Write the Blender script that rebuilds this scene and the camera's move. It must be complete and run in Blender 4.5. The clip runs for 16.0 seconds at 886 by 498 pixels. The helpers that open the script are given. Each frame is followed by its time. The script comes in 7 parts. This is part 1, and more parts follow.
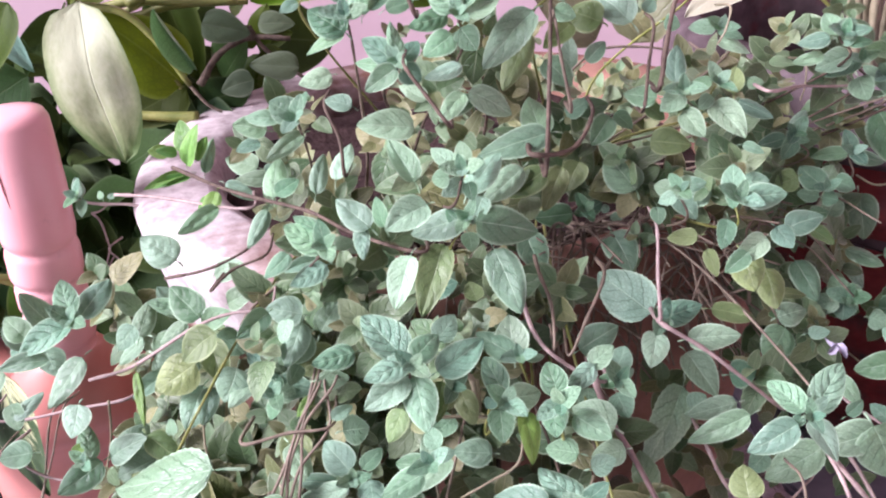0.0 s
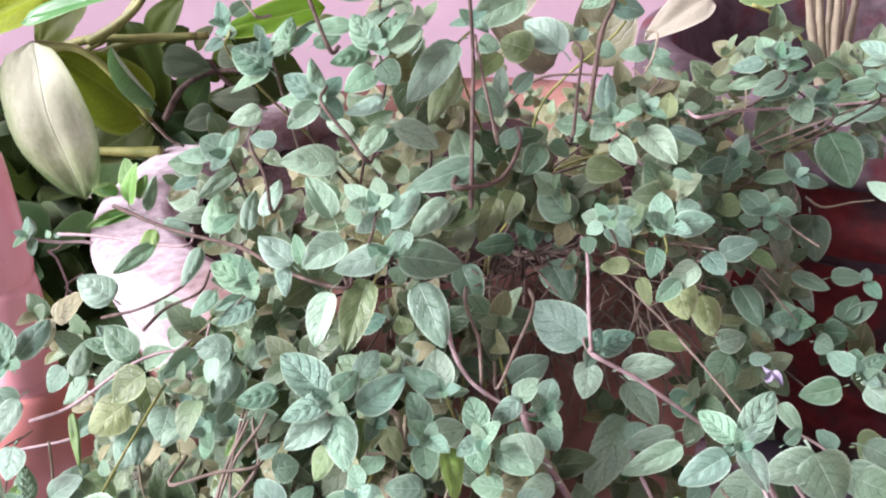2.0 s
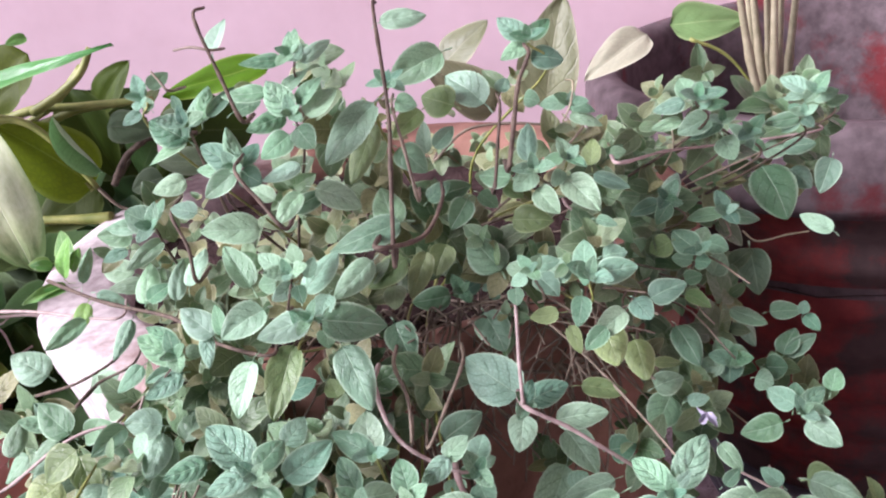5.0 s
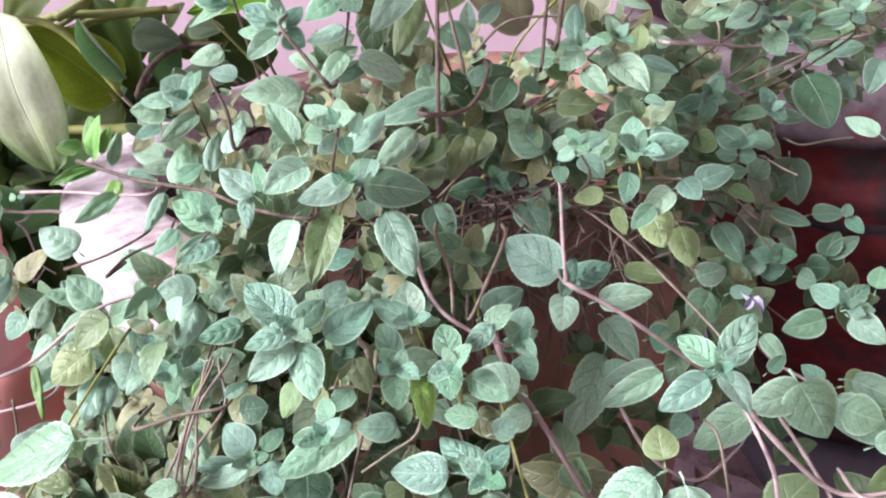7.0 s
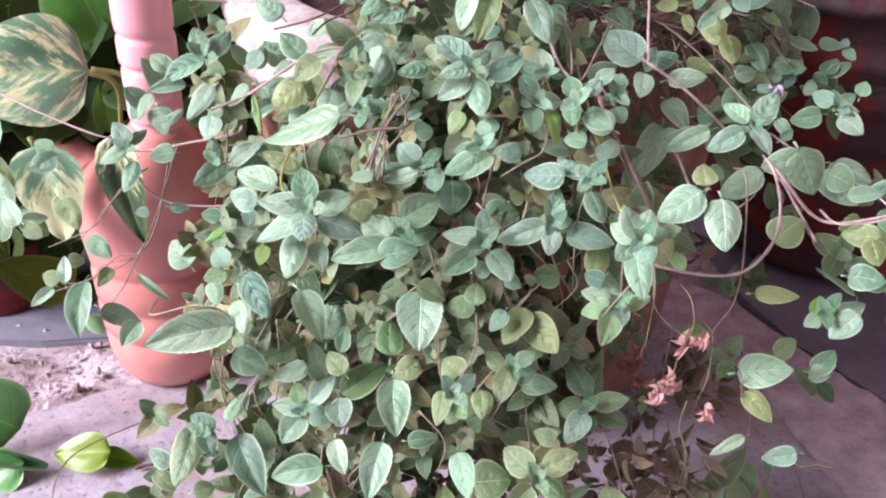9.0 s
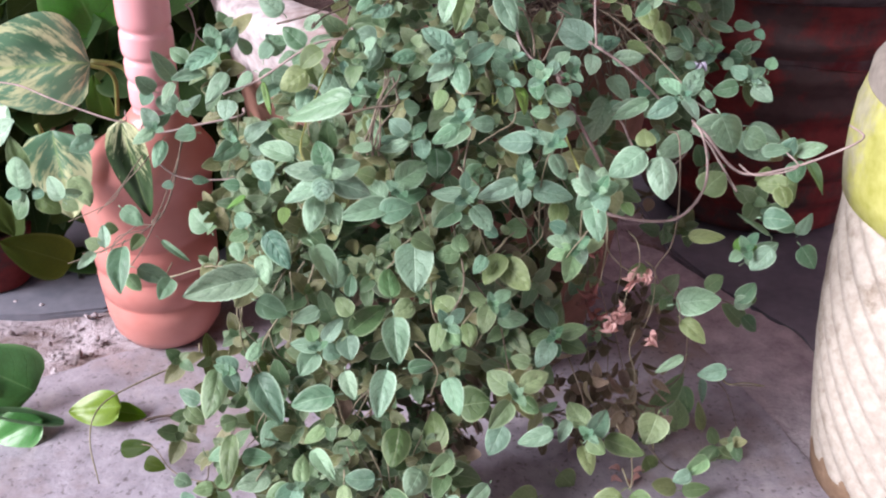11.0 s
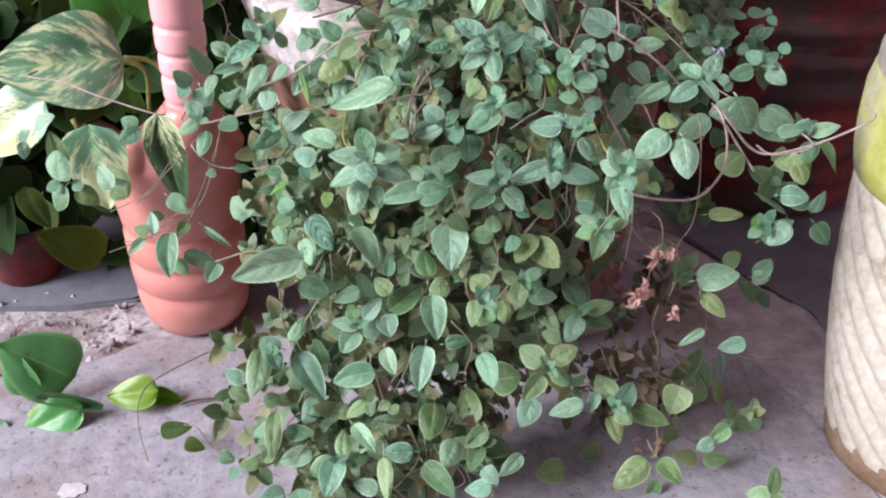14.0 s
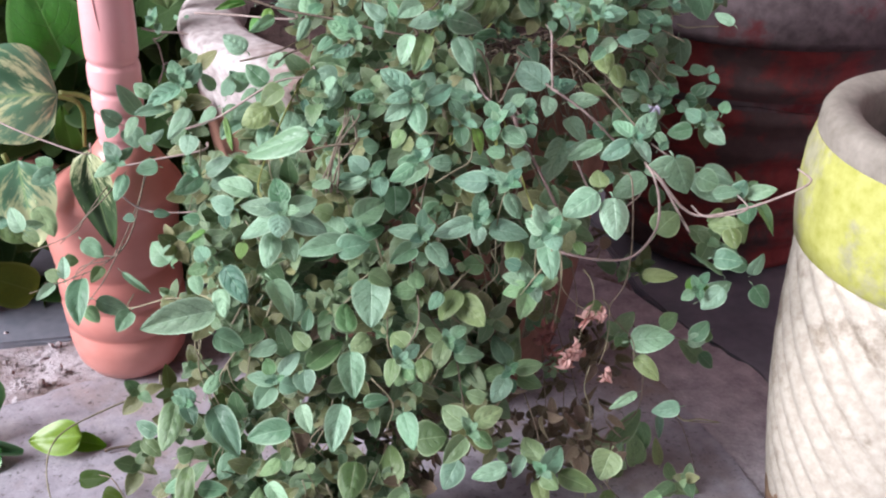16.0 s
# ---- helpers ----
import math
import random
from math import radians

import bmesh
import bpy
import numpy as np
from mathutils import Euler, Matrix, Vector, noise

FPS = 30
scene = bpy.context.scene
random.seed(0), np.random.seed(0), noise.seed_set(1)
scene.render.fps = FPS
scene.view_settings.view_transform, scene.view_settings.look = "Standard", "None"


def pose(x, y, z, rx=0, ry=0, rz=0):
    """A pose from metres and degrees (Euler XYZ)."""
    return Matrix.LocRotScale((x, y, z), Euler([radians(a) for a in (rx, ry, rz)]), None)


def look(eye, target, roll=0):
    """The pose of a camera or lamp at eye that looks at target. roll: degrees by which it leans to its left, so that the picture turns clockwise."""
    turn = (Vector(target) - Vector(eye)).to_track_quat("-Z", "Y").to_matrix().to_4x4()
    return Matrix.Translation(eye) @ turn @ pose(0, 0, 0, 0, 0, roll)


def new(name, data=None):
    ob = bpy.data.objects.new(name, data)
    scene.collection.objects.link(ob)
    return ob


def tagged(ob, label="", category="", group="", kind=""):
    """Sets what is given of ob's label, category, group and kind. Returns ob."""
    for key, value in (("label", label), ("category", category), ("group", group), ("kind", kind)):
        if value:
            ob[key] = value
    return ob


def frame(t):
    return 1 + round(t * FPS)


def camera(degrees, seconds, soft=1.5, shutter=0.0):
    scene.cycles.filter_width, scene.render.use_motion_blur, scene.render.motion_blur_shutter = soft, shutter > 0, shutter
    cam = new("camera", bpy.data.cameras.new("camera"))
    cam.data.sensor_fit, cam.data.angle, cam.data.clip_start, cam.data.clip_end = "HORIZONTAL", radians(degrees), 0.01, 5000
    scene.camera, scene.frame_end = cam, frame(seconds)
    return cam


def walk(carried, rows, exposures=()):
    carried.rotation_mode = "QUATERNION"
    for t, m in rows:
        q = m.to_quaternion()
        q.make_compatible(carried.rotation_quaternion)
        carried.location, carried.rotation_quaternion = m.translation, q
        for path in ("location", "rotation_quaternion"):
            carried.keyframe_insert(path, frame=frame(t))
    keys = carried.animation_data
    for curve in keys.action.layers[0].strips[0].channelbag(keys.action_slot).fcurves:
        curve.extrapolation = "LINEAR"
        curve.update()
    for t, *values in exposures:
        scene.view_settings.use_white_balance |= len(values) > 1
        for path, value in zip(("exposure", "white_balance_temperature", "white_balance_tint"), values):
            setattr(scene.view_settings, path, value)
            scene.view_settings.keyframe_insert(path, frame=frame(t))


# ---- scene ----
# ---- camera ----
cam = camera(47.9, 16.0, soft=2.15, shutter=0.0)
METRES, EYE, TILT, LEAN, TURN = 0.75, 0.74, -27.0, 3.0, 0.0
ROWS = [
    (0.0, 0.0, 0.0, 0.0, 0.0, 0.0, -0.0),
    (0.5, 0.0028, -0.0083, 0.0042, 0.14, 1.11, 0.45),
    (1.0, 0.005, -0.0025, -0.0034, 0.24, 1.39, 0.49),
    (1.5, 0.0126, -0.0004, 0.0031, 0.42, 1.4, 0.6),
    (2.0, 0.0592, 0.0036, 0.0077, 0.94, 1.24, 1.22),
    (2.5, 0.0953, -0.0012, 0.0153, 0.92, 1.26, 2.28),
    (3.0, 0.1061, -0.0016, 0.0117, 0.72, 1.47, 2.76),
    (3.5, 0.1078, -0.0041, 0.0234, 0.52, 1.61, 3.28),
    (6.0, 0.094, 0.014, 0.0025, 0.8, 3.94, 4.75),
    (6.5, 0.085, 0.0245, -0.0192, 0.68, 3.24, 3.91),
    (7.0, 0.0723, 0.0235, -0.0503, 0.58, 2.41, 2.8),
    (7.5, 0.0342, -0.015, -0.1121, 0.48, 1.33, 0.03),
    (8.0, -0.0033, -0.0736, -0.1369, 0.36, 0.04, -1.91),
    (8.5, -0.0265, -0.1452, -0.1616, -0.42, -1.59, -2.05),
    (9.0, -0.0605, -0.2454, -0.169, -1.43, -3.51, -2.02),
    (11.5, -0.1436, -0.4218, -0.1872, -5.95, -4.66, 0.05),
    (12.0, -0.1561, -0.4144, -0.2057, -5.9, -4.94, 0.17),
    (12.5, -0.1557, -0.4136, -0.2047, -5.83, -5.46, 0.5),
    (13.0, -0.1532, -0.4167, -0.2042, -5.76, -5.77, 0.71),
    (13.5, -0.1506, -0.427, -0.1948, -5.8, -5.51, 0.91),
    (14.0, -0.1762, -0.4665, -0.1955, -5.88, -4.85, 0.7),
    (14.5, -0.1544, -0.464, -0.1928, -5.72, -4.53, 0.01),
    (15.0, -0.1267, -0.4486, -0.1794, -5.57, -3.77, -0.31),
    (15.5, -0.1026, -0.4667, -0.1671, -5.61, -3.61, -0.95),
    (16.0, -0.1058, -0.4367, -0.1742, -6.72, -2.9, -1.06),
]
walk(cam, [(t, pose(0, 0, EYE, TILT, LEAN, TURN) @ pose(METRES * x, METRES * y, METRES * z, 90 + pitch, roll, yaw)) for t, x, y, z, yaw, pitch, roll in ROWS],
     exposures=[(0.0, 0.91, 6020, 35), (2.5, 0.95, 6020, 35), (6.0, 0.88, 5930, 26), (6.5, 0.94, 5880, 26), (8.0, 1.02, 6020, 30), (9.0, 0.86, 6150, 35), (11.5, 0.42, 6080, 20), (13.0, 0.36, 6000, 17), (16.0, 0.42, 6000, 16)])

# ---- light: open shade, soft daylight from the left ----
SUN_FROM = Vector((-0.82, -0.265, 0.55)).normalized()      # where the light comes from
world = bpy.data.worlds.new("daylight")
scene.world = world
world.use_nodes = True
wn, wl = world.node_tree.nodes, world.node_tree.links
sky = wn.new("ShaderNodeTexSky")
sky.sky_type, sky.sun_disc = "NISHITA", False
sky.sun_elevation, sky.sun_rotation = math.asin(SUN_FROM.z), math.atan2(SUN_FROM.x, SUN_FROM.y)
sky.air_density, sky.dust_density, sky.ozone_density = 1.0, 3.0, 0.6
wl.new(sky.outputs[0], wn["Background"].inputs[0])
wn["Background"].inputs[1].default_value = 0.052
sun = new("sun", bpy.data.lights.new("sun", "SUN"))
sun.data.energy, sun.data.angle, sun.data.color = 5.6, radians(32), (1.0, 0.985, 0.97)
sun.matrix_world = look((0, 0, 0), -SUN_FROM)


# ---- materials ----
def material(name, rough=0.6, metal=0.0, spec=0.4):
    m = bpy.data.materials.new(name)
    m.use_nodes = True
    b = m.node_tree.nodes["Principled BSDF"]
    b.inputs["Roughness"].default_value = rough
    b.inputs["Metallic"].default_value = metal
    b.inputs["Specular IOR Level"].default_value = spec
    return m, m.node_tree.nodes, m.node_tree.links, b


def val(n, l, op, a, b=None, c=None):
    k = n.new("ShaderNodeMath")
    k.operation = op
    for i, v in enumerate((a, b, c)):
        if v is None:
            continue
        if isinstance(v, (int, float)):
            k.inputs[i].default_value = v
        else:
            l.new(v, k.inputs[i])
    return k.outputs[0]


def ramp(n, l, fac, *stops):
    k = n.new("ShaderNodeValToRGB")
    e = k.color_ramp.elements
    while len(e) < len(stops):
        e.new(0.5)
    for el, (p, c) in zip(e, stops):
        el.position, el.color = p, (*c, 1) if len(c) == 3 else c
    l.new(fac, k.inputs[0])
    return k.outputs[0]


def mixed(n, l, fac, a, b, mode="MIX"):
    k = n.new("ShaderNodeMix")
    k.data_type, k.blend_type = "RGBA", mode
    for i, v in ((0, fac), (6, a), (7, b)):
        if isinstance(v, (int, float)):
            k.inputs[i].default_value = v
        elif isinstance(v, tuple):
            k.inputs[i].default_value = (*v, 1)
        else:
            l.new(v, k.inputs[i])
    return k.outputs[2]


def noise_at(n, l, scale, detail=4, rough=0.55, coords=None, stretch=None):
    tc = n.new("ShaderNodeTexCoord")
    src = coords or tc.outputs["Object"]
    if stretch:
        mp = n.new("ShaderNodeMapping")
        mp.inputs["Scale"].default_value = stretch
        l.new(src, mp.inputs[0])
        src = mp.outputs[0]
    k = n.new("ShaderNodeTexNoise")
    k.inputs["Scale"].default_value, k.inputs["Detail"].default_value, k.inputs["Roughness"].default_value = scale, detail, rough
    l.new(src, k.inputs["Vector"])
    return k.outputs["Fac"]


def bump(n, l, b, height, strength=0.4, dist=0.002):
    k = n.new("ShaderNodeBump")
    k.inputs["Strength"].default_value, k.inputs["Distance"].default_value = strength, dist
    l.new(height, k.inputs["Height"])
    l.new(k.outputs[0], b.inputs["Normal"])


def plain(name, dark, light, scale=30, rough=0.6, spec=0.4, relief=0.3, dist=0.001, stretch=None):
    """A surface of two mottled tones with fine grain."""
    m, n, l, b = material(name, rough, 0, spec)
    big, fine = noise_at(n, l, scale, 4, 0.6, stretch=stretch), noise_at(n, l, scale * 7, 3, stretch=stretch)
    f = val(n, l, "ADD", val(n, l, "MULTIPLY", big, 0.75), val(n, l, "MULTIPLY", fine, 0.25))
    l.new(ramp(n, l, f, (0.32, dark), (0.68, light)), b.inputs["Base Color"])
    bump(n, l, b, f, relief, dist)
    return m


def leaf_material(name, groove, low, high, shared, veins=4.6, lean=1.7, gloss=0.38, relief=0.38, glow=0.16, thick=0.15, stripe=0.3, fuzz=0.06, spec=0.46):
    """A veined leaf. shared: many leaves in one mesh, told apart by island; otherwise by object."""
    m, n, l, b = material(name, gloss, 0, spec)
    b.inputs["Sheen Weight"].default_value, b.inputs["Sheen Roughness"].default_value = fuzz, 0.45
    uv = n.new("ShaderNodeUVMap")
    sep = n.new("ShaderNodeSeparateXYZ")
    l.new(uv.outputs[0], sep.inputs[0])
    u, a = sep.outputs[0], val(n, l, "MULTIPLY", val(n, l, "ABSOLUTE", val(n, l, "SUBTRACT", sep.outputs[1], 0.5)), 2.0)
    wave = val(n, l, "MULTIPLY", noise_at(n, l, 4.0, 3, coords=uv.outputs[0]), 0.8)
    bow = val(n, l, "ADD", val(n, l, "MULTIPLY", a, lean * 0.55), val(n, l, "MULTIPLY", val(n, l, "MULTIPLY", a, a), lean * 0.5))
    f = val(n, l, "FRACT", val(n, l, "ADD", wave, val(n, l, "SUBTRACT", val(n, l, "MULTIPLY", u, veins), bow)))
    d = val(n, l, "MINIMUM", f, val(n, l, "SUBTRACT", 1.0, f))
    mr = n.new("ShaderNodeMapRange")
    mr.interpolation_type = "SMOOTHSTEP"
    mr.inputs["From Max"].default_value, mr.inputs["To Min"].default_value, mr.inputs["To Max"].default_value = thick, 1.0, 0.0
    l.new(d, mr.inputs["Value"])
    mid = n.new("ShaderNodeMapRange")
    mid.interpolation_type = "SMOOTHSTEP"
    mid.inputs["From Max"].default_value, mid.inputs["To Min"].default_value, mid.inputs["To Max"].default_value = 0.05, 1.0, 0.0
    l.new(a, mid.inputs["Value"])
    vor = n.new("ShaderNodeTexVoronoi")
    vor.feature = "DISTANCE_TO_EDGE"
    vor.inputs["Scale"].default_value = 15.0
    l.new(uv.outputs[0], vor.inputs["Vector"])
    net = val(n, l, "MULTIPLY", val(n, l, "MAXIMUM", val(n, l, "SUBTRACT", 0.22, vor.outputs["Distance"]), 0.0), 2.6)
    if shared:
        rnd = n.new("ShaderNodeNewGeometry").outputs["Random Per Island"]
    else:
        rnd = n.new("ShaderNodeObjectInfo").outputs["Random"]
    rnd2 = val(n, l, "FRACT", val(n, l, "MULTIPLY", rnd, 7.31))
    blot = noise_at(n, l, 3.0, 3, coords=uv.outputs[0])
    tone = val(n, l, "ADD", val(n, l, "MULTIPLY", rnd, 0.75), val(n, l, "MULTIPLY", blot, 0.35))
    col = mixed(n, l, val(n, l, "MINIMUM", tone, 1.0), low, high)
    hsv = n.new("ShaderNodeHueSaturation")
    l.new(col, hsv.inputs["Color"])
    hsv.inputs["Saturation"].default_value = 1.12
    l.new(val(n, l, "ADD", 0.482, val(n, l, "MULTIPLY", rnd2, 0.06)), hsv.inputs["Hue"])
    l.new(val(n, l, "ADD", 0.7, val(n, l, "MULTIPLY", val(n, l, "FRACT", val(n, l, "MULTIPLY", rnd, 23.7)), 0.58)), hsv.inputs["Value"])
    dark = mixed(n, l, val(n, l, "MULTIPLY", mr.outputs[0], stripe), hsv.outputs[0], groove)
    dark = mixed(n, l, val(n, l, "MULTIPLY", net, 0.5), dark, groove)
    rim = n.new("ShaderNodeMapRange")
    rim.inputs["From Min"].default_value, rim.inputs["From Max"].default_value = 0.84, 0.98
    l.new(a, rim.inputs["Value"])
    pale = tuple(min(1, c * 1.4 + 0.015) for c in high)
    col = mixed(n, l, val(n, l, "MULTIPLY", mid.outputs[0], 0.45), dark, pale)
    col = mixed(n, l, val(n, l, "MULTIPLY", rim.outputs[0], 0.6), col, pale)
    l.new(col, b.inputs["Base Color"])
    h = val(n, l, "ADD", val(n, l, "ADD", mr.outputs[0], val(n, l, "MULTIPLY", mid.outputs[0], 1.2)), val(n, l, "MULTIPLY", net, 0.6))
    bump(n, l, b, val(n, l, "SUBTRACT", 1.0, h), relief, 0.0012)
    tr = n.new("ShaderNodeBsdfTranslucent")
    l.new(mixed(n, l, 0.5, col, (0.25, 0.4, 0.06)), tr.inputs["Color"])
    mix = n.new("ShaderNodeMixShader")
    mix.inputs[0].default_value = glow
    l.new(b.outputs[0], mix.inputs[1])
    l.new(tr.outputs[0], mix.inputs[2])
    l.new(mix.outputs[0], n["Material Output"].inputs[0])
    return m


def dusty_material():
    """A big dull leaf under a film of pale dust that has washed off towards the tip and the edge."""
    m, n, l, b = material("dusty_vine_leaf", 0.55, 0, 0.3)
    uv = n.new("ShaderNodeUVMap")
    sep = n.new("ShaderNodeSeparateXYZ")
    l.new(uv.outputs[0], sep.inputs[0])
    a = val(n, l, "MULTIPLY", val(n, l, "ABSOLUTE", val(n, l, "SUBTRACT", sep.outputs[1], 0.5)), 2.0)
    f, g = noise_at(n, l, 4, 5, 0.6, coords=uv.outputs[0]), noise_at(n, l, 22, 5, 0.7, coords=uv.outputs[0])
    wash = val(n, l, "ADD", val(n, l, "MULTIPLY", val(n, l, "POWER", sep.outputs[0], 3.0), 0.9), val(n, l, "MULTIPLY", val(n, l, "POWER", a, 5.0), 0.5))
    wash = val(n, l, "ADD", wash, val(n, l, "SUBTRACT", val(n, l, "ADD", val(n, l, "MULTIPLY", f, 0.7), val(n, l, "MULTIPLY", g, 0.5)), 0.6))
    col = ramp(n, l, wash, (0.0, (0.39, 0.43, 0.285)), (0.36, (0.24, 0.295, 0.15)), (0.75, (0.075, 0.13, 0.04)))
    mid = ramp(n, l, a, (0.0, (1, 1, 1)), (0.035, (0, 0, 0)))
    l.new(mixed(n, l, val(n, l, "MULTIPLY", mid, 0.7), col, (0.50, 0.54, 0.38)), b.inputs["Base Color"])
    bump(n, l, b, val(n, l, "SUBTRACT", f, mid), 0.35, 0.003)
    return m


def variegated_material(name, level, tip=0.0, deep=(0.05, 0.13, 0.06), light=(0.17, 0.32, 0.20)):
    """Green marbled with cream; a lower level gives more cream, tip more of it towards the end."""
    m, n, l, b = material(name, 0.3, 0, 0.5)
    uv = n.new("ShaderNodeUVMap")
    sep = n.new("ShaderNodeSeparateXYZ")
    l.new(uv.outputs[0], sep.inputs[0])
    a = val(n, l, "ABSOLUTE", val(n, l, "SUBTRACT", sep.outputs[1], 0.5))
    cmb = n.new("ShaderNodeCombineXYZ")
    l.new(val(n, l, "SUBTRACT", sep.outputs[0], val(n, l, "MULTIPLY", a, 0.9)), cmb.inputs[0])
    l.new(val(n, l, "MULTIPLY", sep.outputs[1], 0.5), cmb.inputs[1])
    inf = n.new("ShaderNodeObjectInfo")
    l.new(val(n, l, "MULTIPLY", inf.outputs["Random"], 9.0), cmb.inputs[2])
    f = noise_at(n, l, 7.0, 5, 0.65, coords=cmb.outputs[0])
    g = noise_at(n, l, 2.2, 3, 0.5, coords=cmb.outputs[0])
    green = ramp(n, l, g, (0.3, deep), (0.7, light))
    spot = noise_at(n, l, 16.0, 4, 0.7, coords=cmb.outputs[0])
    f = val(n, l, "ADD", val(n, l, "MULTIPLY", f, 0.62), val(n, l, "MULTIPLY", spot, 0.38))
    if tip:
        f = val(n, l, "ADD", f, val(n, l, "MULTIPLY", val(n, l, "SUBTRACT", sep.outputs[0], 0.4), tip))
    cream = ramp(n, l, f, (level, (0, 0, 0)), (level + 0.08, (1, 1, 1)))
    col = mixed(n, l, cream, green, (0.50, 0.54, 0.30))
    mid = n.new("ShaderNodeMapRange")
    mid.inputs["From Max"].default_value, mid.inputs["To Min"].default_value, mid.inputs["To Max"].default_value = 0.03, 0.6, 0.0
    l.new(a, mid.inputs["Value"])
    col = mixed(n, l, mid.outputs[0], col, (0.3, 0.42, 0.16))
    l.new(col, b.inputs["Base Color"])
    bump(n, l, b, f, 0.15, 0.001)
    return m


young_c = ((0.016, 0.075, 0.036), (0.088, 0.225, 0.125), (0.31, 0.475, 0.315))
mint_c = ((0.028, 0.092, 0.044), (0.10, 0.225, 0.125), (0.355, 0.505, 0.35))
fresh_c = ((0.06, 0.15, 0.03), (0.12, 0.245, 0.055), (0.23, 0.37, 0.12))
old_c = ((0.045, 0.09, 0.03), (0.11, 0.175, 0.062), (0.27, 0.34, 0.165))
mature_c = ((0.04, 0.092, 0.03), (0.12, 0.205, 0.088), (0.32, 0.425, 0.235))
pale_c = ((0.07, 0.16, 0.08), (0.16, 0.30, 0.17), (0.32, 0.47, 0.32))
young, fresh, old, pale, usual, mature = "young", "fresh", "old", "pale", "usual", "mature"
LEAF = {k: leaf_material(k + "_mint_leaf", *c, False, stripe=0.6 if k == young else 0.45, thick=0.11 if k == young else 0.075, relief=0.6 if k == young else 0.42) for k, c in ((usual, mint_c), (young, young_c), (fresh, fresh_c), (old, old_c), (pale, pale_c), (mature, mature_c))}
# filler leaves: mint green darkened, so inner shade is part of the colour
SHADE_LEAF_MASS = leaf_material("shade_toned_mint_foliage", (0.03, 0.075, 0.024), (0.06, 0.118, 0.05), (0.215, 0.28, 0.165), True, glow=0.09)
YOUNG_MASS = leaf_material("young_mint_foliage", *young_c, True, stripe=0.5, thick=0.11, relief=0.6)
SMALL_MAT = {k: leaf_material(k + "_small_leaf", *c, True, stripe=0.45, thick=0.10, relief=0.5) for k, c in ((usual, mint_c), (young, young_c), (fresh, fresh_c), (old, old_c), (pale, pale_c), (mature, mature_c))}
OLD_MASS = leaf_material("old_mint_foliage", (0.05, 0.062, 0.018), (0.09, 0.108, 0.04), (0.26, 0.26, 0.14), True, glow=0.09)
DEAD_MASS = leaf_material("withered_foliage", (0.06, 0.045, 0.035), (0.10, 0.075, 0.055), (0.22, 0.17, 0.13), True, glow=0.05, fuzz=0.0, spec=0.15)
# vine green lowered to near black: the shade of the gap is in the colour
SHADE_VINE_MASS = leaf_material("vine_foliage", (0.008, 0.018, 0.005), (0.012, 0.028, 0.008), (0.035, 0.06, 0.018), True, 7, 2.2, 0.65, 0.25, 0.1, 0.1, 0.2, 0.0, 0.12)
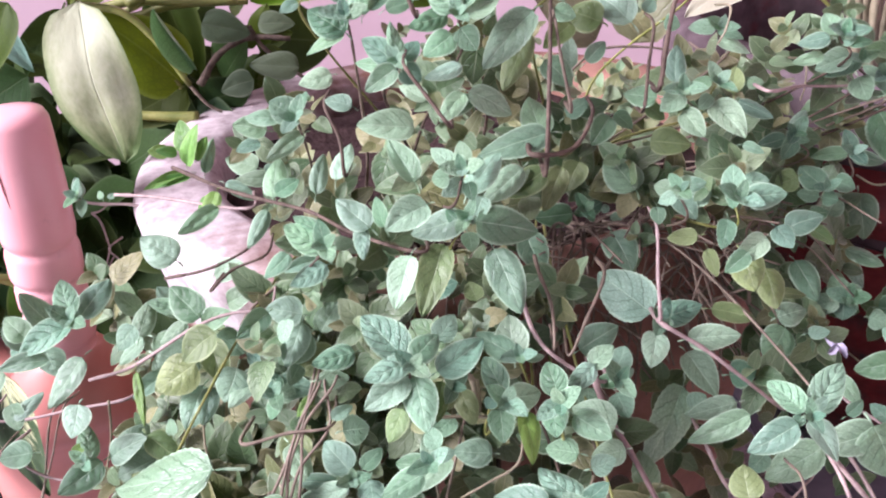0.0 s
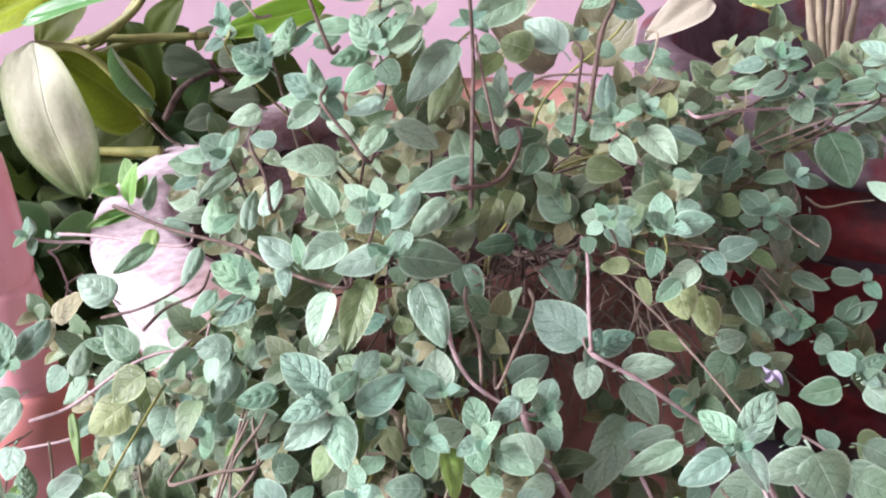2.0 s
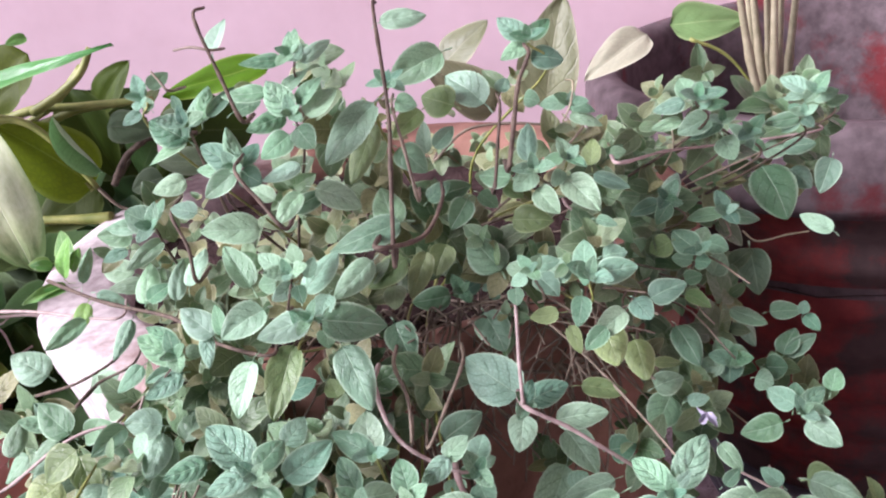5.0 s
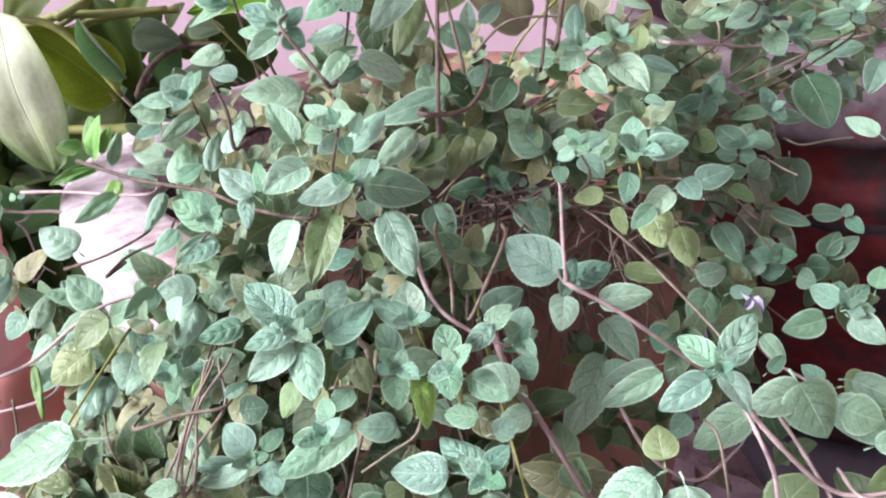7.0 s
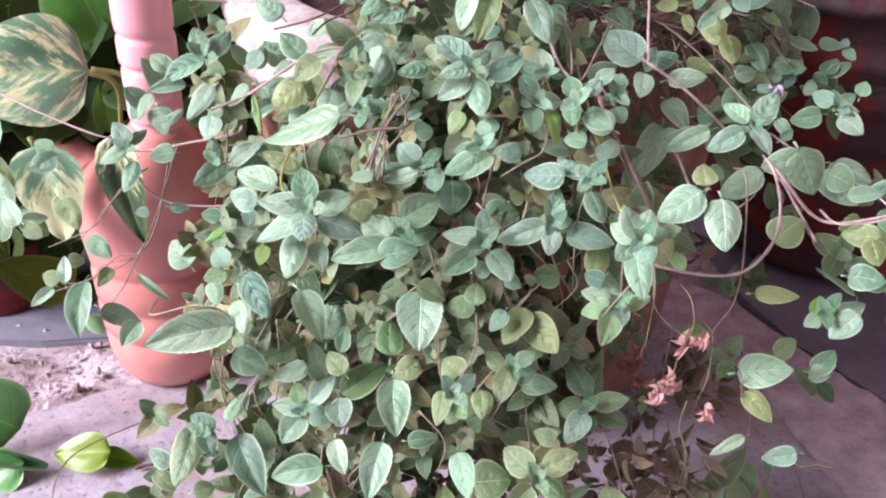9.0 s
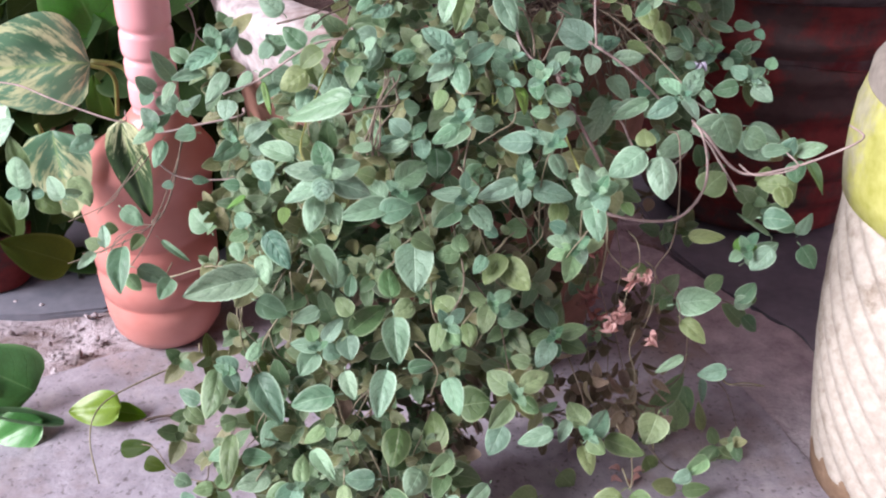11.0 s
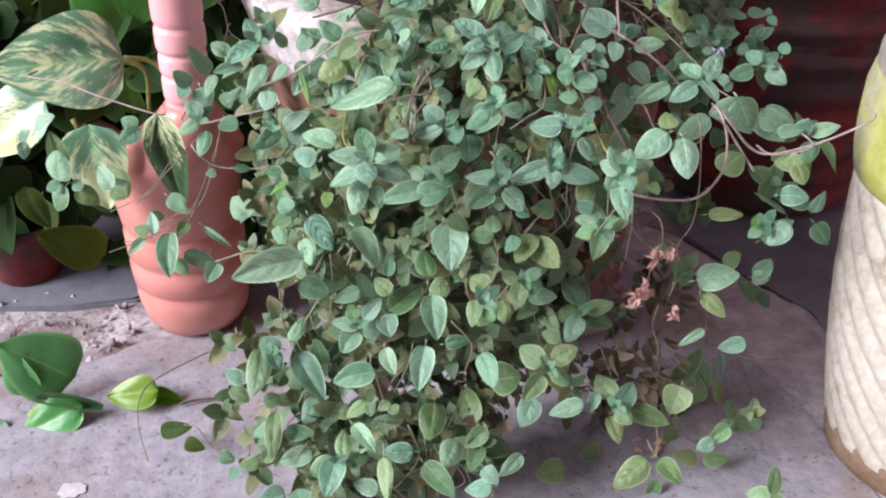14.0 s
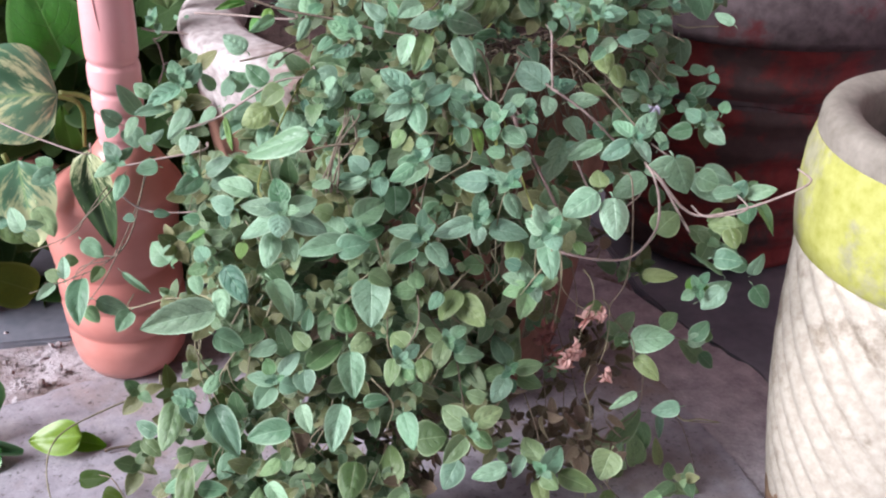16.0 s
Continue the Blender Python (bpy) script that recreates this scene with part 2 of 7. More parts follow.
VINE = {
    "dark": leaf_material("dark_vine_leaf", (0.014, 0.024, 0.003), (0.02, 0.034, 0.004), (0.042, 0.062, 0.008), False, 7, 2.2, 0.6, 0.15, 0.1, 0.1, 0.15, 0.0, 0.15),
    "dusty": dusty_material(),
    "fresh_green": leaf_material("fresh_vine_leaf", (0.05, 0.13, 0.025), (0.075, 0.18, 0.045), (0.15, 0.30, 0.11), False, 6, 2.2, 0.36, 0.16, 0.15, 0.08, 0.25, 0.1, 0.55),
    "lime": leaf_material("lime_vine_leaf", (0.075, 0.16, 0.02), (0.10, 0.21, 0.028), (0.19, 0.32, 0.06), False, 6, 2.2, 0.4, 0.12, 0.15, 0.08, 0.2, 0.0, 0.5),
    # dim grey-green: leaves further back, their shade mixed into the base colour
    "shaded_green": leaf_material("shaded_green_leaf", (0.04, 0.055, 0.03), (0.055, 0.075, 0.042), (0.095, 0.12, 0.075), False, 5, 2.0, 0.6, 0.3, 0.1, 0.1, 0.2, 0.0, 0.15),
    "olive": leaf_material("olive_vine_leaf", (0.05, 0.075, 0.008), (0.075, 0.115, 0.012), (0.14, 0.20, 0.026), False, 6, 2.2, 0.65, 0.12, 0.12, 0.08, 0.2, 0.0, 0.12),
    "silvery": leaf_material("silvery_leaf", (0.09, 0.095, 0.05), (0.11, 0.115, 0.06), (0.19, 0.185, 0.11), False, 5, 2.0, 0.5, 0.3, 0.1, 0.1),
    "glossy_green": leaf_material("glossy_green_leaf", (0.025, 0.07, 0.01), (0.035, 0.10, 0.015), (0.08, 0.18, 0.04), False, 6, 2.2, 0.35, 0.25, 0.12, 0.09, 0.2, 0.0, 0.5),
    "leafy": leaf_material("pale_green_leaf", (0.10, 0.16, 0.05), (0.15, 0.22, 0.08), (0.24, 0.32, 0.14), False, 5, 2.0, 0.5, 0.2, 0.15, 0.1),
    "blush": leaf_material("blush_leaf", (0.22, 0.22, 0.16), (0.26, 0.26, 0.19), (0.35, 0.345, 0.26), False, 5, 2.0, 0.4, 0.15, 0.1, 0.1),
    "blue_green": leaf_material("blue_green_leaf", (0.06, 0.14, 0.10), (0.11, 0.22, 0.16), (0.20, 0.34, 0.26), False, 5, 2.0, 0.5, 0.3, 0.1, 0.1),
    "rolled": leaf_material("rolled_leaf", (0.05, 0.14, 0.06), (0.10, 0.22, 0.11), (0.20, 0.35, 0.2), False, 8, 0.2, 0.35, 0.25, 0.1, 0.1),
    "variegated": variegated_material("variegated_leaf", 0.485),
    "creamy": variegated_material("creamy_variegated_leaf", 0.455, 0.36),
    "mottled": variegated_material("dark_mottled_leaf", 0.535, -0.25, (0.012, 0.035, 0.008), (0.045, 0.10, 0.03)),
}
dark, dusty, olive, fresh_green, silvery, rolled, variegated, creamy, mottled = "dark", "dusty", "olive", "fresh_green", "silvery", "rolled", "variegated", "creamy", "mottled"
shaded_green, lime, leafy, blush, blue_green, glossy_green = "shaded_green", "lime", "leafy", "blush", "blue_green", "glossy_green"
STEM = {
    "green_stem": plain("green_stem", (0.12, 0.15, 0.03), (0.27, 0.28, 0.085), 60, 0.5),
    "brown_stem": plain("brown_stem", (0.10, 0.078, 0.055), (0.24, 0.195, 0.14), 140, 0.7),
    "dark_stem": plain("dark_stem", (0.038, 0.026, 0.02), (0.15, 0.11, 0.08), 160, 0.75, 0.3, 0.8, 0.0012),
    "pink_stem": plain("pink_stem", (0.22, 0.16, 0.145), (0.42, 0.33, 0.30), 140, 0.65),
    "purple_stem": plain("purple_stem", (0.17, 0.11, 0.10), (0.31, 0.22, 0.20), 80, 0.6),
    "pale_stem": plain("pale_stem", (0.165, 0.15, 0.085), (0.30, 0.27, 0.18), 80, 0.6),
}
green_stem, brown_stem, dark_stem, pink_stem, purple_stem, pale_stem = STEM
DRY = plain("dry_petal", (0.42, 0.21, 0.18), (0.70, 0.46, 0.41), 120, 0.8)
MAROON = plain("withered_maroon_petal", (0.14, 0.05, 0.045), (0.30, 0.12, 0.10), 120, 0.85)
SOIL = plain("soil", (0.018, 0.011, 0.010), (0.075, 0.048, 0.044), 45, 0.95, 0.1, 1.0, 0.01)


def pink_plastic(name, deep, light):
    """Moulded plastic with a soft gloss, sun-faded in patches and a little dirty."""
    m, n, l, b = material(name, 0.33, 0, 0.45)
    f = noise_at(n, l, 9, 4)
    s = noise_at(n, l, 70, 5, 0.7)
    col = ramp(n, l, f, (0.3, deep), (0.7, light))
    dirt = ramp(n, l, s, (0.60, (0, 0, 0)), (0.75, (1, 1, 1)))
    l.new(mixed(n, l, val(n, l, "MULTIPLY", dirt, 0.25), col, (0.40, 0.22, 0.18)), b.inputs["Base Color"])
    bump(n, l, b, s, 0.08, 0.001)
    return m


def limed_clay():
    """Terracotta with old whitewash, thickest on the flank away from the plant."""
    m, n, l, b = material("limed_terracotta", 0.85, 0, 0.2)
    tc = n.new("ShaderNodeTexCoord")
    sep = n.new("ShaderNodeSeparateXYZ")
    l.new(tc.outputs["Object"], sep.inputs[0])
    f, g = noise_at(n, l, 14, 6, 0.65), noise_at(n, l, 90, 4, 0.6)
    clay = ramp(n, l, f, (0.3, (0.14, 0.07, 0.05)), (0.7, (0.28, 0.15, 0.11)))
    lime = ramp(n, l, g, (0.32, (0.33, 0.28, 0.275)), (0.66, (0.57, 0.52, 0.51)))
    side = val(n, l, "MULTIPLY", val(n, l, "ADD", sep.outputs[0], 0.085), -14.0)
    high = val(n, l, "MULTIPLY", val(n, l, "MINIMUM", val(n, l, "SUBTRACT", sep.outputs[2], 0.40), 0.0), 70.0)
    lip = val(n, l, "MULTIPLY", val(n, l, "SUBTRACT", sep.outputs[2], 0.425), 60.0)
    side = val(n, l, "MAXIMUM", val(n, l, "ADD", side, high), val(n, l, "MINIMUM", lip, -0.9))
    cover = val(n, l, "ADD", side, val(n, l, "MULTIPLY", val(n, l, "SUBTRACT", f, 0.5), 3.0))
    k = n.new("ShaderNodeClamp")
    l.new(cover, k.inputs[0])
    l.new(mixed(n, l, k.outputs[0], clay, lime), b.inputs["Base Color"])
    bump(n, l, b, val(n, l, "ADD", f, val(n, l, "MULTIPLY", g, 0.5)), 0.6, 0.004)
    return m


def worn_paint(name, paint, paint2, under, amount, scale=10, rough=0.65, relief=0.5, stretch=None):
    """Old paint that has come off in patches."""
    m, n, l, b = material(name, rough, 0, 0.15)
    f, g = noise_at(n, l, scale, 7, 0.68, stretch=stretch), noise_at(n, l, scale * 6, 4, 0.6)
    top = ramp(n, l, g, (0.3, paint), (0.7, paint2))
    gone = ramp(n, l, f, (amount - 0.06, (1, 1, 1)), (amount + 0.06, (0, 0, 0)))
    bare = ramp(n, l, g, (0.3, tuple(c * 0.7 for c in under)), (0.7, under))
    l.new(mixed(n, l, gone, top, bare), b.inputs["Base Color"])
    bump(n, l, b, val(n, l, "ADD", f, val(n, l, "MULTIPLY", g, 0.4)), relief, 0.004)
    return m


def stone_slab():
    """Worn purple-grey stone with sandy brown dirt, pale scuffs and dark specks."""
    m, n, l, b = material("grey_stone_slab", 0.62, 0, 0.3)
    f, g, s = noise_at(n, l, 5, 6, 0.65), noise_at(n, l, 38, 5, 0.7), noise_at(n, l, 160, 3, 0.6)
    col = ramp(n, l, g, (0.3, (0.25, 0.23, 0.26)), (0.7, (0.41, 0.385, 0.43)))
    col = mixed(n, l, ramp(n, l, f, (0.50, (0, 0, 0)), (0.66, (0.75, 0.75, 0.75))), col, (0.24, 0.165, 0.125))
    col = mixed(n, l, ramp(n, l, noise_at(n, l, 11, 6, 0.7), (0.56, (0, 0, 0)), (0.70, (0.6, 0.6, 0.6))), col, (0.46, 0.42, 0.42))
    col = mixed(n, l, ramp(n, l, s, (0.30, (0.7, 0.7, 0.7)), (0.42, (0, 0, 0))), col, (0.09, 0.075, 0.07))
    l.new(col, b.inputs["Base Color"])
    bump(n, l, b, val(n, l, "ADD", g, val(n, l, "MULTIPLY", s, 0.6)), 0.5, 0.003)
    return m


def rough_mortar():
    """Crumbled pinkish cement with lime lumps and dark pits."""
    m, n, l, b = material("rough_mortar", 0.95, 0, 0.1)
    f, g = noise_at(n, l, 13, 6, 0.7), noise_at(n, l, 60, 6, 0.75)
    col = ramp(n, l, f, (0.36, (0.25, 0.19, 0.17)), (0.5, (0.43, 0.37, 0.385)), (0.62, (0.64, 0.59, 0.62)))
    col = mixed(n, l, ramp(n, l, g, (0.34, (1, 1, 1)), (0.46, (0, 0, 0))), col, (0.07, 0.05, 0.045))
    l.new(col, b.inputs["Base Color"])
    bump(n, l, b, val(n, l, "ADD", f, val(n, l, "MULTIPLY", g, 0.8)), 1.0, 0.012)
    return m


PINK = pink_plastic("faded_pink_plastic", (0.75, 0.345, 0.35), (0.84, 0.45, 0.455))
SALMON = pink_plastic("salmon_plastic", (0.49, 0.178, 0.148), (0.64, 0.285, 0.24))
CLAY = limed_clay()
RED = worn_paint("worn_red_paint", (0.14, 0.027, 0.027), (0.22, 0.044, 0.04), (0.085, 0.056, 0.054), 0.50, 9)
RED_RIM = worn_paint("dark_worn_rim", (0.05, 0.037, 0.039), (0.115, 0.088, 0.092), (0.12, 0.02, 0.022), 0.40, 8)
CREAM = worn_paint("cream_paint", (0.35, 0.31, 0.255), (0.49, 0.455, 0.39), (0.26, 0.215, 0.16), 0.38, 16, 0.7, 0.5)
YELLOW = worn_paint("yellow_green_paint", (0.29, 0.30, 0.065), (0.40, 0.40, 0.13), (0.34, 0.33, 0.215), 0.44, 13, 0.6, 0.4)
CEMENT = plain("bare_cement", (0.25, 0.22, 0.18), (0.40, 0.36, 0.30), 18, 0.9, 0.15, 0.6, 0.003)
MUD = plain("mud_stain", (0.13, 0.08, 0.05), (0.30, 0.21, 0.14), 25, 0.9, 0.15, 0.6, 0.003)
WALL = plain("pink_wall_paint", (0.56, 0.405, 0.44), (0.645, 0.48, 0.525), 6, 0.75, 0.25, 0.25, 0.002)
SLAB = stone_slab()
DARK_SLAB = plain("blue_grey_slab", (0.10, 0.11, 0.135), (0.22, 0.22, 0.25), 9, 0.55, 0.4, 0.4, 0.002)
MORTAR = rough_mortar()


# ---- shapes ----
def from_bm(name, bm, mat, parent=None, label="", smooth=True, m=None):
    me = bpy.data.meshes.new(name)
    bm.normal_update()
    bm.to_mesh(me)
    bm.free()
    me.materials.append(mat)
    if smooth:
        me.polygons.foreach_set("use_smooth", [True] * len(me.polygons))
    ob = new(name, me)
    if m is not None:
        ob.matrix_basis = m
    if parent is not None:
        ob.parent = parent
    if label:
        ob["label"] = label
    return ob


def part(name, bm, mat, parent, label="", smooth=True, m=None):
    return from_bm(name, bm, mat, parent, label, smooth, m)


def lathe(profile, segs=64, wobble=0.0, swirl=None, close=False, arc=(0.0, 360.0)):
    """A turned shape: (radius, height) from outside bottom over the lip to the inside."""
    bm = bmesh.new()
    full = arc[1] - arc[0] >= 360
    rings = []
    for i, (r, z) in enumerate(profile):
        ring = []
        for j in range(segs if full else segs + 1):
            a = radians(arc[0] + (arc[1] - arc[0]) * j / segs)
            k = 1 + wobble * noise.noise((math.cos(a) * 1.3, math.sin(a) * 1.3, z * 7))
            if swirl:
                k += swirl(a, z)
            ring.append(bm.verts.new((r * k * math.cos(a), r * k * math.sin(a), z)))
        rings.append(ring)
    for a, b in zip(rings, rings[1:]):
        for j in range(segs):
            k = (j + 1) % segs if full else j + 1
            bm.faces.new((a[j], a[k], b[k], b[j]))
    if close:
        bm.faces.new(rings[0][::-1])
        bm.faces.new(rings[-1])
    return bm


def curve_points(pts, steps=6):
    """A smooth line through the points."""
    p = [Vector(q) for q in pts]
    p = [2 * p[0] - p[1]] + p + [2 * p[-1] - p[-2]]
    out = []
    for i in range(1, len(p) - 2):
        for s in range(steps):
            t = s / steps
            out.append(0.5 * (2 * p[i] + (p[i + 1] - p[i - 1]) * t + (2 * p[i - 1] - 5 * p[i] + 4 * p[i + 1] - p[i + 2]) * t * t
                              + (3 * p[i] - p[i - 1] - 3 * p[i + 1] + p[i + 2]) * t ** 3))
    out.append(p[-2])
    return out


def tube(bm, pts, r0, r1, sides=6, knots=0.0):
    rings = []
    up = Vector((0.2, 0.3, 1)).normalized()
    for i, p in enumerate(pts):
        d = (pts[min(i + 1, len(pts) - 1)] - pts[max(i - 1, 0)]).normalized()
        x = d.cross(up)
        x = (x if x.length > 0.05 else d.cross(Vector((1, 0, 0)))).normalized()
        y = d.cross(x)
        r = r0 + (r1 - r0) * i / max(1, len(pts) - 1)
        r *= 1 + knots * (1 if i % 5 == 2 else 0)
        rings.append([bm.verts.new(p + (x * math.cos(k) + y * math.sin(k)) * r) for k in (2 * math.pi * j / sides for j in range(sides))])
    for a, b in zip(rings, rings[1:]):
        for j in range(sides):
            bm.faces.new((a[j], a[(j + 1) % sides], b[(j + 1) % sides], b[j]))
    bm.faces.new(rings[0][::-1])
    bm.faces.new(rings[-1])


def leaf_grid(nu, nv, outline, fold, arch, curl, teeth, rug=0.0, seed=0, stalk=0.0):
    """Points, faces and flat coordinates of a leaf of length 1 and width about 1 along +x, its upper side to +z."""
    rnd = random.Random(seed)
    twist, sway = rnd.uniform(-0.25, 0.25), rnd.uniform(-0.12, 0.12)
    vs, uvs = [], []
    rows = ([-stalk, -stalk * 0.5] if stalk else []) + [i / (nu - 1) for i in range(nu)]
    for i, u in enumerate(rows):
        h = outline(u) if u >= 0 else 0.028
        for j in range(nv):
            v = -1 + 2 * j / (nv - 1)
            a = abs(v)
            edge = 1 + (teeth * (1 if i % 2 else -1) if a > 0.99 and 0.04 < u < 1 else 0)
            y = v * h * edge
            z = fold * a * h - arch * (u - 0.25) ** 2 + curl * v * v * h * (0.4 + u) + twist * v * h * u
            if u >= 0:
                z -= rug * math.cos(2 * math.pi * (4.6 * u - 0.94 * a - 0.85 * a * a + 0.4)) * min(1.0, a * 5) * (1.08 - a) * 1.5
                z += 0.03 * noise.noise((u * 3 + seed, v * 2, 0.3))
            else:
                z = -arch * 0.0625 - 3.0 * u * u + 0.02 * (1 - a)
            vs.append((u, y + (sway * math.sin(u * 3) * 0.3 if u > 0 else 0), z))
            uvs.append((max(0.0, u), v * 0.5 + 0.5 if u >= 0 else 0.5))
    fs = [(i * nv + j, (i + 1) * nv + j, (i + 1) * nv + j + 1, i * nv + j + 1) for i in range(len(rows) - 1) for j in range(nv - 1)]
    return vs, fs, uvs


def grid_mesh(name, grid, mat):
    vs, fs, uvs = grid
    me = bpy.data.meshes.new(name)
    me.from_pydata(vs, [], fs)
    lay = me.uv_layers.new(name="UVMap")
    for lp in me.loops:
        lay.data[lp.index].uv = uvs[lp.vertex_index]
    me.polygons.foreach_set("use_smooth", [True] * len(me.polygons))
    me.materials.append(mat)
    return me


def mint_outline(u):
    u = min(1.0, max(0.0, u))
    return 0.5 * u ** 0.45 * (1 - u) ** 0.80 / 0.441 + 0.008


def dusty_outline(u):
    u = min(1.0, max(0.0, u))
    return 0.5 * u ** 0.40 * (1 - u) ** 0.58 / 0.51 + 0.006


def vine_outline(u):
    return 0.5 * (math.sin(math.pi * u ** 0.62) ** 0.7 if 0 < u < 1 else 0) + 0.01


def turn_to(x, y, z, heading, rise, length, width, facing=(0.0, -0.55, 0.83), roll=0.0):
    """The pose of a leaf: stalk end, heading and rise in degrees, its upper side turned towards facing."""
    d = Vector((math.cos(radians(heading)) * math.cos(radians(rise)), math.sin(radians(heading)) * math.cos(radians(rise)), math.sin(radians(rise))))
    f = Vector(facing)
    n = (f - d * f.dot(d))
    n = n.normalized() if n.length > 0.05 else d.orthogonal().normalized()
    n.rotate(Matrix.Rotation(roll, 3, d))
    s = n.cross(d)
    m = Matrix((d * length, s * length * width, n * length)).transposed().to_4x4()
    m.translation = (x, y, z)
    return m


def thing(name, label, category, at=(0, 0, 0), group="", kind=""):
    ob = new(name)
    ob.location = at
    ob.empty_display_size = 0.02
    return tagged(ob, label, category, group, kind)


# ---- floor and wall ----
def slab(name, outline, top, thick, mat, parent, label=""):
    bm = bmesh.new()
    lo, hi = [bm.verts.new((x, y, top - thick)) for x, y in outline], [bm.verts.new((x, y, top)) for x, y in outline]
    bm.faces.new(hi)
    bm.faces.new(lo[::-1])
    for i in range(len(outline)):
        j = (i + 1) % len(outline)
        bm.faces.new((lo[i], lo[j], hi[j], hi[i]))
    bmesh.ops.bevel(bm, geom=[e for e in bm.edges if all(v.co.z > top - 1e-4 for v in e.verts)], offset=0.004, segments=2, affect="EDGES")
    return part(name, bm, mat, parent, label, smooth=False)


def rough_edge(a, b, n, amp, seed):
    rnd = random.Random(seed)
    pts = []
    for i in range(n + 1):
        t = i / n
        pts.append((a[0] + (b[0] - a[0]) * t + rnd.uniform(-amp, amp), a[1] + (b[1] - a[1]) * t + rnd.uniform(-amp, amp)))
    return pts


bm = bmesh.new()
bmesh.ops.create_grid(bm, x_segments=90, y_segments=70, size=1)
for v in bm.verts:
    v.co.x, v.co.y = v.co.x * 1.4, 0.55 + v.co.y * 0.95
    v.co.z = -0.006 + 0.006 * noise.noise(v.co * 16) + 0.004 * noise.noise(v.co * 55)
    if abs(v.co.x) > 1.35 or v.co.y < -0.35 or v.co.y > 1.45:
        v.co.z = -0.012
big = bmesh.ops.create_grid(bm, x_segments=1, y_segments=1, size=400, matrix=Matrix.Translation((0, 0, -0.02)))
floor = tagged(from_bm("floor", bm, MORTAR), "rough grey mortar bed between stone floor slabs", "floor", kind="structure")
slab("slab", rough_edge((-0.365, 0.70), (-0.52, 0.628), 8, 0.006, 3) + rough_edge((-0.56, 0.622), (-1.3, 0.60), 8, 0.010, 10) + [(-2.4, 0.60), (-2.4, -1.5), (0.465, -1.5), (0.395, 0.20)] + rough_edge((0.372, 0.36), (0.335, 0.54), 6, 0.004, 4)
     + [(0.29, 0.70), (0.12, 0.95), (-0.24, 0.95), (-0.30, 0.86), (-0.335, 0.72)], 0.004, 0.02, SLAB, floor, "smooth grey stone floor slab")
slab("slab", rough_edge((-1.3, 0.80), (-0.46, 0.775), 10, 0.008, 6) + [(-0.32, 0.86), (-0.26, 0.97), (-0.2, 1.4), (-2.4, 1.4), (-2.4, 0.80)], 0.002, 0.02, DARK_SLAB, floor, "dark blue-grey stone floor slab")
slab("slab", [(0.505, -1.5), (1.49, -1.5), (1.49, 1.4), (0.28, 1.4), (0.335, 0.85), (0.378, 0.745)] + rough_edge((0.405, 0.70), (0.45, 0.635), 5, 0.003, 7) + [(0.45, 0.33), (0.437, 0.20)], 0.003, 0.02, DARK_SLAB, floor)
slab("joint", [(0.268, 0.71)] + rough_edge((0.302, 0.63), (0.350, 0.37), 9, 0.003, 8) + [(0.385, 0.20), (0.470, -1.5), (0.500, -1.5), (0.432, 0.20)] + [(0.446, 0.34), (0.446, 0.60)] + rough_edge((0.445, 0.637), (0.402, 0.70), 6, 0.003, 9) + [(0.372, 0.745), (0.32, 0.86), (0.2, 0.95), (0.14, 0.95)], 0.0015, 0.02, plain("grey_mortar", (0.28, 0.245, 0.26), (0.55, 0.50, 0.52), 30, 0.9, 0.15, 1.0, 0.006), floor, "crumbled purple-grey mortar joint")

bm = bmesh.new()
bmesh.ops.create_cube(bm, size=1, matrix=Matrix.Translation((0, 1.37, 1.1)) @ Matrix.Diagonal((5, 0.12, 2.6, 1)))
tagged(from_bm("wall_back", bm, WALL, smooth=False), "pink painted plaster wall behind the pots", "wall", kind="structure")

# unseen wall, added to hold back sky light from the right
bm = bmesh.new()
bmesh.ops.create_cube(bm, size=1, matrix=Matrix.Translation((1.56, -0.1, 1.2)) @ Matrix.Diagonal((0.12, 2.82, 2.8, 1)))
tagged(from_bm("wall_right", bm, WALL, smooth=False), "unseen pink wall added on the right to block sky light", "wall", kind="structure")
# unseen slab overhead, added so that light comes mainly from the left
bm = bmesh.new()
bmesh.ops.create_cube(bm, size=1, matrix=Matrix.Translation((0.42, -0.1, 2.46)) @ Matrix.Diagonal((2.6, 2.82, 0.12, 1)))
tagged(from_bm("ceiling", bm, CEMENT, smooth=False), "unseen cement slab added overhead to block light from above", "ceiling", kind="structure")

# ---- pots ----
pot = thing("clay_pot", "large terracotta pot with whitewashed side, overgrown with mint", "plant pot", (0.0, 0.75, 0.0))
prof = [(0.0, 0.004), (0.165, 0.004), (0.185, 0.012), (0.205, 0.10), (0.222, 0.22), (0.236, 0.34), (0.246, 0.40), (0.252, 0.42), (0.256, 0.432), (0.258, 0.444), (0.255, 0.453), (0.247, 0.457), (0.205, 0.458), (0.195, 0.453), (0.190, 0.435), (0.188, 0.40)]
part("body", lathe(prof, 72, 0.012), CLAY, pot)
bm = lathe([(0.0, 0.452), (0.07, 0.449), (0.14, 0.443), (0.18, 0.435), (0.190, 0.432)], 48)
for v in bm.verts:
    v.co.z += 0.012 * noise.noise(v.co * 30)
part("soil", bm, SOIL, pot, "dark crumbly soil")

red = thing("ribbed_pot", "wide dark red ribbed pot with worn grey rim", "plant pot", (0.51, 1.03, 0.0))
prof = [(0.0, 0.003), (0.145, 0.003)]
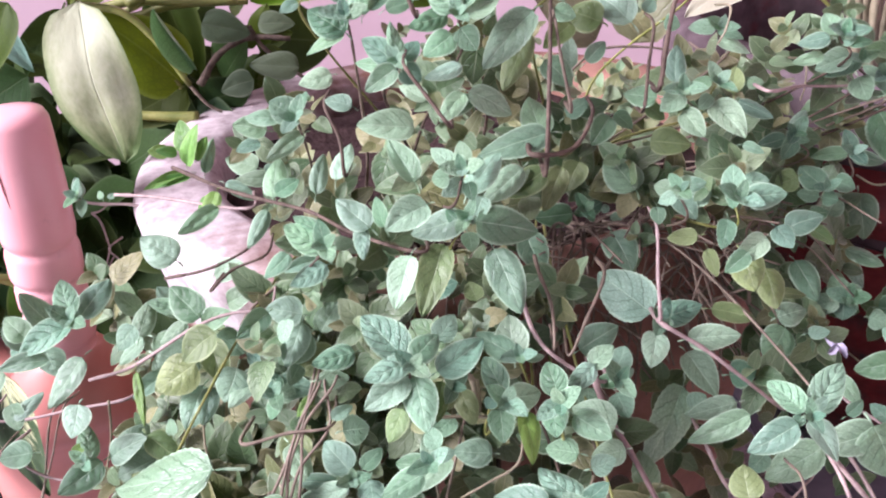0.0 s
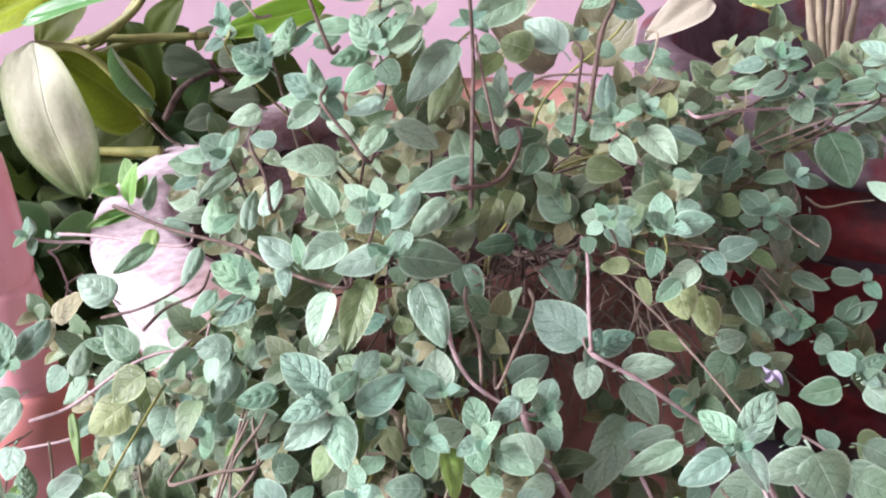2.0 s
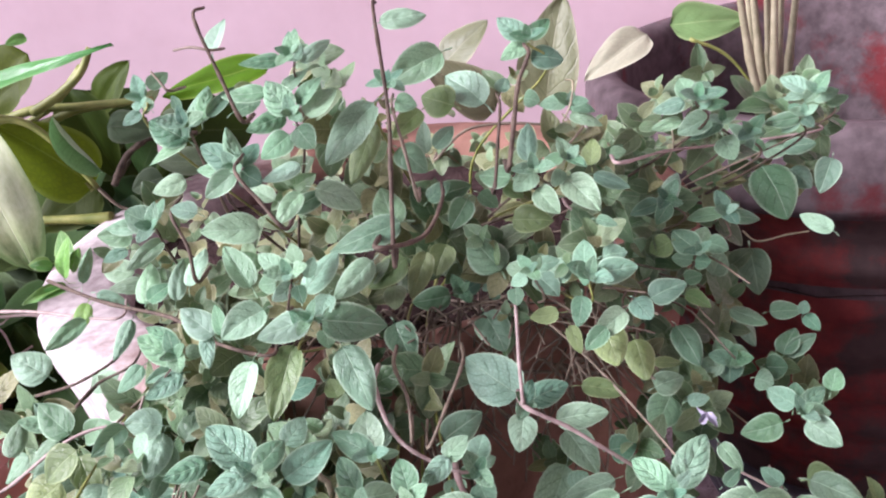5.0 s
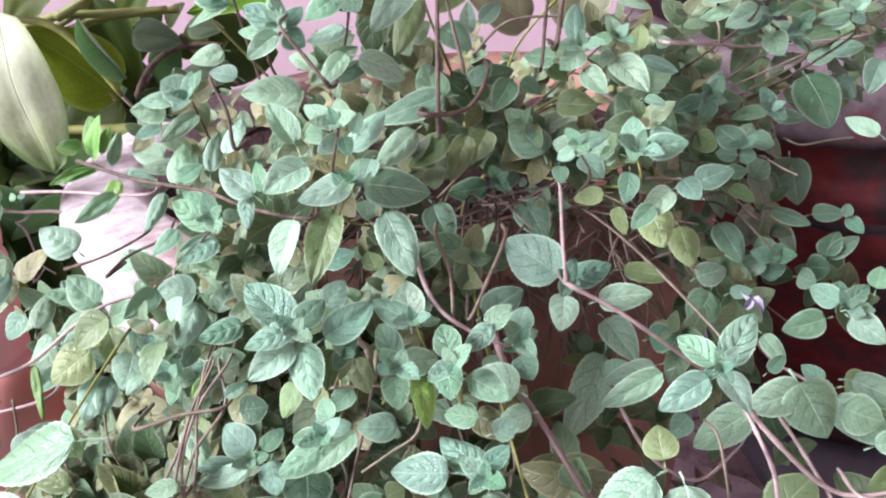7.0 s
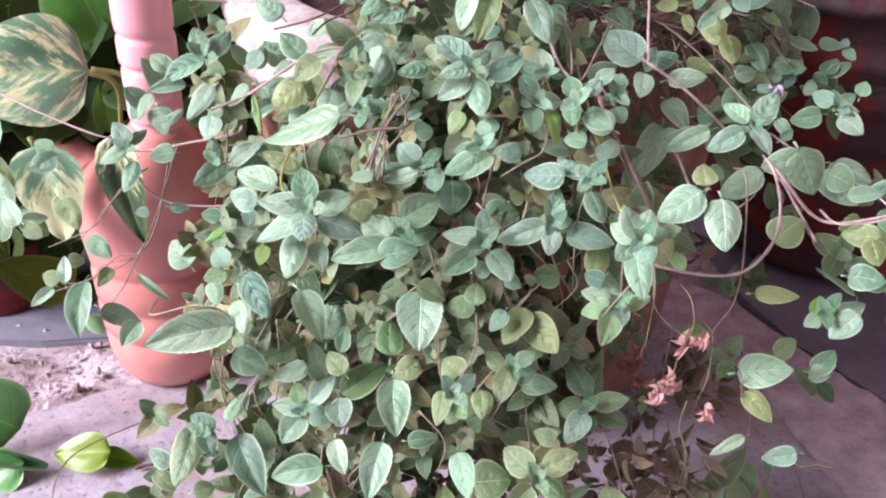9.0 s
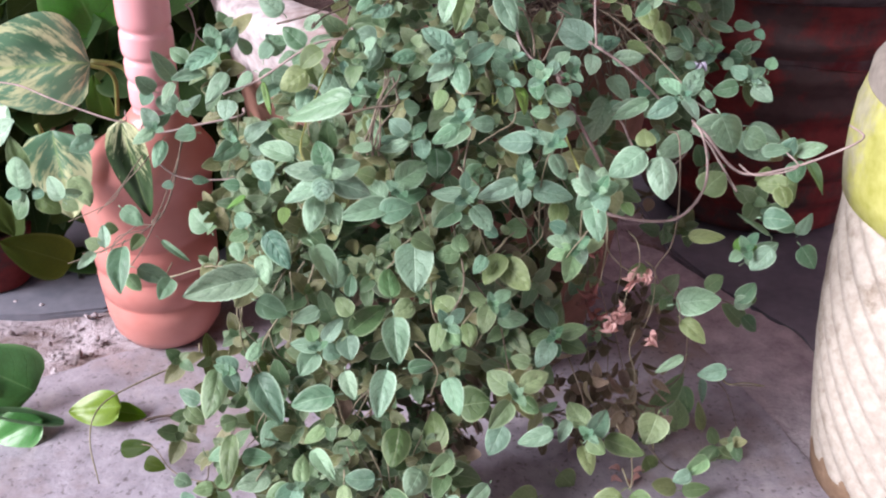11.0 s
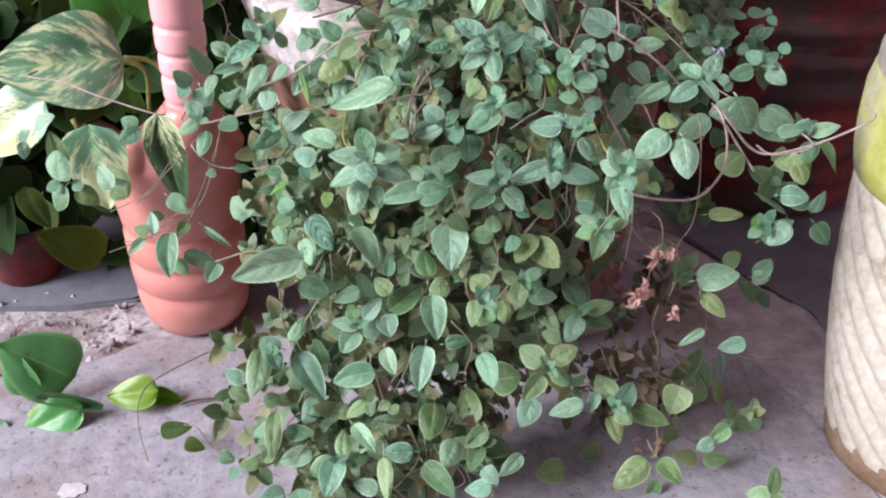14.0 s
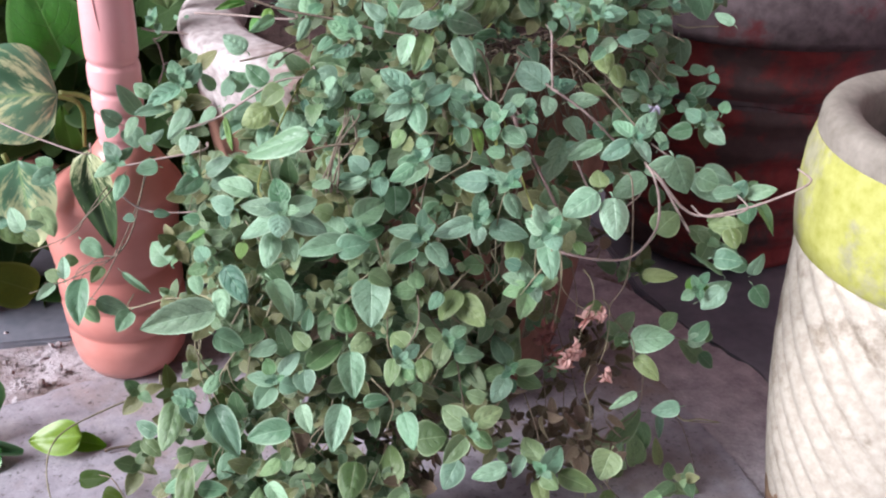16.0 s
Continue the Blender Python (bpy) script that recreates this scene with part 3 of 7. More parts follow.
for i in range(31):
    z = 0.01 + i * 0.0125
    q = 0.155 + 0.105 * (z / 0.39) ** 0.8
    prof.append((q + (0.005 if i % 4 in (1, 2) else -0.003), z))
part("body", lathe(prof, 80, 0.006), RED, red)
part("rim", lathe([(0.262, 0.385), (0.282, 0.392), (0.290, 0.405), (0.289, 0.452), (0.285, 0.468), (0.274, 0.474), (0.258, 0.472), (0.250, 0.46), (0.244, 0.38), (0.236, 0.27)], 80, 0.012), RED_RIM, red, "thick worn rim with remains of red paint")
bm = lathe([(0.0, 0.31), (0.08, 0.315), (0.16, 0.305), (0.240, 0.295)], 48)
for v in bm.verts:
    v.co.z += 0.016 * noise.noise(v.co * 24)
part("soil", bm, SOIL, red, "dry dark soil")

cream = thing("cement_pot", "cream cement pot with slanting ribs and yellow-green band", "plant pot", (0.476, 0.384, 0.0))


def slant(a, z):
    return 0.042 * (abs(math.sin(a * 11 + z * 80)) ** 0.9 - 0.6) if 0.03 < z < 0.325 else 0.0


prof = [(0.0, 0.003), (0.105, 0.003), (0.112, 0.012)] + [(0.114 + 0.029 * math.sin(min(1, z / 0.26) * math.pi / 2), z) for z in (0.02 + 0.00306 * i for i in range(101))]
part("body", lathe(prof, 270, 0.008, slant), CREAM, cream)
part("band", lathe([(0.142, 0.325), (0.148, 0.33), (0.151, 0.35), (0.152, 0.38), (0.151, 0.41), (0.146, 0.431)], 80, 0.008), YELLOW, cream, "yellow-green painted band")
part("rim", lathe([(0.146, 0.431), (0.145, 0.446), (0.141, 0.453), (0.133, 0.456), (0.116, 0.453), (0.111, 0.446), (0.108, 0.42), (0.105, 0.33)], 80, 0.012), plain("old_cement_rim", (0.15, 0.135, 0.11), (0.27, 0.245, 0.21), 24, 0.9, 0.15, 0.6, 0.003), cream, "bare grey cement rim")
part("soil", lathe([(0.0, 0.345), (0.06, 0.348), (0.104, 0.34)], 32, 0.02), SOIL, cream, "dark soil inside")
part("foot", lathe([(0.108, 0.0), (0.1165, 0.004), (0.119, 0.02), (0.1195, 0.035), (0.1165, 0.042)], 80, 0.03), MUD, cream, "mud-stained foot")

pink = thing("planter", "pink plastic planter with tall ringed neck on the floor", "planter", (-0.360, 0.728, 0.0))


def loft(rings, segs=64):
    """A skin over level rings (x, y, z, radius), closed at both ends."""
    bm = bmesh.new()
    rows = [[bm.verts.new((x + q * math.cos(2 * math.pi * j / segs), y + q * math.sin(2 * math.pi * j / segs), z)) for j in range(segs)] for x, y, z, q in rings]
    for a, b in zip(rows, rows[1:]):
        for j in range(segs):
            k = (j + 1) % segs
            bm.faces.new((a[j], a[k], b[k], b[j]))
    bm.faces.new(rows[0][::-1])
    bm.faces.new(rows[-1])
    return bm


rings = [(0, 0, z, q) for q, z in ((0.040, 0.004), (0.056, 0.010), (0.066, 0.026), (0.0705, 0.048), (0.0715, 0.064), (0.0675, 0.069), (0.0675, 0.073), (0.0725, 0.079), (0.0735, 0.104), (0.0695, 0.109), (0.0695, 0.113), (0.0735, 0.119), (0.0735, 0.148), (0.0697, 0.153), (0.0697, 0.157), (0.0730, 0.163))]
for i in range(19):     # the shoulder leans forward into the neck
    k = i / 18
    e = max(0.0, (k - 0.25) / 0.75)
    e = e * e * (3 - 2 * e)
    rings.append((0.040 * e, -0.062 * e, 0.17 + 0.166 * k, 0.0735 + 0.005 * math.sin(math.pi * min(1, k * 1.4)) - 0.049 * max(0.0, (k - 0.55) / 0.45) ** 1.1))
part("body", loft(rings), SALMON, pink, "salmon body with moulded rings")
tail = [(-0.035 - 0.105 * k, 0.030 + 0.095 * k, 0.185 + 0.055 * k ** 1.5, 0.036 * math.sqrt(max(0.02, 1 - k ** 2.5))) for k in (i / 12 for i in range(13))]
bm = bmesh.new()
last = None
for x, y, z, q in tail:     # a blunt tail lifted off the floor
    row = [bm.verts.new((x + q * 0.72 * math.cos(a), y + q * 0.72 * math.cos(a), z + q * math.sin(a))) for a in (2 * math.pi * j / 32 for j in range(32))]
    if last:
        for j in range(32):
            bm.faces.new((last[j], last[(j + 1) % 32], row[(j + 1) % 32], row[j]))
    last = row
bm.faces.new(last)
part("tail", bm, SALMON, pink, "blunt raised tail end")
prof = [(0.0, 0.030), (0.022, 0.034), (0.0242, 0.046), (0.0245, 0.050)]
for z0, z1, r in ((0.054, 0.083, 0.0240), (0.085, 0.109, 0.0245), (0.111, 0.139, 0.0254)):
    prof += [(r - 0.0012, z0), (r + 0.0008, z0 + 0.0022), (r + 0.0016, z0 + 0.006), (r + 0.0016, z1 - 0.006), (r + 0.0008, z1 - 0.0022), (r - 0.0012, z1)]
prof += [(0.0242, 0.141), (0.0262, 0.1435), (0.0270, 0.150), (0.0270, 0.18), (0.0258, 0.222), (0.0250, 0.235), (0.0225, 0.2405), (0.010, 0.243), (0.0, 0.243)]
part("neck", lathe(prof, 56), PINK, pink, "tall pink neck with moulded rings", m=Matrix.Translation((0.040, -0.062, 0.286)) @ Euler((radians(2.0), radians(2.0), 0)).to_matrix().to_4x4())

bm = bmesh.new()
tube(bm, [Vector((q * math.cos(a), q * math.sin(a), z)) for q, a, z in ((0.0243 + 0.0026 * math.sin(k * 3.1), radians(-106 + 22 * k * k), 0.236 - 0.084 * k) for k in (i / 14 for i in range(15)))], 0.0007, 0.0004, 5)
part("seam", bm, plain("seam_shadow", (0.34, 0.12, 0.12), (0.46, 0.18, 0.18), 60, 0.6), pink, "thin moulding seam", m=Matrix.Translation((0.040, -0.062, 0.286)) @ Euler((radians(2.0), radians(2.0), 0)).to_matrix().to_4x4())

# ---- mint: hand-set sprigs ----
mint = thing("mint_plant", "bushy trailing mint with grey-green crinkled leaves, spilling over its pot", "plant", (0.0, 0.72, 0.45))
MINT = mint.matrix_basis.translation.copy()
MESHES = {}
for kind, mat in LEAF.items():
    MESHES[kind] = []
    for s in range(6):
        rnd = random.Random(s + 10)
        crinkle = rnd.uniform(0.012, 0.021) if kind == young else rnd.uniform(0.004, 0.010)
        g = leaf_grid(25, 11, mint_outline, rnd.uniform(0.06, 0.24), rnd.uniform(0.03, 0.26), rnd.uniform(-0.30, 0.02), 0.02, crinkle, s, 0.2)
        MESHES[kind].append(grid_mesh("leaf", g, mat))
HEART_GRIDS = [leaf_grid(16, 7, mint_outline, 0.2 + 0.05 * s, 0.1, -0.15, 0.04, 0.03, s + 80) for s in range(3)]
MASS_GRIDS = [leaf_grid(13, 5, mint_outline, 0.1 + 0.05 * s, 0.08 + 0.07 * s, -0.1, 0.03, 0.012, s + 30, 0.25) for s in range(5)]
SMALL_GRIDS = [leaf_grid(16, 7, mint_outline, 0.12 + 0.05 * s, 0.08 + 0.05 * s, -0.12, 0.04, 0.010, s + 130, 0.25) for s in range(4)]
SPRIGS, BASES, EXTRA, HEARTS = [], [], {}, []
pick = random.Random(4)


def sprig(x, y, z):
    SPRIGS.append(Vector((x, y, z)))


def heart(c, axis, size):
    """The young crinkled leaves in the middle of a sprig."""
    side = axis.orthogonal().normalized()
    side.rotate(Matrix.Rotation(pick.uniform(0, 3.1), 3, axis))
    for k in range(4):
        d = side.copy()
        d.rotate(Matrix.Rotation(k * math.pi / 2 + pick.uniform(-0.25, 0.25), 3, axis))
        d = (d + axis * (0.55 + 0.5 * (k % 2))).normalized()
        m = turn_to(*c, math.degrees(math.atan2(d.y, d.x)), math.degrees(math.asin(d.z)), size * (1.0 - 0.3 * (k % 2)), 0.66, axis, pick.uniform(-0.2, 0.2))
        HEARTS.append(m)


def leaf(x, y, z, heading, rise, length, width, kind=usual):
    """One mint leaf; the smallest go into the joined foliage."""
    m = turn_to(x, y, z, heading, rise, length, width * 1.08, (pick.uniform(-0.35, 0.25), -0.72, 0.62), pick.uniform(-0.22, 0.22))
    BASES.append(Vector((x, y, z)))
    if kind == usual and z < 0.36 and (z * 7919 % 1) < 0.55:
        kind = mature
    if length < 0.0165:
        EXTRA.setdefault(young if kind == usual else kind, []).append(m)
        return
    ob = new("leaf", pick.choice(MESHES[kind]))
    ob.parent = mint
    ob.matrix_basis = Matrix.Translation(-MINT) @ m


leaf(-0.037, 0.512, 0.652, 63, 47, 0.0189, 0.60)
leaf(0.047, 0.532, 0.651, 1, 5, 0.0246, 0.47, pale)
sprig(0.003, 0.509, 0.643)
leaf(0.004, 0.507, 0.642, 102, 52, 0.0179, 0.55, young)
leaf(-0.003, 0.507, 0.644, -166, 7, 0.0211, 0.43, young)
leaf(0.006, 0.509, 0.641, 21, 26, 0.0191, 0.37, pale)
leaf(0.005, 0.511, 0.644, 37, 35, 0.0082, 0.69, young)
leaf(-0.031, 0.512, 0.629, 26, 1, 0.0135, 0.63, old)
sprig(-0.077, 0.516, 0.629)
leaf(-0.081, 0.514, 0.625, -146, -20, 0.0114, 0.55)
leaf(-0.076, 0.516, 0.625, 143, 58, 0.0080, 0.72, young)
leaf(-0.075, 0.517, 0.636, 46, 23, 0.0144, 0.59)
leaf(0.077, 0.547, 0.628, -165, -19, 0.0339, 0.54, pale)
leaf(-0.005, 0.504, 0.628, 26, 34, 0.0178, 0.48, pale)
leaf(-0.012, 0.497, 0.631, -176, 5, 0.0224, 0.44)
leaf(-0.043, 0.495, 0.623, 44, 29, 0.0222, 0.31)
sprig(0.125, 0.564, 0.623)
leaf(0.123, 0.562, 0.627, 153, 39, 0.0187, 0.67, young)
leaf(0.126, 0.566, 0.625, 22, 31, 0.0166, 0.57, young)
leaf(0.124, 0.565, 0.623, -155, -18, 0.0174, 0.63, young)
leaf(0.126, 0.563, 0.615, -5, -8, 0.0185, 0.77)
sprig(0.048, 0.515, 0.621)
leaf(0.047, 0.512, 0.624, 175, 2, 0.0114, 0.49)
leaf(0.049, 0.521, 0.623, 26, 29, 0.0088, 0.49)
leaf(0.049, 0.517, 0.623, -27, -29, 0.0092, 0.62)
leaf(0.050, 0.510, 0.614, -18, -10, 0.0118, 0.84)
sprig(0.001, 0.489, 0.618)
leaf(-0.001, 0.489, 0.621, 139, 48, 0.0212, 0.64, young)
leaf(-0.004, 0.495, 0.619, -156, -7, 0.0213, 0.52, young)
leaf(0.003, 0.494, 0.623, 29, 40, 0.0187, 0.51, young)
leaf(0.006, 0.492, 0.618, 27, 29, 0.0209, 0.59, pale)
leaf(0.002, 0.483, 0.615, -37, -47, 0.0137, 0.88)
leaf(-0.002, 0.483, 0.612, -145, -21, 0.0186, 0.73)
sprig(-0.055, 0.501, 0.617)
leaf(-0.056, 0.497, 0.612, 166, 34, 0.0223, 0.75, young)
leaf(-0.058, 0.501, 0.612, -144, -16, 0.0228, 0.52)
leaf(-0.054, 0.499, 0.618, 57, 45, 0.0245, 0.45, young)
leaf(-0.059, 0.507, 0.625, 127, 50, 0.0096, 0.53)
leaf(-0.047, 0.499, 0.620, 70, 51, 0.0181, 0.46, young)
leaf(0.039, 0.507, 0.616, -140, -29, 0.0403, 0.42, pale)
leaf(-0.037, 0.528, 0.615, 18, 11, 0.0158, 0.55)
leaf(0.037, 0.514, 0.603, -125, -44, 0.0342, 0.38, old)
leaf(0.062, 0.531, 0.602, -147, -25, 0.0212, 0.56, old)
sprig(-0.029, 0.475, 0.600)
leaf(-0.029, 0.474, 0.601, 157, 31, 0.0228, 0.53, young)
leaf(-0.028, 0.472, 0.602, 111, 60, 0.0215, 0.37, young)
leaf(-0.028, 0.478, 0.600, 47, 36, 0.0156, 0.69, young)
leaf(-0.028, 0.476, 0.598, -22, -29, 0.0118, 0.96)
leaf(-0.030, 0.471, 0.600, -161, -28, 0.0189, 0.56)
leaf(-0.032, 0.478, 0.598, 171, 11, 0.0196, 0.39)
leaf(0.002, 0.473, 0.599, -157, -7, 0.0201, 0.40)
leaf(0.080, 0.546, 0.598, 159, 20, 0.0199, 0.92, old)
leaf(0.097, 0.549, 0.596, 140, 31, 0.0305, 0.62, pale)
leaf(0.106, 0.557, 0.599, 48, 36, 0.0108, 0.72)
sprig(0.142, 0.538, 0.591)
leaf(0.141, 0.538, 0.594, 180, 1, 0.0150, 0.60)
leaf(0.142, 0.539, 0.592, -17, -15, 0.0152, 0.49)
leaf(0.142, 0.536, 0.587, -22, -16, 0.0186, 0.49)
leaf(0.002, 0.458, 0.590, -134, -26, 0.0191, 0.48)
leaf(0.121, 0.578, 0.588, -11, -14, 0.0098, 1.16)
leaf(0.067, 0.509, 0.587, 38, 29, 0.0168, 0.51)
leaf(-0.068, 0.519, 0.584, -152, -4, 0.0186, 0.64)
leaf(0.047, 0.529, 0.583, -40, -32, 0.0208, 0.72)
leaf(0.005, 0.488, 0.581, -2, -30, 0.0256, 0.49)
sprig(0.215, 0.553, 0.580)
leaf(0.212, 0.552, 0.582, 108, 45, 0.0153, 0.77, young)
leaf(0.214, 0.552, 0.582, 23, 33, 0.0132, 0.89, young)
leaf(0.216, 0.554, 0.578, -13, 13, 0.0086, 0.87, young)
leaf(0.208, 0.549, 0.582, -178, -7, 0.0182, 0.54)
leaf(0.220, 0.553, 0.576, -7, 8, 0.0136, 0.50)
leaf(0.223, 0.556, 0.582, -11, 12, 0.0107, 0.58)
leaf(-0.054, 0.476, 0.580, 172, 16, 0.0142, 0.68, young)
leaf(0.062, 0.532, 0.577, 94, 48, 0.0206, 0.44)
leaf(-0.017, 0.489, 0.577, 155, 25, 0.0168, 0.50)
leaf(-0.008, 0.483, 0.572, 24, 18, 0.0217, 0.45)
sprig(0.284, 0.562, 0.572)
leaf(0.281, 0.561, 0.575, 140, 25, 0.0176, 0.57, young)
leaf(0.280, 0.559, 0.577, 6, 32, 0.0168, 0.34)
leaf(0.282, 0.567, 0.572, 174, -9, 0.0124, 0.51)
leaf(0.284, 0.562, 0.570, -15, 17, 0.0151, 0.54)
leaf(0.292, 0.561, 0.566, -5, 16, 0.0127, 0.50)
leaf(0.206, 0.550, 0.571, 177, -10, 0.0172, 0.40)
leaf(-0.023, 0.468, 0.570, -166, 13, 0.0287, 0.52, pale)
sprig(-0.000, 0.407, 0.570)
leaf(-0.003, 0.404, 0.574, 141, 27, 0.0155, 0.54, young)
leaf(0.001, 0.401, 0.574, 128, 33, 0.0097, 0.68, young)
leaf(-0.006, 0.400, 0.571, -178, -1, 0.0079, 1.05)
leaf(-0.000, 0.408, 0.566, -145, -18, 0.0124, 0.62)
leaf(0.002, 0.404, 0.567, -72, -48, 0.0088, 0.76)
leaf(0.005, 0.414, 0.565, 61, 45, 0.0107, 0.57, young)
leaf(0.001, 0.416, 0.571, 103, 44, 0.0114, 0.64, pale)
sprig(0.136, 0.512, 0.569)
leaf(0.133, 0.507, 0.566, -142, -34, 0.0107, 0.68)
leaf(0.134, 0.507, 0.562, -50, -30, 0.0260, 0.62)
leaf(0.134, 0.512, 0.572, -172, -5, 0.0122, 0.53)
leaf(0.141, 0.519, 0.574, -167, -16, 0.0067, 0.88)
sprig(0.117, 0.508, 0.567)
leaf(0.115, 0.513, 0.572, 78, 51, 0.0222, 0.46)
leaf(0.118, 0.507, 0.568, -154, -28, 0.0155, 0.75)
leaf(0.118, 0.504, 0.559, -50, -36, 0.0181, 0.64)
leaf(0.105, 0.510, 0.565, 156, 5, 0.0186, 0.71)
sprig(-0.088, 0.511, 0.561)
leaf(-0.089, 0.508, 0.566, 178, 34, 0.0149, 0.99, young)
leaf(-0.090, 0.512, 0.564, 49, 45, 0.0158, 0.38)
leaf(-0.086, 0.512, 0.554, -143, -19, 0.0249, 0.36)
leaf(-0.022, 0.421, 0.561, 131, 44, 0.0248, 0.45, pale)
leaf(-0.017, 0.413, 0.553, -149, -15, 0.0229, 0.63)
sprig(0.232, 0.566, 0.560)
leaf(0.226, 0.563, 0.567, -171, -18, 0.0213, 0.60)
leaf(0.234, 0.566, 0.562, -177, -19, 0.0217, 0.47, young)
leaf(0.235, 0.570, 0.551, -72, -45, 0.0155, 0.88)
leaf(0.151, 0.529, 0.559, 77, 46, 0.0170, 0.62, old)
leaf(-0.100, 0.524, 0.559, -171, 10, 0.0190, 0.48)
leaf(0.150, 0.517, 0.558, -24, -17, 0.0206, 0.40)
leaf(0.045, 0.484, 0.558, -167, -9, 0.0389, 0.43)
leaf(0.042, 0.488, 0.555, 111, 47, 0.0234, 0.67, pale)
sprig(0.280, 0.570, 0.557)
leaf(0.280, 0.570, 0.557, 177, -3, 0.0206, 0.44)
leaf(0.280, 0.570, 0.559, 120, 29, 0.0092, 0.77, young)
leaf(0.282, 0.571, 0.556, -52, -27, 0.0088, 0.88, young)
leaf(0.279, 0.570, 0.555, -172, -27, 0.0113, 0.63)
leaf(0.102, 0.523, 0.557, -30, -34, 0.0131, 0.69, old)
leaf(0.002, 0.418, 0.556, 45, 33, 0.0256, 0.49, pale)
leaf(0.165, 0.553, 0.556, -18, 8, 0.0095, 0.83)
leaf(0.081, 0.515, 0.554, -135, -37, 0.0193, 0.65)
leaf(0.065, 0.534, 0.551, 15, 7, 0.0201, 0.61)
leaf(0.059, 0.530, 0.550, 13, 32, 0.0163, 0.57)
leaf(-0.110, 0.534, 0.549, -170, 17, 0.0194, 0.64)
leaf(-0.115, 0.535, 0.542, -147, -8, 0.0152, 0.58)
sprig(0.251, 0.575, 0.548)
leaf(0.249, 0.574, 0.550, 153, 28, 0.0108, 0.55, young)
leaf(0.248, 0.572, 0.551, 27, 37, 0.0107, 0.55, young)
leaf(0.251, 0.573, 0.550, -9, 5, 0.0100, 0.72, young)
leaf(0.251, 0.576, 0.548, -80, -49, 0.0085, 0.85, young)
leaf(0.249, 0.574, 0.548, -162, -23, 0.0071, 0.74, young)
leaf(0.256, 0.584, 0.541, -35, -28, 0.0101, 0.73)
leaf(0.030, 0.463, 0.548, -141, -23, 0.0270, 0.46, pale)
leaf(0.145, 0.484, 0.546, -26, -13, 0.0117, 0.49)
leaf(0.088, 0.543, 0.546, -30, -34, 0.0137, 0.69)
leaf(0.009, 0.439, 0.544, -118, -35, 0.0152, 0.69, pale)
leaf(-0.065, 0.469, 0.544, 70, 35, 0.0236, 0.41, pale)
leaf(-0.037, 0.412, 0.543, 114, 47, 0.0157, 0.45, young)
leaf(-0.045, 0.423, 0.538, 147, 31, 0.0224, 0.57, pale)
leaf(-0.050, 0.427, 0.537, -85, -44, 0.0167, 0.46, young)
sprig(0.001, 0.427, 0.537)
leaf(-0.000, 0.427, 0.539, -174, -11, 0.0273, 0.52, pale)
leaf(-0.001, 0.425, 0.535, 154, 40, 0.0120, 0.60, young)
leaf(0.005, 0.428, 0.536, 5, -15, 0.0319, 0.55)
leaf(0.104, 0.519, 0.537, -15, -2, 0.0227, 0.67, old)
sprig(0.107, 0.458, 0.533)
leaf(0.106, 0.460, 0.532, 172, 19, 0.0113, 0.85, pale)
leaf(0.105, 0.454, 0.533, -176, -23, 0.0093, 0.73, young)
leaf(0.107, 0.457, 0.534, 35, 38, 0.0101, 0.67, pale)
leaf(0.107, 0.458, 0.533, -35, -18, 0.0069, 0.87, pale)
leaf(0.110, 0.464, 0.533, -5, 11, 0.0127, 0.61, pale)
leaf(0.044, 0.496, 0.532, -159, -23, 0.0254, 0.58, old)
leaf(-0.026, 0.406, 0.531, -116, -42, 0.0260, 0.50, pale)
leaf(-0.078, 0.482, 0.531, 72, 49, 0.0230, 0.38, pale)
sprig(0.135, 0.454, 0.529)
leaf(0.134, 0.455, 0.532, 80, 46, 0.0163, 0.67)
leaf(0.135, 0.458, 0.535, -106, -39, 0.0129, 0.63, young)
leaf(0.139, 0.451, 0.531, -5, 6, 0.0204, 0.61)
leaf(0.131, 0.451, 0.520, -113, -47, 0.0160, 0.61)
leaf(0.279, 0.595, 0.529, -19, 14, 0.0195, 0.53)
leaf(0.301, 0.573, 0.528, -132, -42, 0.0233, 0.60)
leaf(0.055, 0.515, 0.526, -123, -40, 0.0276, 0.44, old)
leaf(0.147, 0.483, 0.525, -13, 11, 0.0130, 0.77)
leaf(-0.011, 0.430, 0.524, -114, -39, 0.0372, 0.41, old)
leaf(0.066, 0.526, 0.524, -126, -43, 0.0190, 0.74, old)
leaf(0.013, 0.426, 0.522, -64, -40, 0.0338, 0.48)
leaf(0.099, 0.467, 0.521, -89, -49, 0.0095, 0.83)
sprig(-0.069, 0.440, 0.520)
leaf(-0.070, 0.441, 0.519, 163, 25, 0.0245, 0.55, young)
leaf(-0.070, 0.443, 0.526, 155, 21, 0.0196, 0.41, young)
leaf(-0.070, 0.439, 0.511, -148, -11, 0.0211, 0.58, young)
leaf(-0.065, 0.437, 0.522, 22, 3, 0.0102, 0.79, young)
leaf(0.275, 0.623, 0.520, -23, 6, 0.0169, 0.74)
leaf(-0.107, 0.491, 0.519, -121, -36, 0.0238, 0.37)
leaf(-0.172, 0.585, 0.519, 116, 50, 0.0230, 0.57, fresh)
leaf(-0.184, 0.587, 0.519, -155, 13, 0.0133, 0.65, fresh)
leaf(-0.141, 0.522, 0.518, -115, -38, 0.0210, 0.45, fresh)
leaf(-0.137, 0.529, 0.520, -6, -30, 0.0202, 0.39, pale)
leaf(-0.088, 0.439, 0.518, -134, -21, 0.0173, 0.54)
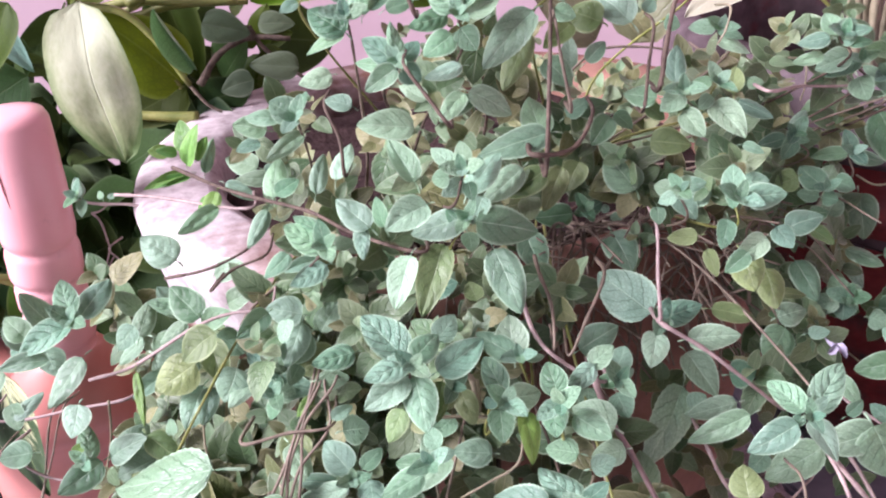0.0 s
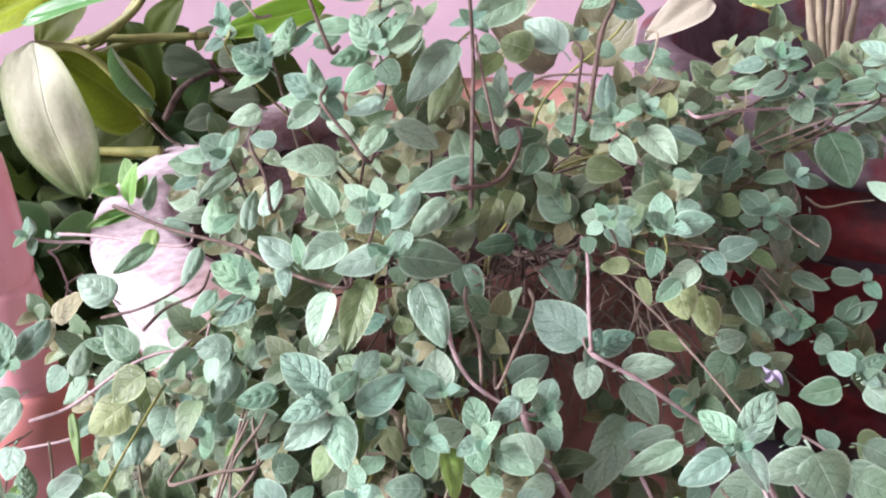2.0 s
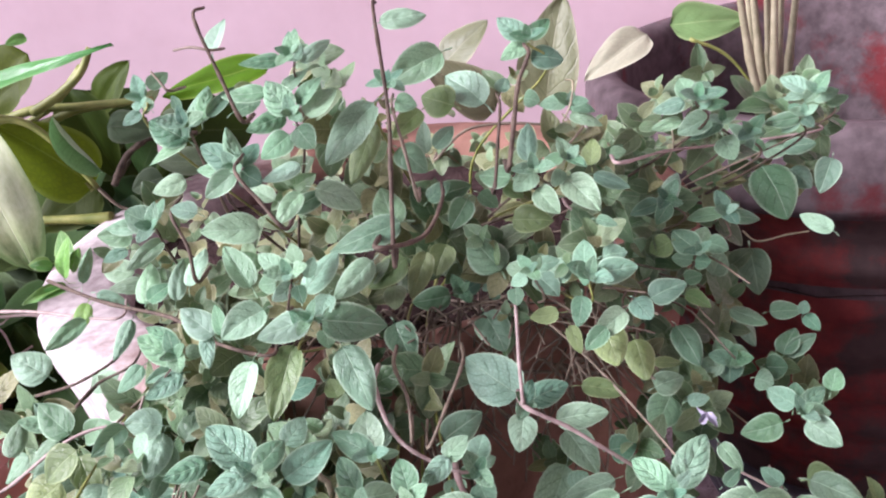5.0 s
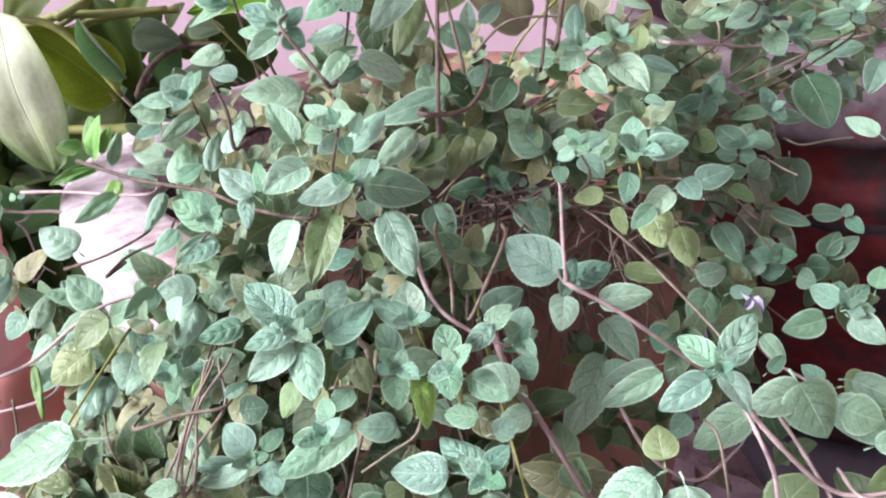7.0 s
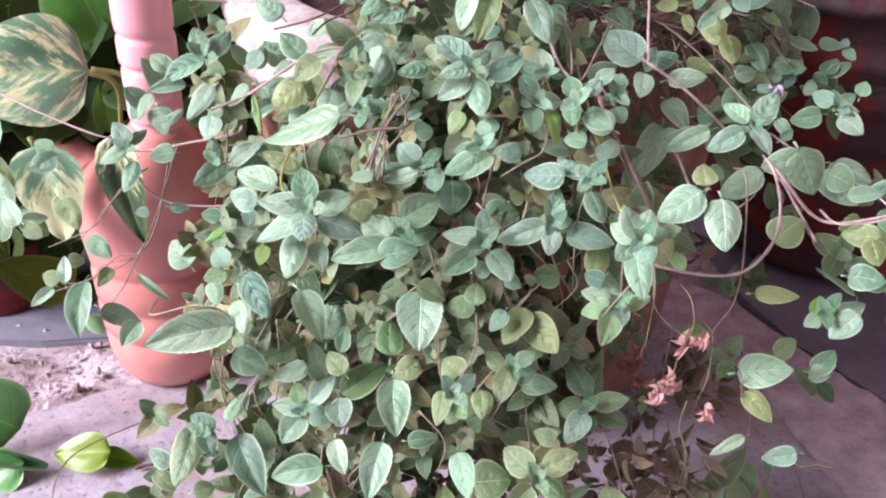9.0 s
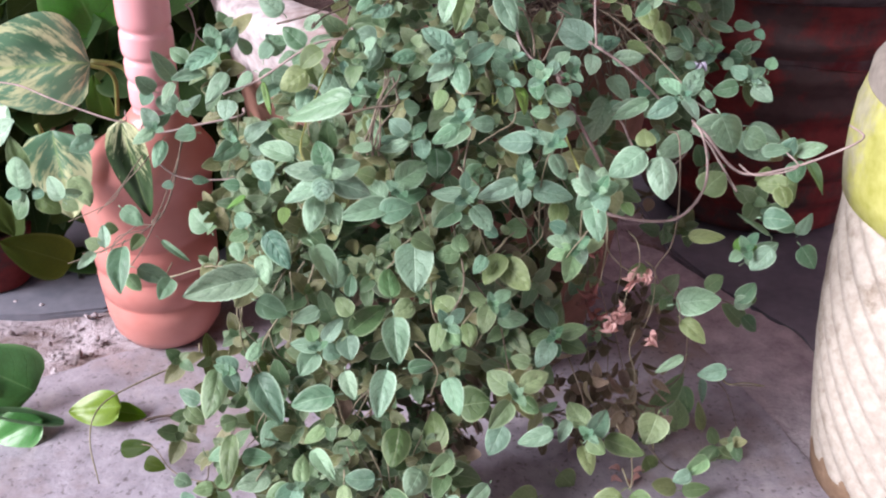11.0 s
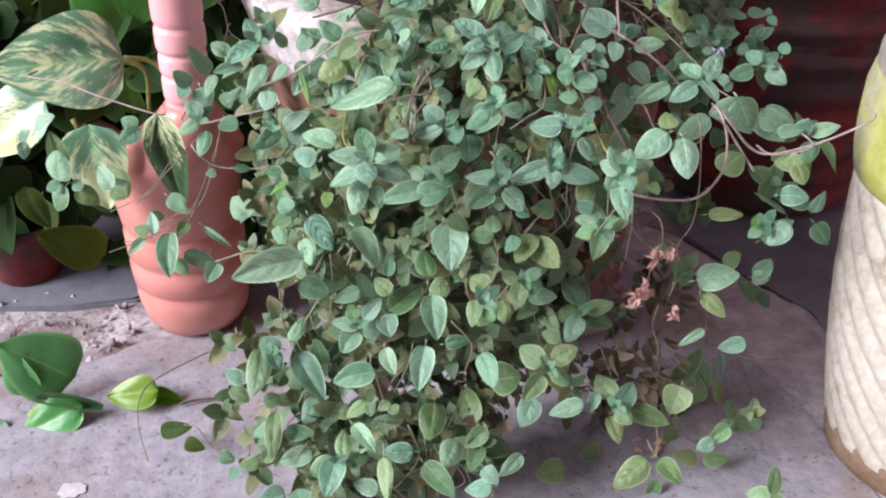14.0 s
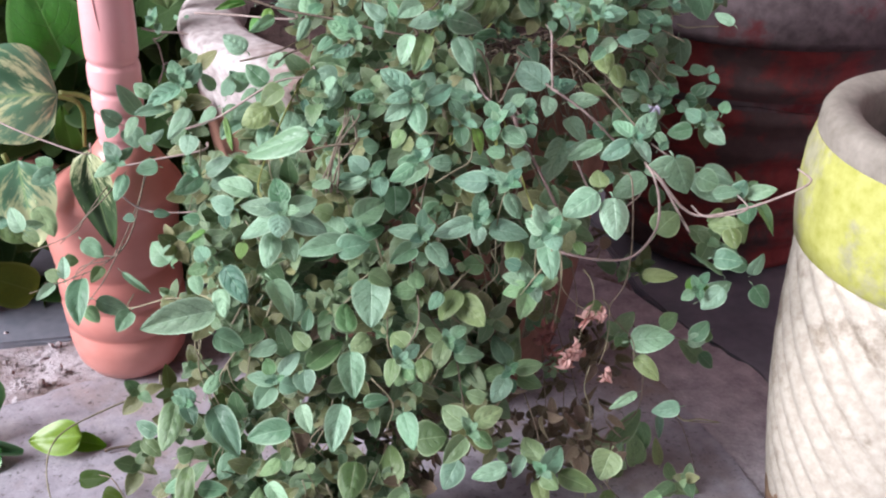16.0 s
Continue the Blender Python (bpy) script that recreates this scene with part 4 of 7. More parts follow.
leaf(0.112, 0.485, 0.518, -45, -30, 0.0165, 0.79)
leaf(-0.123, 0.556, 0.518, 170, 18, 0.0209, 0.71, pale)
leaf(0.001, 0.454, 0.518, -74, -48, 0.0105, 0.92)
leaf(0.131, 0.484, 0.518, 156, 3, 0.0150, 0.87)
sprig(0.198, 0.566, 0.517)
leaf(0.200, 0.567, 0.517, 44, 47, 0.0186, 0.54)
leaf(0.195, 0.564, 0.517, 179, -15, 0.0189, 0.49)
leaf(0.198, 0.568, 0.516, -16, -7, 0.0119, 0.61)
leaf(0.200, 0.564, 0.516, -138, -38, 0.0150, 0.66)
leaf(0.094, 0.501, 0.516, 135, 42, 0.0259, 0.83)
leaf(-0.137, 0.504, 0.516, -141, -15, 0.0263, 0.35, pale)
leaf(-0.156, 0.558, 0.515, 75, 46, 0.0241, 0.30, pale)
leaf(-0.115, 0.546, 0.515, -158, 11, 0.0198, 0.58)
leaf(-0.168, 0.563, 0.514, -151, -6, 0.0278, 0.19, fresh)
leaf(-0.110, 0.526, 0.511, 84, 47, 0.0255, 0.56, pale)
leaf(-0.108, 0.525, 0.513, 26, 25, 0.0159, 0.69)
leaf(0.152, 0.453, 0.508, -151, -23, 0.0217, 0.53)
leaf(0.158, 0.458, 0.511, -58, -31, 0.0140, 0.83)
leaf(0.276, 0.627, 0.507, -69, -45, 0.0385, 0.71)
sprig(0.231, 0.558, 0.507)
leaf(0.230, 0.558, 0.508, 78, 52, 0.0121, 0.68, young)
leaf(0.230, 0.557, 0.508, 168, -7, 0.0208, 0.39)
leaf(0.234, 0.560, 0.505, -20, -7, 0.0189, 0.44)
leaf(0.120, 0.464, 0.505, 167, -10, 0.0160, 0.53, old)
leaf(0.125, 0.462, 0.498, -74, -43, 0.0158, 0.45, old)
leaf(-0.122, 0.576, 0.504, 56, 38, 0.0140, 0.61)
leaf(0.141, 0.445, 0.504, -161, -37, 0.0154, 0.60)
leaf(0.195, 0.538, 0.503, 176, -24, 0.0140, 0.92, old)
leaf(-0.078, 0.462, 0.502, -156, -5, 0.0191, 0.37)
leaf(0.169, 0.475, 0.501, 5, 18, 0.0210, 0.66)
leaf(0.297, 0.634, 0.500, -52, -29, 0.0188, 0.78)
leaf(0.141, 0.458, 0.498, -75, -40, 0.0223, 0.76, old)
sprig(0.208, 0.530, 0.497)
leaf(0.208, 0.531, 0.499, 133, 29, 0.0186, 0.77)
leaf(0.209, 0.531, 0.497, 54, 37, 0.0180, 0.71)
leaf(0.215, 0.534, 0.501, -23, -14, 0.0126, 0.96)
leaf(0.205, 0.528, 0.494, 156, 6, 0.0125, 0.71)
leaf(0.205, 0.523, 0.496, -28, -2, 0.0089, 1.06, young)
leaf(0.033, 0.491, 0.497, -61, -45, 0.0241, 0.68)
leaf(-0.223, 0.574, 0.494, 68, 34, 0.0051, 0.84)
leaf(-0.016, 0.391, 0.494, 52, 23, 0.0164, 0.68)
leaf(-0.021, 0.436, 0.494, 13, 13, 0.0164, 0.67)
leaf(-0.089, 0.418, 0.493, -102, -37, 0.0128, 0.72, pale)
leaf(-0.099, 0.424, 0.494, -131, -13, 0.0206, 0.52)
sprig(-0.026, 0.375, 0.491)
leaf(-0.030, 0.377, 0.494, 141, 32, 0.0290, 0.60, young)
leaf(-0.029, 0.374, 0.494, -149, -2, 0.0214, 0.54, young)
leaf(-0.029, 0.373, 0.487, -149, -21, 0.0244, 0.55, pale)
leaf(-0.026, 0.373, 0.487, -77, -40, 0.0260, 0.58)
leaf(-0.026, 0.374, 0.495, 47, 20, 0.0176, 0.68)
leaf(-0.016, 0.377, 0.486, 26, 21, 0.0267, 0.53)
leaf(-0.028, 0.376, 0.491, 118, 43, 0.0076, 0.57, young)
leaf(-0.162, 0.493, 0.490, 166, 36, 0.0238, 0.77, pale)
leaf(-0.233, 0.587, 0.489, 128, 43, 0.0062, 0.71)
leaf(0.082, 0.505, 0.489, -67, -33, 0.0254, 0.70)
leaf(0.197, 0.516, 0.488, 9, 7, 0.0110, 0.85)
leaf(0.197, 0.515, 0.480, -36, -18, 0.0160, 0.59, old)
leaf(-0.084, 0.432, 0.487, -174, 17, 0.0186, 0.77, pale)
leaf(-0.085, 0.433, 0.482, -111, -34, 0.0241, 0.55, pale)
leaf(0.297, 0.558, 0.487, 141, 24, 0.0219, 0.46, pale)
leaf(0.004, 0.438, 0.487, 115, 42, 0.0111, 0.87, old)
leaf(-0.055, 0.397, 0.486, -156, 0, 0.0210, 0.55, young)
sprig(0.071, 0.540, 0.486)
leaf(0.064, 0.538, 0.486, -173, 0, 0.0233, 0.59)
leaf(0.073, 0.541, 0.486, 26, 16, 0.0114, 0.80)
leaf(0.073, 0.544, 0.485, -166, -13, 0.0080, 0.82)
leaf(0.073, 0.538, 0.486, -64, -33, 0.0069, 0.85)
leaf(0.087, 0.541, 0.482, -28, -10, 0.0071, 0.83)
leaf(0.086, 0.551, 0.479, 102, 44, 0.0064, 0.74)
leaf(0.159, 0.471, 0.480, -82, -36, 0.0231, 0.63, old)
sprig(-0.259, 0.616, 0.478)
leaf(-0.260, 0.619, 0.478, 115, 40, 0.0165, 0.47)
leaf(-0.261, 0.620, 0.477, -174, 21, 0.0083, 0.84)
leaf(-0.255, 0.609, 0.480, -90, -47, 0.0124, 0.56)
sprig(0.022, 0.399, 0.478)
leaf(0.020, 0.400, 0.477, 94, 39, 0.0224, 0.69)
leaf(0.021, 0.399, 0.478, 151, 21, 0.0231, 0.50)
leaf(0.025, 0.396, 0.479, 13, -6, 0.0097, 0.53)
leaf(0.055, 0.391, 0.476, 26, 28, 0.0152, 0.63, young)
leaf(0.057, 0.390, 0.477, -146, -22, 0.0174, 0.55, young)
leaf(-0.077, 0.437, 0.473, 58, 34, 0.0223, 0.56)
sprig(-0.009, 0.384, 0.473)
leaf(-0.014, 0.381, 0.478, -99, -32, 0.0195, 0.48, old)
leaf(-0.006, 0.386, 0.469, -67, -36, 0.0175, 0.58, old)
leaf(-0.008, 0.385, 0.473, -116, -39, 0.0130, 0.48, old)
leaf(-0.157, 0.468, 0.473, -178, 18, 0.0178, 0.47, young)
leaf(-0.154, 0.464, 0.467, -133, -15, 0.0184, 0.56)
leaf(-0.144, 0.459, 0.472, 149, 36, 0.0249, 0.66)
leaf(-0.141, 0.456, 0.460, -62, -39, 0.0268, 0.55, old)
sprig(0.039, 0.372, 0.469)
leaf(0.038, 0.373, 0.473, 105, 35, 0.0173, 0.68, young)
leaf(0.036, 0.373, 0.469, -88, -36, 0.0159, 0.74)
leaf(0.039, 0.374, 0.471, 30, 11, 0.0082, 0.89, young)
leaf(0.045, 0.370, 0.464, -36, -17, 0.0199, 0.64)
sprig(-0.216, 0.468, 0.469)
leaf(-0.217, 0.468, 0.472, 120, 44, 0.0225, 0.58, young)
leaf(-0.214, 0.471, 0.468, 61, 29, 0.0285, 0.54)
leaf(-0.217, 0.465, 0.468, -156, -18, 0.0323, 0.48, young)
sprig(0.096, 0.440, 0.469)
leaf(0.094, 0.445, 0.471, 142, 26, 0.0358, 0.67)
leaf(0.099, 0.440, 0.470, 9, 15, 0.0217, 0.58, young)
leaf(0.095, 0.436, 0.465, -107, -34, 0.0192, 0.72)
leaf(0.127, 0.453, 0.467, -8, -11, 0.0241, 0.41, old)
leaf(-0.113, 0.435, 0.467, -71, -40, 0.0141, 0.50)
sprig(0.015, 0.380, 0.466)
leaf(0.014, 0.382, 0.469, 118, 29, 0.0218, 0.52, young)
leaf(0.015, 0.383, 0.468, 52, 21, 0.0103, 0.61)
leaf(0.016, 0.381, 0.467, 17, -4, 0.0170, 0.73)
leaf(0.012, 0.378, 0.464, -86, -41, 0.0163, 0.73)
leaf(0.009, 0.378, 0.469, -140, -32, 0.0054, 1.15)
leaf(0.023, 0.372, 0.466, -81, -34, 0.0246, 0.45, fresh)
leaf(0.016, 0.388, 0.459, -119, -42, 0.0171, 0.76, old)
leaf(0.054, 0.422, 0.465, 15, 25, 0.0233, 0.64)
leaf(0.225, 0.563, 0.465, 35, 46, 0.0164, 0.83)
leaf(-0.178, 0.456, 0.464, 76, 36, 0.0229, 0.49)
leaf(-0.076, 0.408, 0.463, 15, -6, 0.0158, 0.59, pale)
leaf(-0.079, 0.405, 0.456, -132, -27, 0.0127, 0.42, fresh)
leaf(-0.087, 0.423, 0.463, -118, -31, 0.0121, 0.68, pale)
leaf(0.019, 0.424, 0.463, 55, 36, 0.0214, 0.57)
sprig(0.069, 0.399, 0.462)
leaf(0.069, 0.398, 0.469, 58, 38, 0.0126, 0.86)
leaf(0.068, 0.400, 0.462, 20, 15, 0.0116, 0.63, young)
leaf(0.071, 0.403, 0.460, 178, -12, 0.0121, 0.61, young)
leaf(0.069, 0.397, 0.456, -68, -29, 0.0137, 0.86, young)
leaf(-0.242, 0.463, 0.461, 150, 34, 0.0190, 0.69, pale)
leaf(0.170, 0.478, 0.460, -10, -2, 0.0151, 0.40, old)
leaf(0.111, 0.435, 0.460, -11, 10, 0.0268, 0.47)
leaf(-0.034, 0.387, 0.459, -129, -45, 0.0172, 0.65, old)
leaf(0.192, 0.518, 0.458, -69, -32, 0.0270, 0.53)
leaf(0.262, 0.608, 0.458, -93, -48, 0.0312, 0.64)
leaf(0.227, 0.533, 0.456, -37, -8, 0.0230, 0.43)
leaf(-0.210, 0.453, 0.454, -130, -34, 0.0319, 0.44, pale)
leaf(-0.229, 0.454, 0.453, -167, -1, 0.0272, 0.37)
leaf(-0.112, 0.435, 0.453, -129, -26, 0.0242, 0.47)
leaf(-0.069, 0.391, 0.452, 38, 10, 0.0132, 0.49)
leaf(0.168, 0.469, 0.450, 12, 9, 0.0176, 0.76)
leaf(0.057, 0.412, 0.449, -89, -37, 0.0112, 0.96)
leaf(-0.010, 0.393, 0.449, -141, -20, 0.0144, 0.72)
leaf(0.252, 0.537, 0.449, -4, 0, 0.0196, 0.59)
leaf(0.269, 0.529, 0.449, 59, 39, 0.0095, 0.68)
leaf(0.271, 0.531, 0.447, -58, -28, 0.0124, 0.66)
leaf(-0.255, 0.452, 0.448, -114, -34, 0.0227, 0.50, pale)
leaf(-0.180, 0.446, 0.448, -73, -39, 0.0303, 0.17, fresh)
sprig(0.157, 0.384, 0.447)
leaf(0.156, 0.385, 0.449, 129, 20, 0.0228, 0.53, young)
leaf(0.161, 0.388, 0.447, 38, 35, 0.0290, 0.51, young)
leaf(0.152, 0.381, 0.445, -164, -21, 0.0267, 0.52)
leaf(0.159, 0.384, 0.445, -64, -28, 0.0220, 0.58)
leaf(0.157, 0.383, 0.449, 20, 32, 0.0131, 0.48, young)
leaf(0.156, 0.385, 0.446, -158, -16, 0.0076, 0.73, young)
leaf(0.066, 0.381, 0.447, 152, 15, 0.0228, 0.73)
leaf(0.071, 0.379, 0.436, 179, -14, 0.0170, 0.70)
leaf(-0.174, 0.466, 0.446, -1, -26, 0.0250, 0.85)
sprig(-0.101, 0.425, 0.445)
leaf(-0.102, 0.427, 0.444, 157, 21, 0.0151, 0.65)
leaf(-0.101, 0.425, 0.447, 103, 43, 0.0094, 0.75, young)
leaf(-0.099, 0.424, 0.447, -17, -18, 0.0089, 1.09)
leaf(-0.102, 0.425, 0.442, -100, -31, 0.0123, 0.68)
leaf(-0.142, 0.436, 0.444, -111, -30, 0.0246, 0.64, pale)
leaf(-0.137, 0.434, 0.444, -103, -35, 0.0204, 0.49, pale)
leaf(-0.065, 0.396, 0.441, 19, -7, 0.0138, 1.06, pale)
leaf(0.185, 0.467, 0.440, -2, 5, 0.0121, 0.61)
sprig(-0.021, 0.370, 0.440)
leaf(-0.018, 0.366, 0.451, 112, 33, 0.0117, 0.74)
leaf(-0.022, 0.371, 0.436, 165, 0, 0.0175, 0.63)
leaf(-0.020, 0.373, 0.435, 110, 41, 0.0171, 0.48)
leaf(-0.020, 0.372, 0.442, 7, 7, 0.0105, 0.70)
leaf(-0.025, 0.369, 0.435, -164, -23, 0.0234, 0.55)
leaf(-0.208, 0.431, 0.439, -103, -42, 0.0178, 0.89)
leaf(0.238, 0.559, 0.438, -63, -37, 0.0234, 0.44)
leaf(0.135, 0.399, 0.438, -173, -22, 0.0332, 0.36)
leaf(-0.168, 0.458, 0.438, -134, -11, 0.0227, 0.46, pale)
sprig(0.219, 0.508, 0.437)
leaf(0.219, 0.509, 0.437, 106, 39, 0.0148, 0.82, young)
leaf(0.220, 0.509, 0.439, -21, 4, 0.0112, 1.14)
leaf(0.220, 0.509, 0.436, -107, -39, 0.0131, 1.10)
leaf(0.216, 0.505, 0.437, 171, -12, 0.0212, 0.53)
leaf(0.053, 0.366, 0.436, 16, 11, 0.0127, 0.78)
leaf(0.047, 0.365, 0.446, 162, 0, 0.0159, 0.69)
leaf(0.118, 0.463, 0.434, -58, -30, 0.0288, 0.57)
leaf(-0.154, 0.410, 0.432, 108, 37, 0.0095, 0.58)
leaf(0.253, 0.515, 0.432, 48, 32, 0.0199, 0.65)
leaf(0.255, 0.516, 0.431, 11, 25, 0.0219, 0.44)
sprig(-0.126, 0.303, 0.432)
leaf(-0.126, 0.305, 0.436, 113, 44, 0.0228, 0.66, young)
leaf(-0.129, 0.305, 0.434, 179, 8, 0.0280, 0.54)
leaf(-0.128, 0.300, 0.431, -160, -20, 0.0334, 0.42)
leaf(-0.129, 0.298, 0.432, -92, -43, 0.0168, 0.90, young)
leaf(-0.122, 0.306, 0.431, 18, 15, 0.0223, 0.76, pale)
leaf(-0.122, 0.302, 0.427, -11, -18, 0.0292, 0.56)
leaf(-0.245, 0.431, 0.431, 42, 29, 0.0204, 0.43)
leaf(-0.247, 0.437, 0.437, -61, -42, 0.0155, 0.67, pale)
leaf(0.240, 0.507, 0.430, -20, 3, 0.0126, 1.15)
leaf(0.266, 0.475, 0.430, 55, 41, 0.0139, 0.76)
leaf(0.231, 0.497, 0.430, -30, -10, 0.0107, 1.17)
leaf(-0.088, 0.410, 0.430, -123, -43, 0.0197, 0.79, old)
leaf(-0.093, 0.399, 0.432, -54, -35, 0.0240, 0.48, pale)
leaf(0.032, 0.350, 0.429, 166, -3, 0.0273, 0.61)
leaf(0.181, 0.491, 0.429, -136, -36, 0.0218, 0.86)
leaf(-0.140, 0.366, 0.428, 165, 21, 0.0279, 0.40, old)
leaf(-0.152, 0.344, 0.427, 158, 14, 0.0291, 0.55)
leaf(0.139, 0.451, 0.426, -3, 8, 0.0147, 1.00)
sprig(0.048, 0.351, 0.425)
leaf(0.047, 0.354, 0.426, 134, 18, 0.0267, 0.57, young)
leaf(0.048, 0.351, 0.429, 17, 34, 0.0145, 0.60, young)
leaf(0.050, 0.353, 0.427, -143, -28, 0.0141, 0.57, young)
leaf(0.048, 0.347, 0.419, -58, -40, 0.0221, 0.69)
leaf(0.008, 0.394, 0.425, 178, 6, 0.0197, 0.68)
leaf(0.197, 0.448, 0.424, -62, -30, 0.0182, 0.48)
leaf(0.138, 0.430, 0.423, -167, -5, 0.0274, 0.41)
leaf(0.190, 0.415, 0.423, 26, 27, 0.0120, 0.57)
sprig(0.247, 0.471, 0.422)
leaf(0.250, 0.467, 0.418, -53, -18, 0.0220, 0.66)
leaf(0.249, 0.473, 0.423, 15, 30, 0.0172, 0.57, young)
leaf(0.249, 0.469, 0.422, -16, 2, 0.0140, 0.76)
leaf(0.246, 0.473, 0.425, 140, 17, 0.0177, 0.69)
leaf(0.245, 0.474, 0.423, 64, 41, 0.0147, 0.73)
leaf(-0.013, 0.397, 0.422, -147, -22, 0.0280, 0.48)
leaf(-0.092, 0.368, 0.422, -169, -1, 0.0153, 0.53)
leaf(0.236, 0.465, 0.420, 178, -12, 0.0230, 0.63)
sprig(-0.267, 0.422, 0.418)
leaf(-0.267, 0.423, 0.422, 145, 40, 0.0199, 0.64)
leaf(-0.270, 0.422, 0.419, -137, -13, 0.0207, 0.54)
leaf(-0.269, 0.424, 0.421, 44, 21, 0.0185, 0.47)
leaf(-0.263, 0.418, 0.411, -108, -35, 0.0248, 0.48)
sprig(-0.061, 0.388, 0.418)
leaf(-0.069, 0.387, 0.417, -175, 8, 0.0234, 0.33)
leaf(-0.063, 0.382, 0.417, -176, -10, 0.0256, 0.37)
leaf(-0.063, 0.392, 0.419, 138, 27, 0.0211, 0.73)
leaf(-0.057, 0.391, 0.421, 40, 24, 0.0145, 0.58)
leaf(-0.053, 0.387, 0.417, -81, -46, 0.0164, 0.88)
leaf(0.121, 0.350, 0.417, -159, -23, 0.0344, 0.66)
leaf(0.116, 0.456, 0.416, -125, -31, 0.0498, 0.45)
leaf(-0.135, 0.303, 0.415, -105, -39, 0.0278, 0.55, pale)
leaf(-0.125, 0.305, 0.408, -68, -37, 0.0191, 0.63)
leaf(-0.319, 0.421, 0.414, -150, -16, 0.0212, 0.66)
leaf(-0.321, 0.422, 0.416, 172, 32, 0.0153, 0.79)
leaf(-0.236, 0.424, 0.414, -172, -3, 0.0182, 0.77)
leaf(0.116, 0.439, 0.413, 34, 20, 0.0131, 0.89)
leaf(0.134, 0.349, 0.412, -91, -38, 0.0358, 0.63)
leaf(0.129, 0.369, 0.411, 90, 38, 0.0171, 0.88, old)
leaf(-0.091, 0.336, 0.410, 173, 20, 0.0153, 0.94, old)
leaf(0.211, 0.423, 0.406, -169, -11, 0.0308, 0.57)
sprig(-0.208, 0.426, 0.406)
leaf(-0.202, 0.428, 0.403, -141, -16, 0.0274, 0.56)
leaf(-0.207, 0.425, 0.407, 105, 37, 0.0213, 0.53, young)
leaf(-0.215, 0.426, 0.410, 54, 29, 0.0075, 0.80, fresh)
leaf(-0.169, 0.360, 0.406, 160, 14, 0.0211, 0.71, pale)
leaf(0.151, 0.414, 0.402, -141, -23, 0.0147, 0.76)
sprig(0.076, 0.314, 0.402)
leaf(0.076, 0.312, 0.403, 116, 41, 0.0251, 0.70)
leaf(0.077, 0.313, 0.403, 67, 35, 0.0226, 0.62)
leaf(0.073, 0.315, 0.402, 154, 23, 0.0180, 0.70)
leaf(0.075, 0.319, 0.399, -148, -28, 0.0184, 0.77)
leaf(0.077, 0.316, 0.399, -65, -36, 0.0152, 0.93)
leaf(0.078, 0.312, 0.404, 6, 14, 0.0155, 0.77)
leaf(-0.040, 0.400, 0.402, -91, -40, 0.0253, 0.93)
leaf(0.000, 0.378, 0.397, 20, 13, 0.0103, 1.04, old)
leaf(-0.196, 0.437, 0.396, 43, 37, 0.0243, 0.64)
sprig(0.024, 0.346, 0.396)
leaf(0.023, 0.343, 0.401, 69, 42, 0.0236, 0.56, young)
leaf(0.021, 0.347, 0.395, -172, -16, 0.0339, 0.44)
leaf(0.025, 0.345, 0.392, -103, -36, 0.0174, 0.72)
leaf(0.027, 0.348, 0.395, 2, 15, 0.0117, 0.76)
leaf(0.098, 0.312, 0.393, -69, -29, 0.0130, 0.81, old)
leaf(-0.160, 0.328, 0.393, -108, -42, 0.0137, 0.66, fresh)
leaf(0.187, 0.431, 0.390, -167, -25, 0.0352, 0.53)
leaf(0.230, 0.335, 0.388, -78, -38, 0.0181, 0.81, old)
leaf(0.237, 0.396, 0.387, -2, 10, 0.0261, 0.46)
leaf(-0.017, 0.380, 0.385, 5, 2, 0.0235, 0.83)
leaf(-0.182, 0.392, 0.385, -75, -45, 0.0133, 0.74)
sprig(-0.021, 0.344, 0.384)
leaf(-0.021, 0.347, 0.391, 79, 42, 0.0162, 0.59)
leaf(-0.021, 0.345, 0.388, 163, -2, 0.0283, 0.44)
leaf(-0.020, 0.347, 0.387, -129, -33, 0.0174, 0.55)
leaf(-0.015, 0.343, 0.378, -48, -33, 0.0241, 0.65)
leaf(-0.026, 0.340, 0.378, -145, -14, 0.0262, 0.56)
sprig(-0.072, 0.362, 0.383)
leaf(-0.074, 0.363, 0.391, 33, 15, 0.0326, 0.64)
leaf(-0.071, 0.360, 0.384, 65, 33, 0.0161, 0.82, young)
leaf(-0.072, 0.363, 0.376, 20, 8, 0.0251, 0.58)
leaf(-0.081, 0.344, 0.382, -165, -3, 0.0399, 0.42, pale)
leaf(-0.089, 0.337, 0.378, 2, 12, 0.0269, 0.75)
leaf(0.235, 0.447, 0.381, -54, -17, 0.0368, 0.53)
leaf(0.231, 0.450, 0.390, 135, 28, 0.0144, 0.62)
leaf(0.251, 0.463, 0.381, -36, -11, 0.0314, 0.55)
leaf(-0.201, 0.389, 0.381, 178, 9, 0.0141, 0.70)
leaf(-0.196, 0.378, 0.378, -143, -15, 0.0195, 0.28, fresh)
leaf(0.245, 0.352, 0.380, 161, -5, 0.0249, 0.60, old)
leaf(0.079, 0.336, 0.379, -88, -34, 0.0314, 0.53, pale)
leaf(-0.344, 0.390, 0.375, 133, 40, 0.0240, 0.58)
leaf(0.187, 0.444, 0.375, 179, -23, 0.0263, 0.57)
leaf(-0.244, 0.418, 0.374, 6, -13, 0.0144, 0.51)
leaf(-0.083, 0.371, 0.373, 151, 23, 0.0245, 0.79)
leaf(0.039, 0.377, 0.372, -23, -2, 0.0335, 0.54)
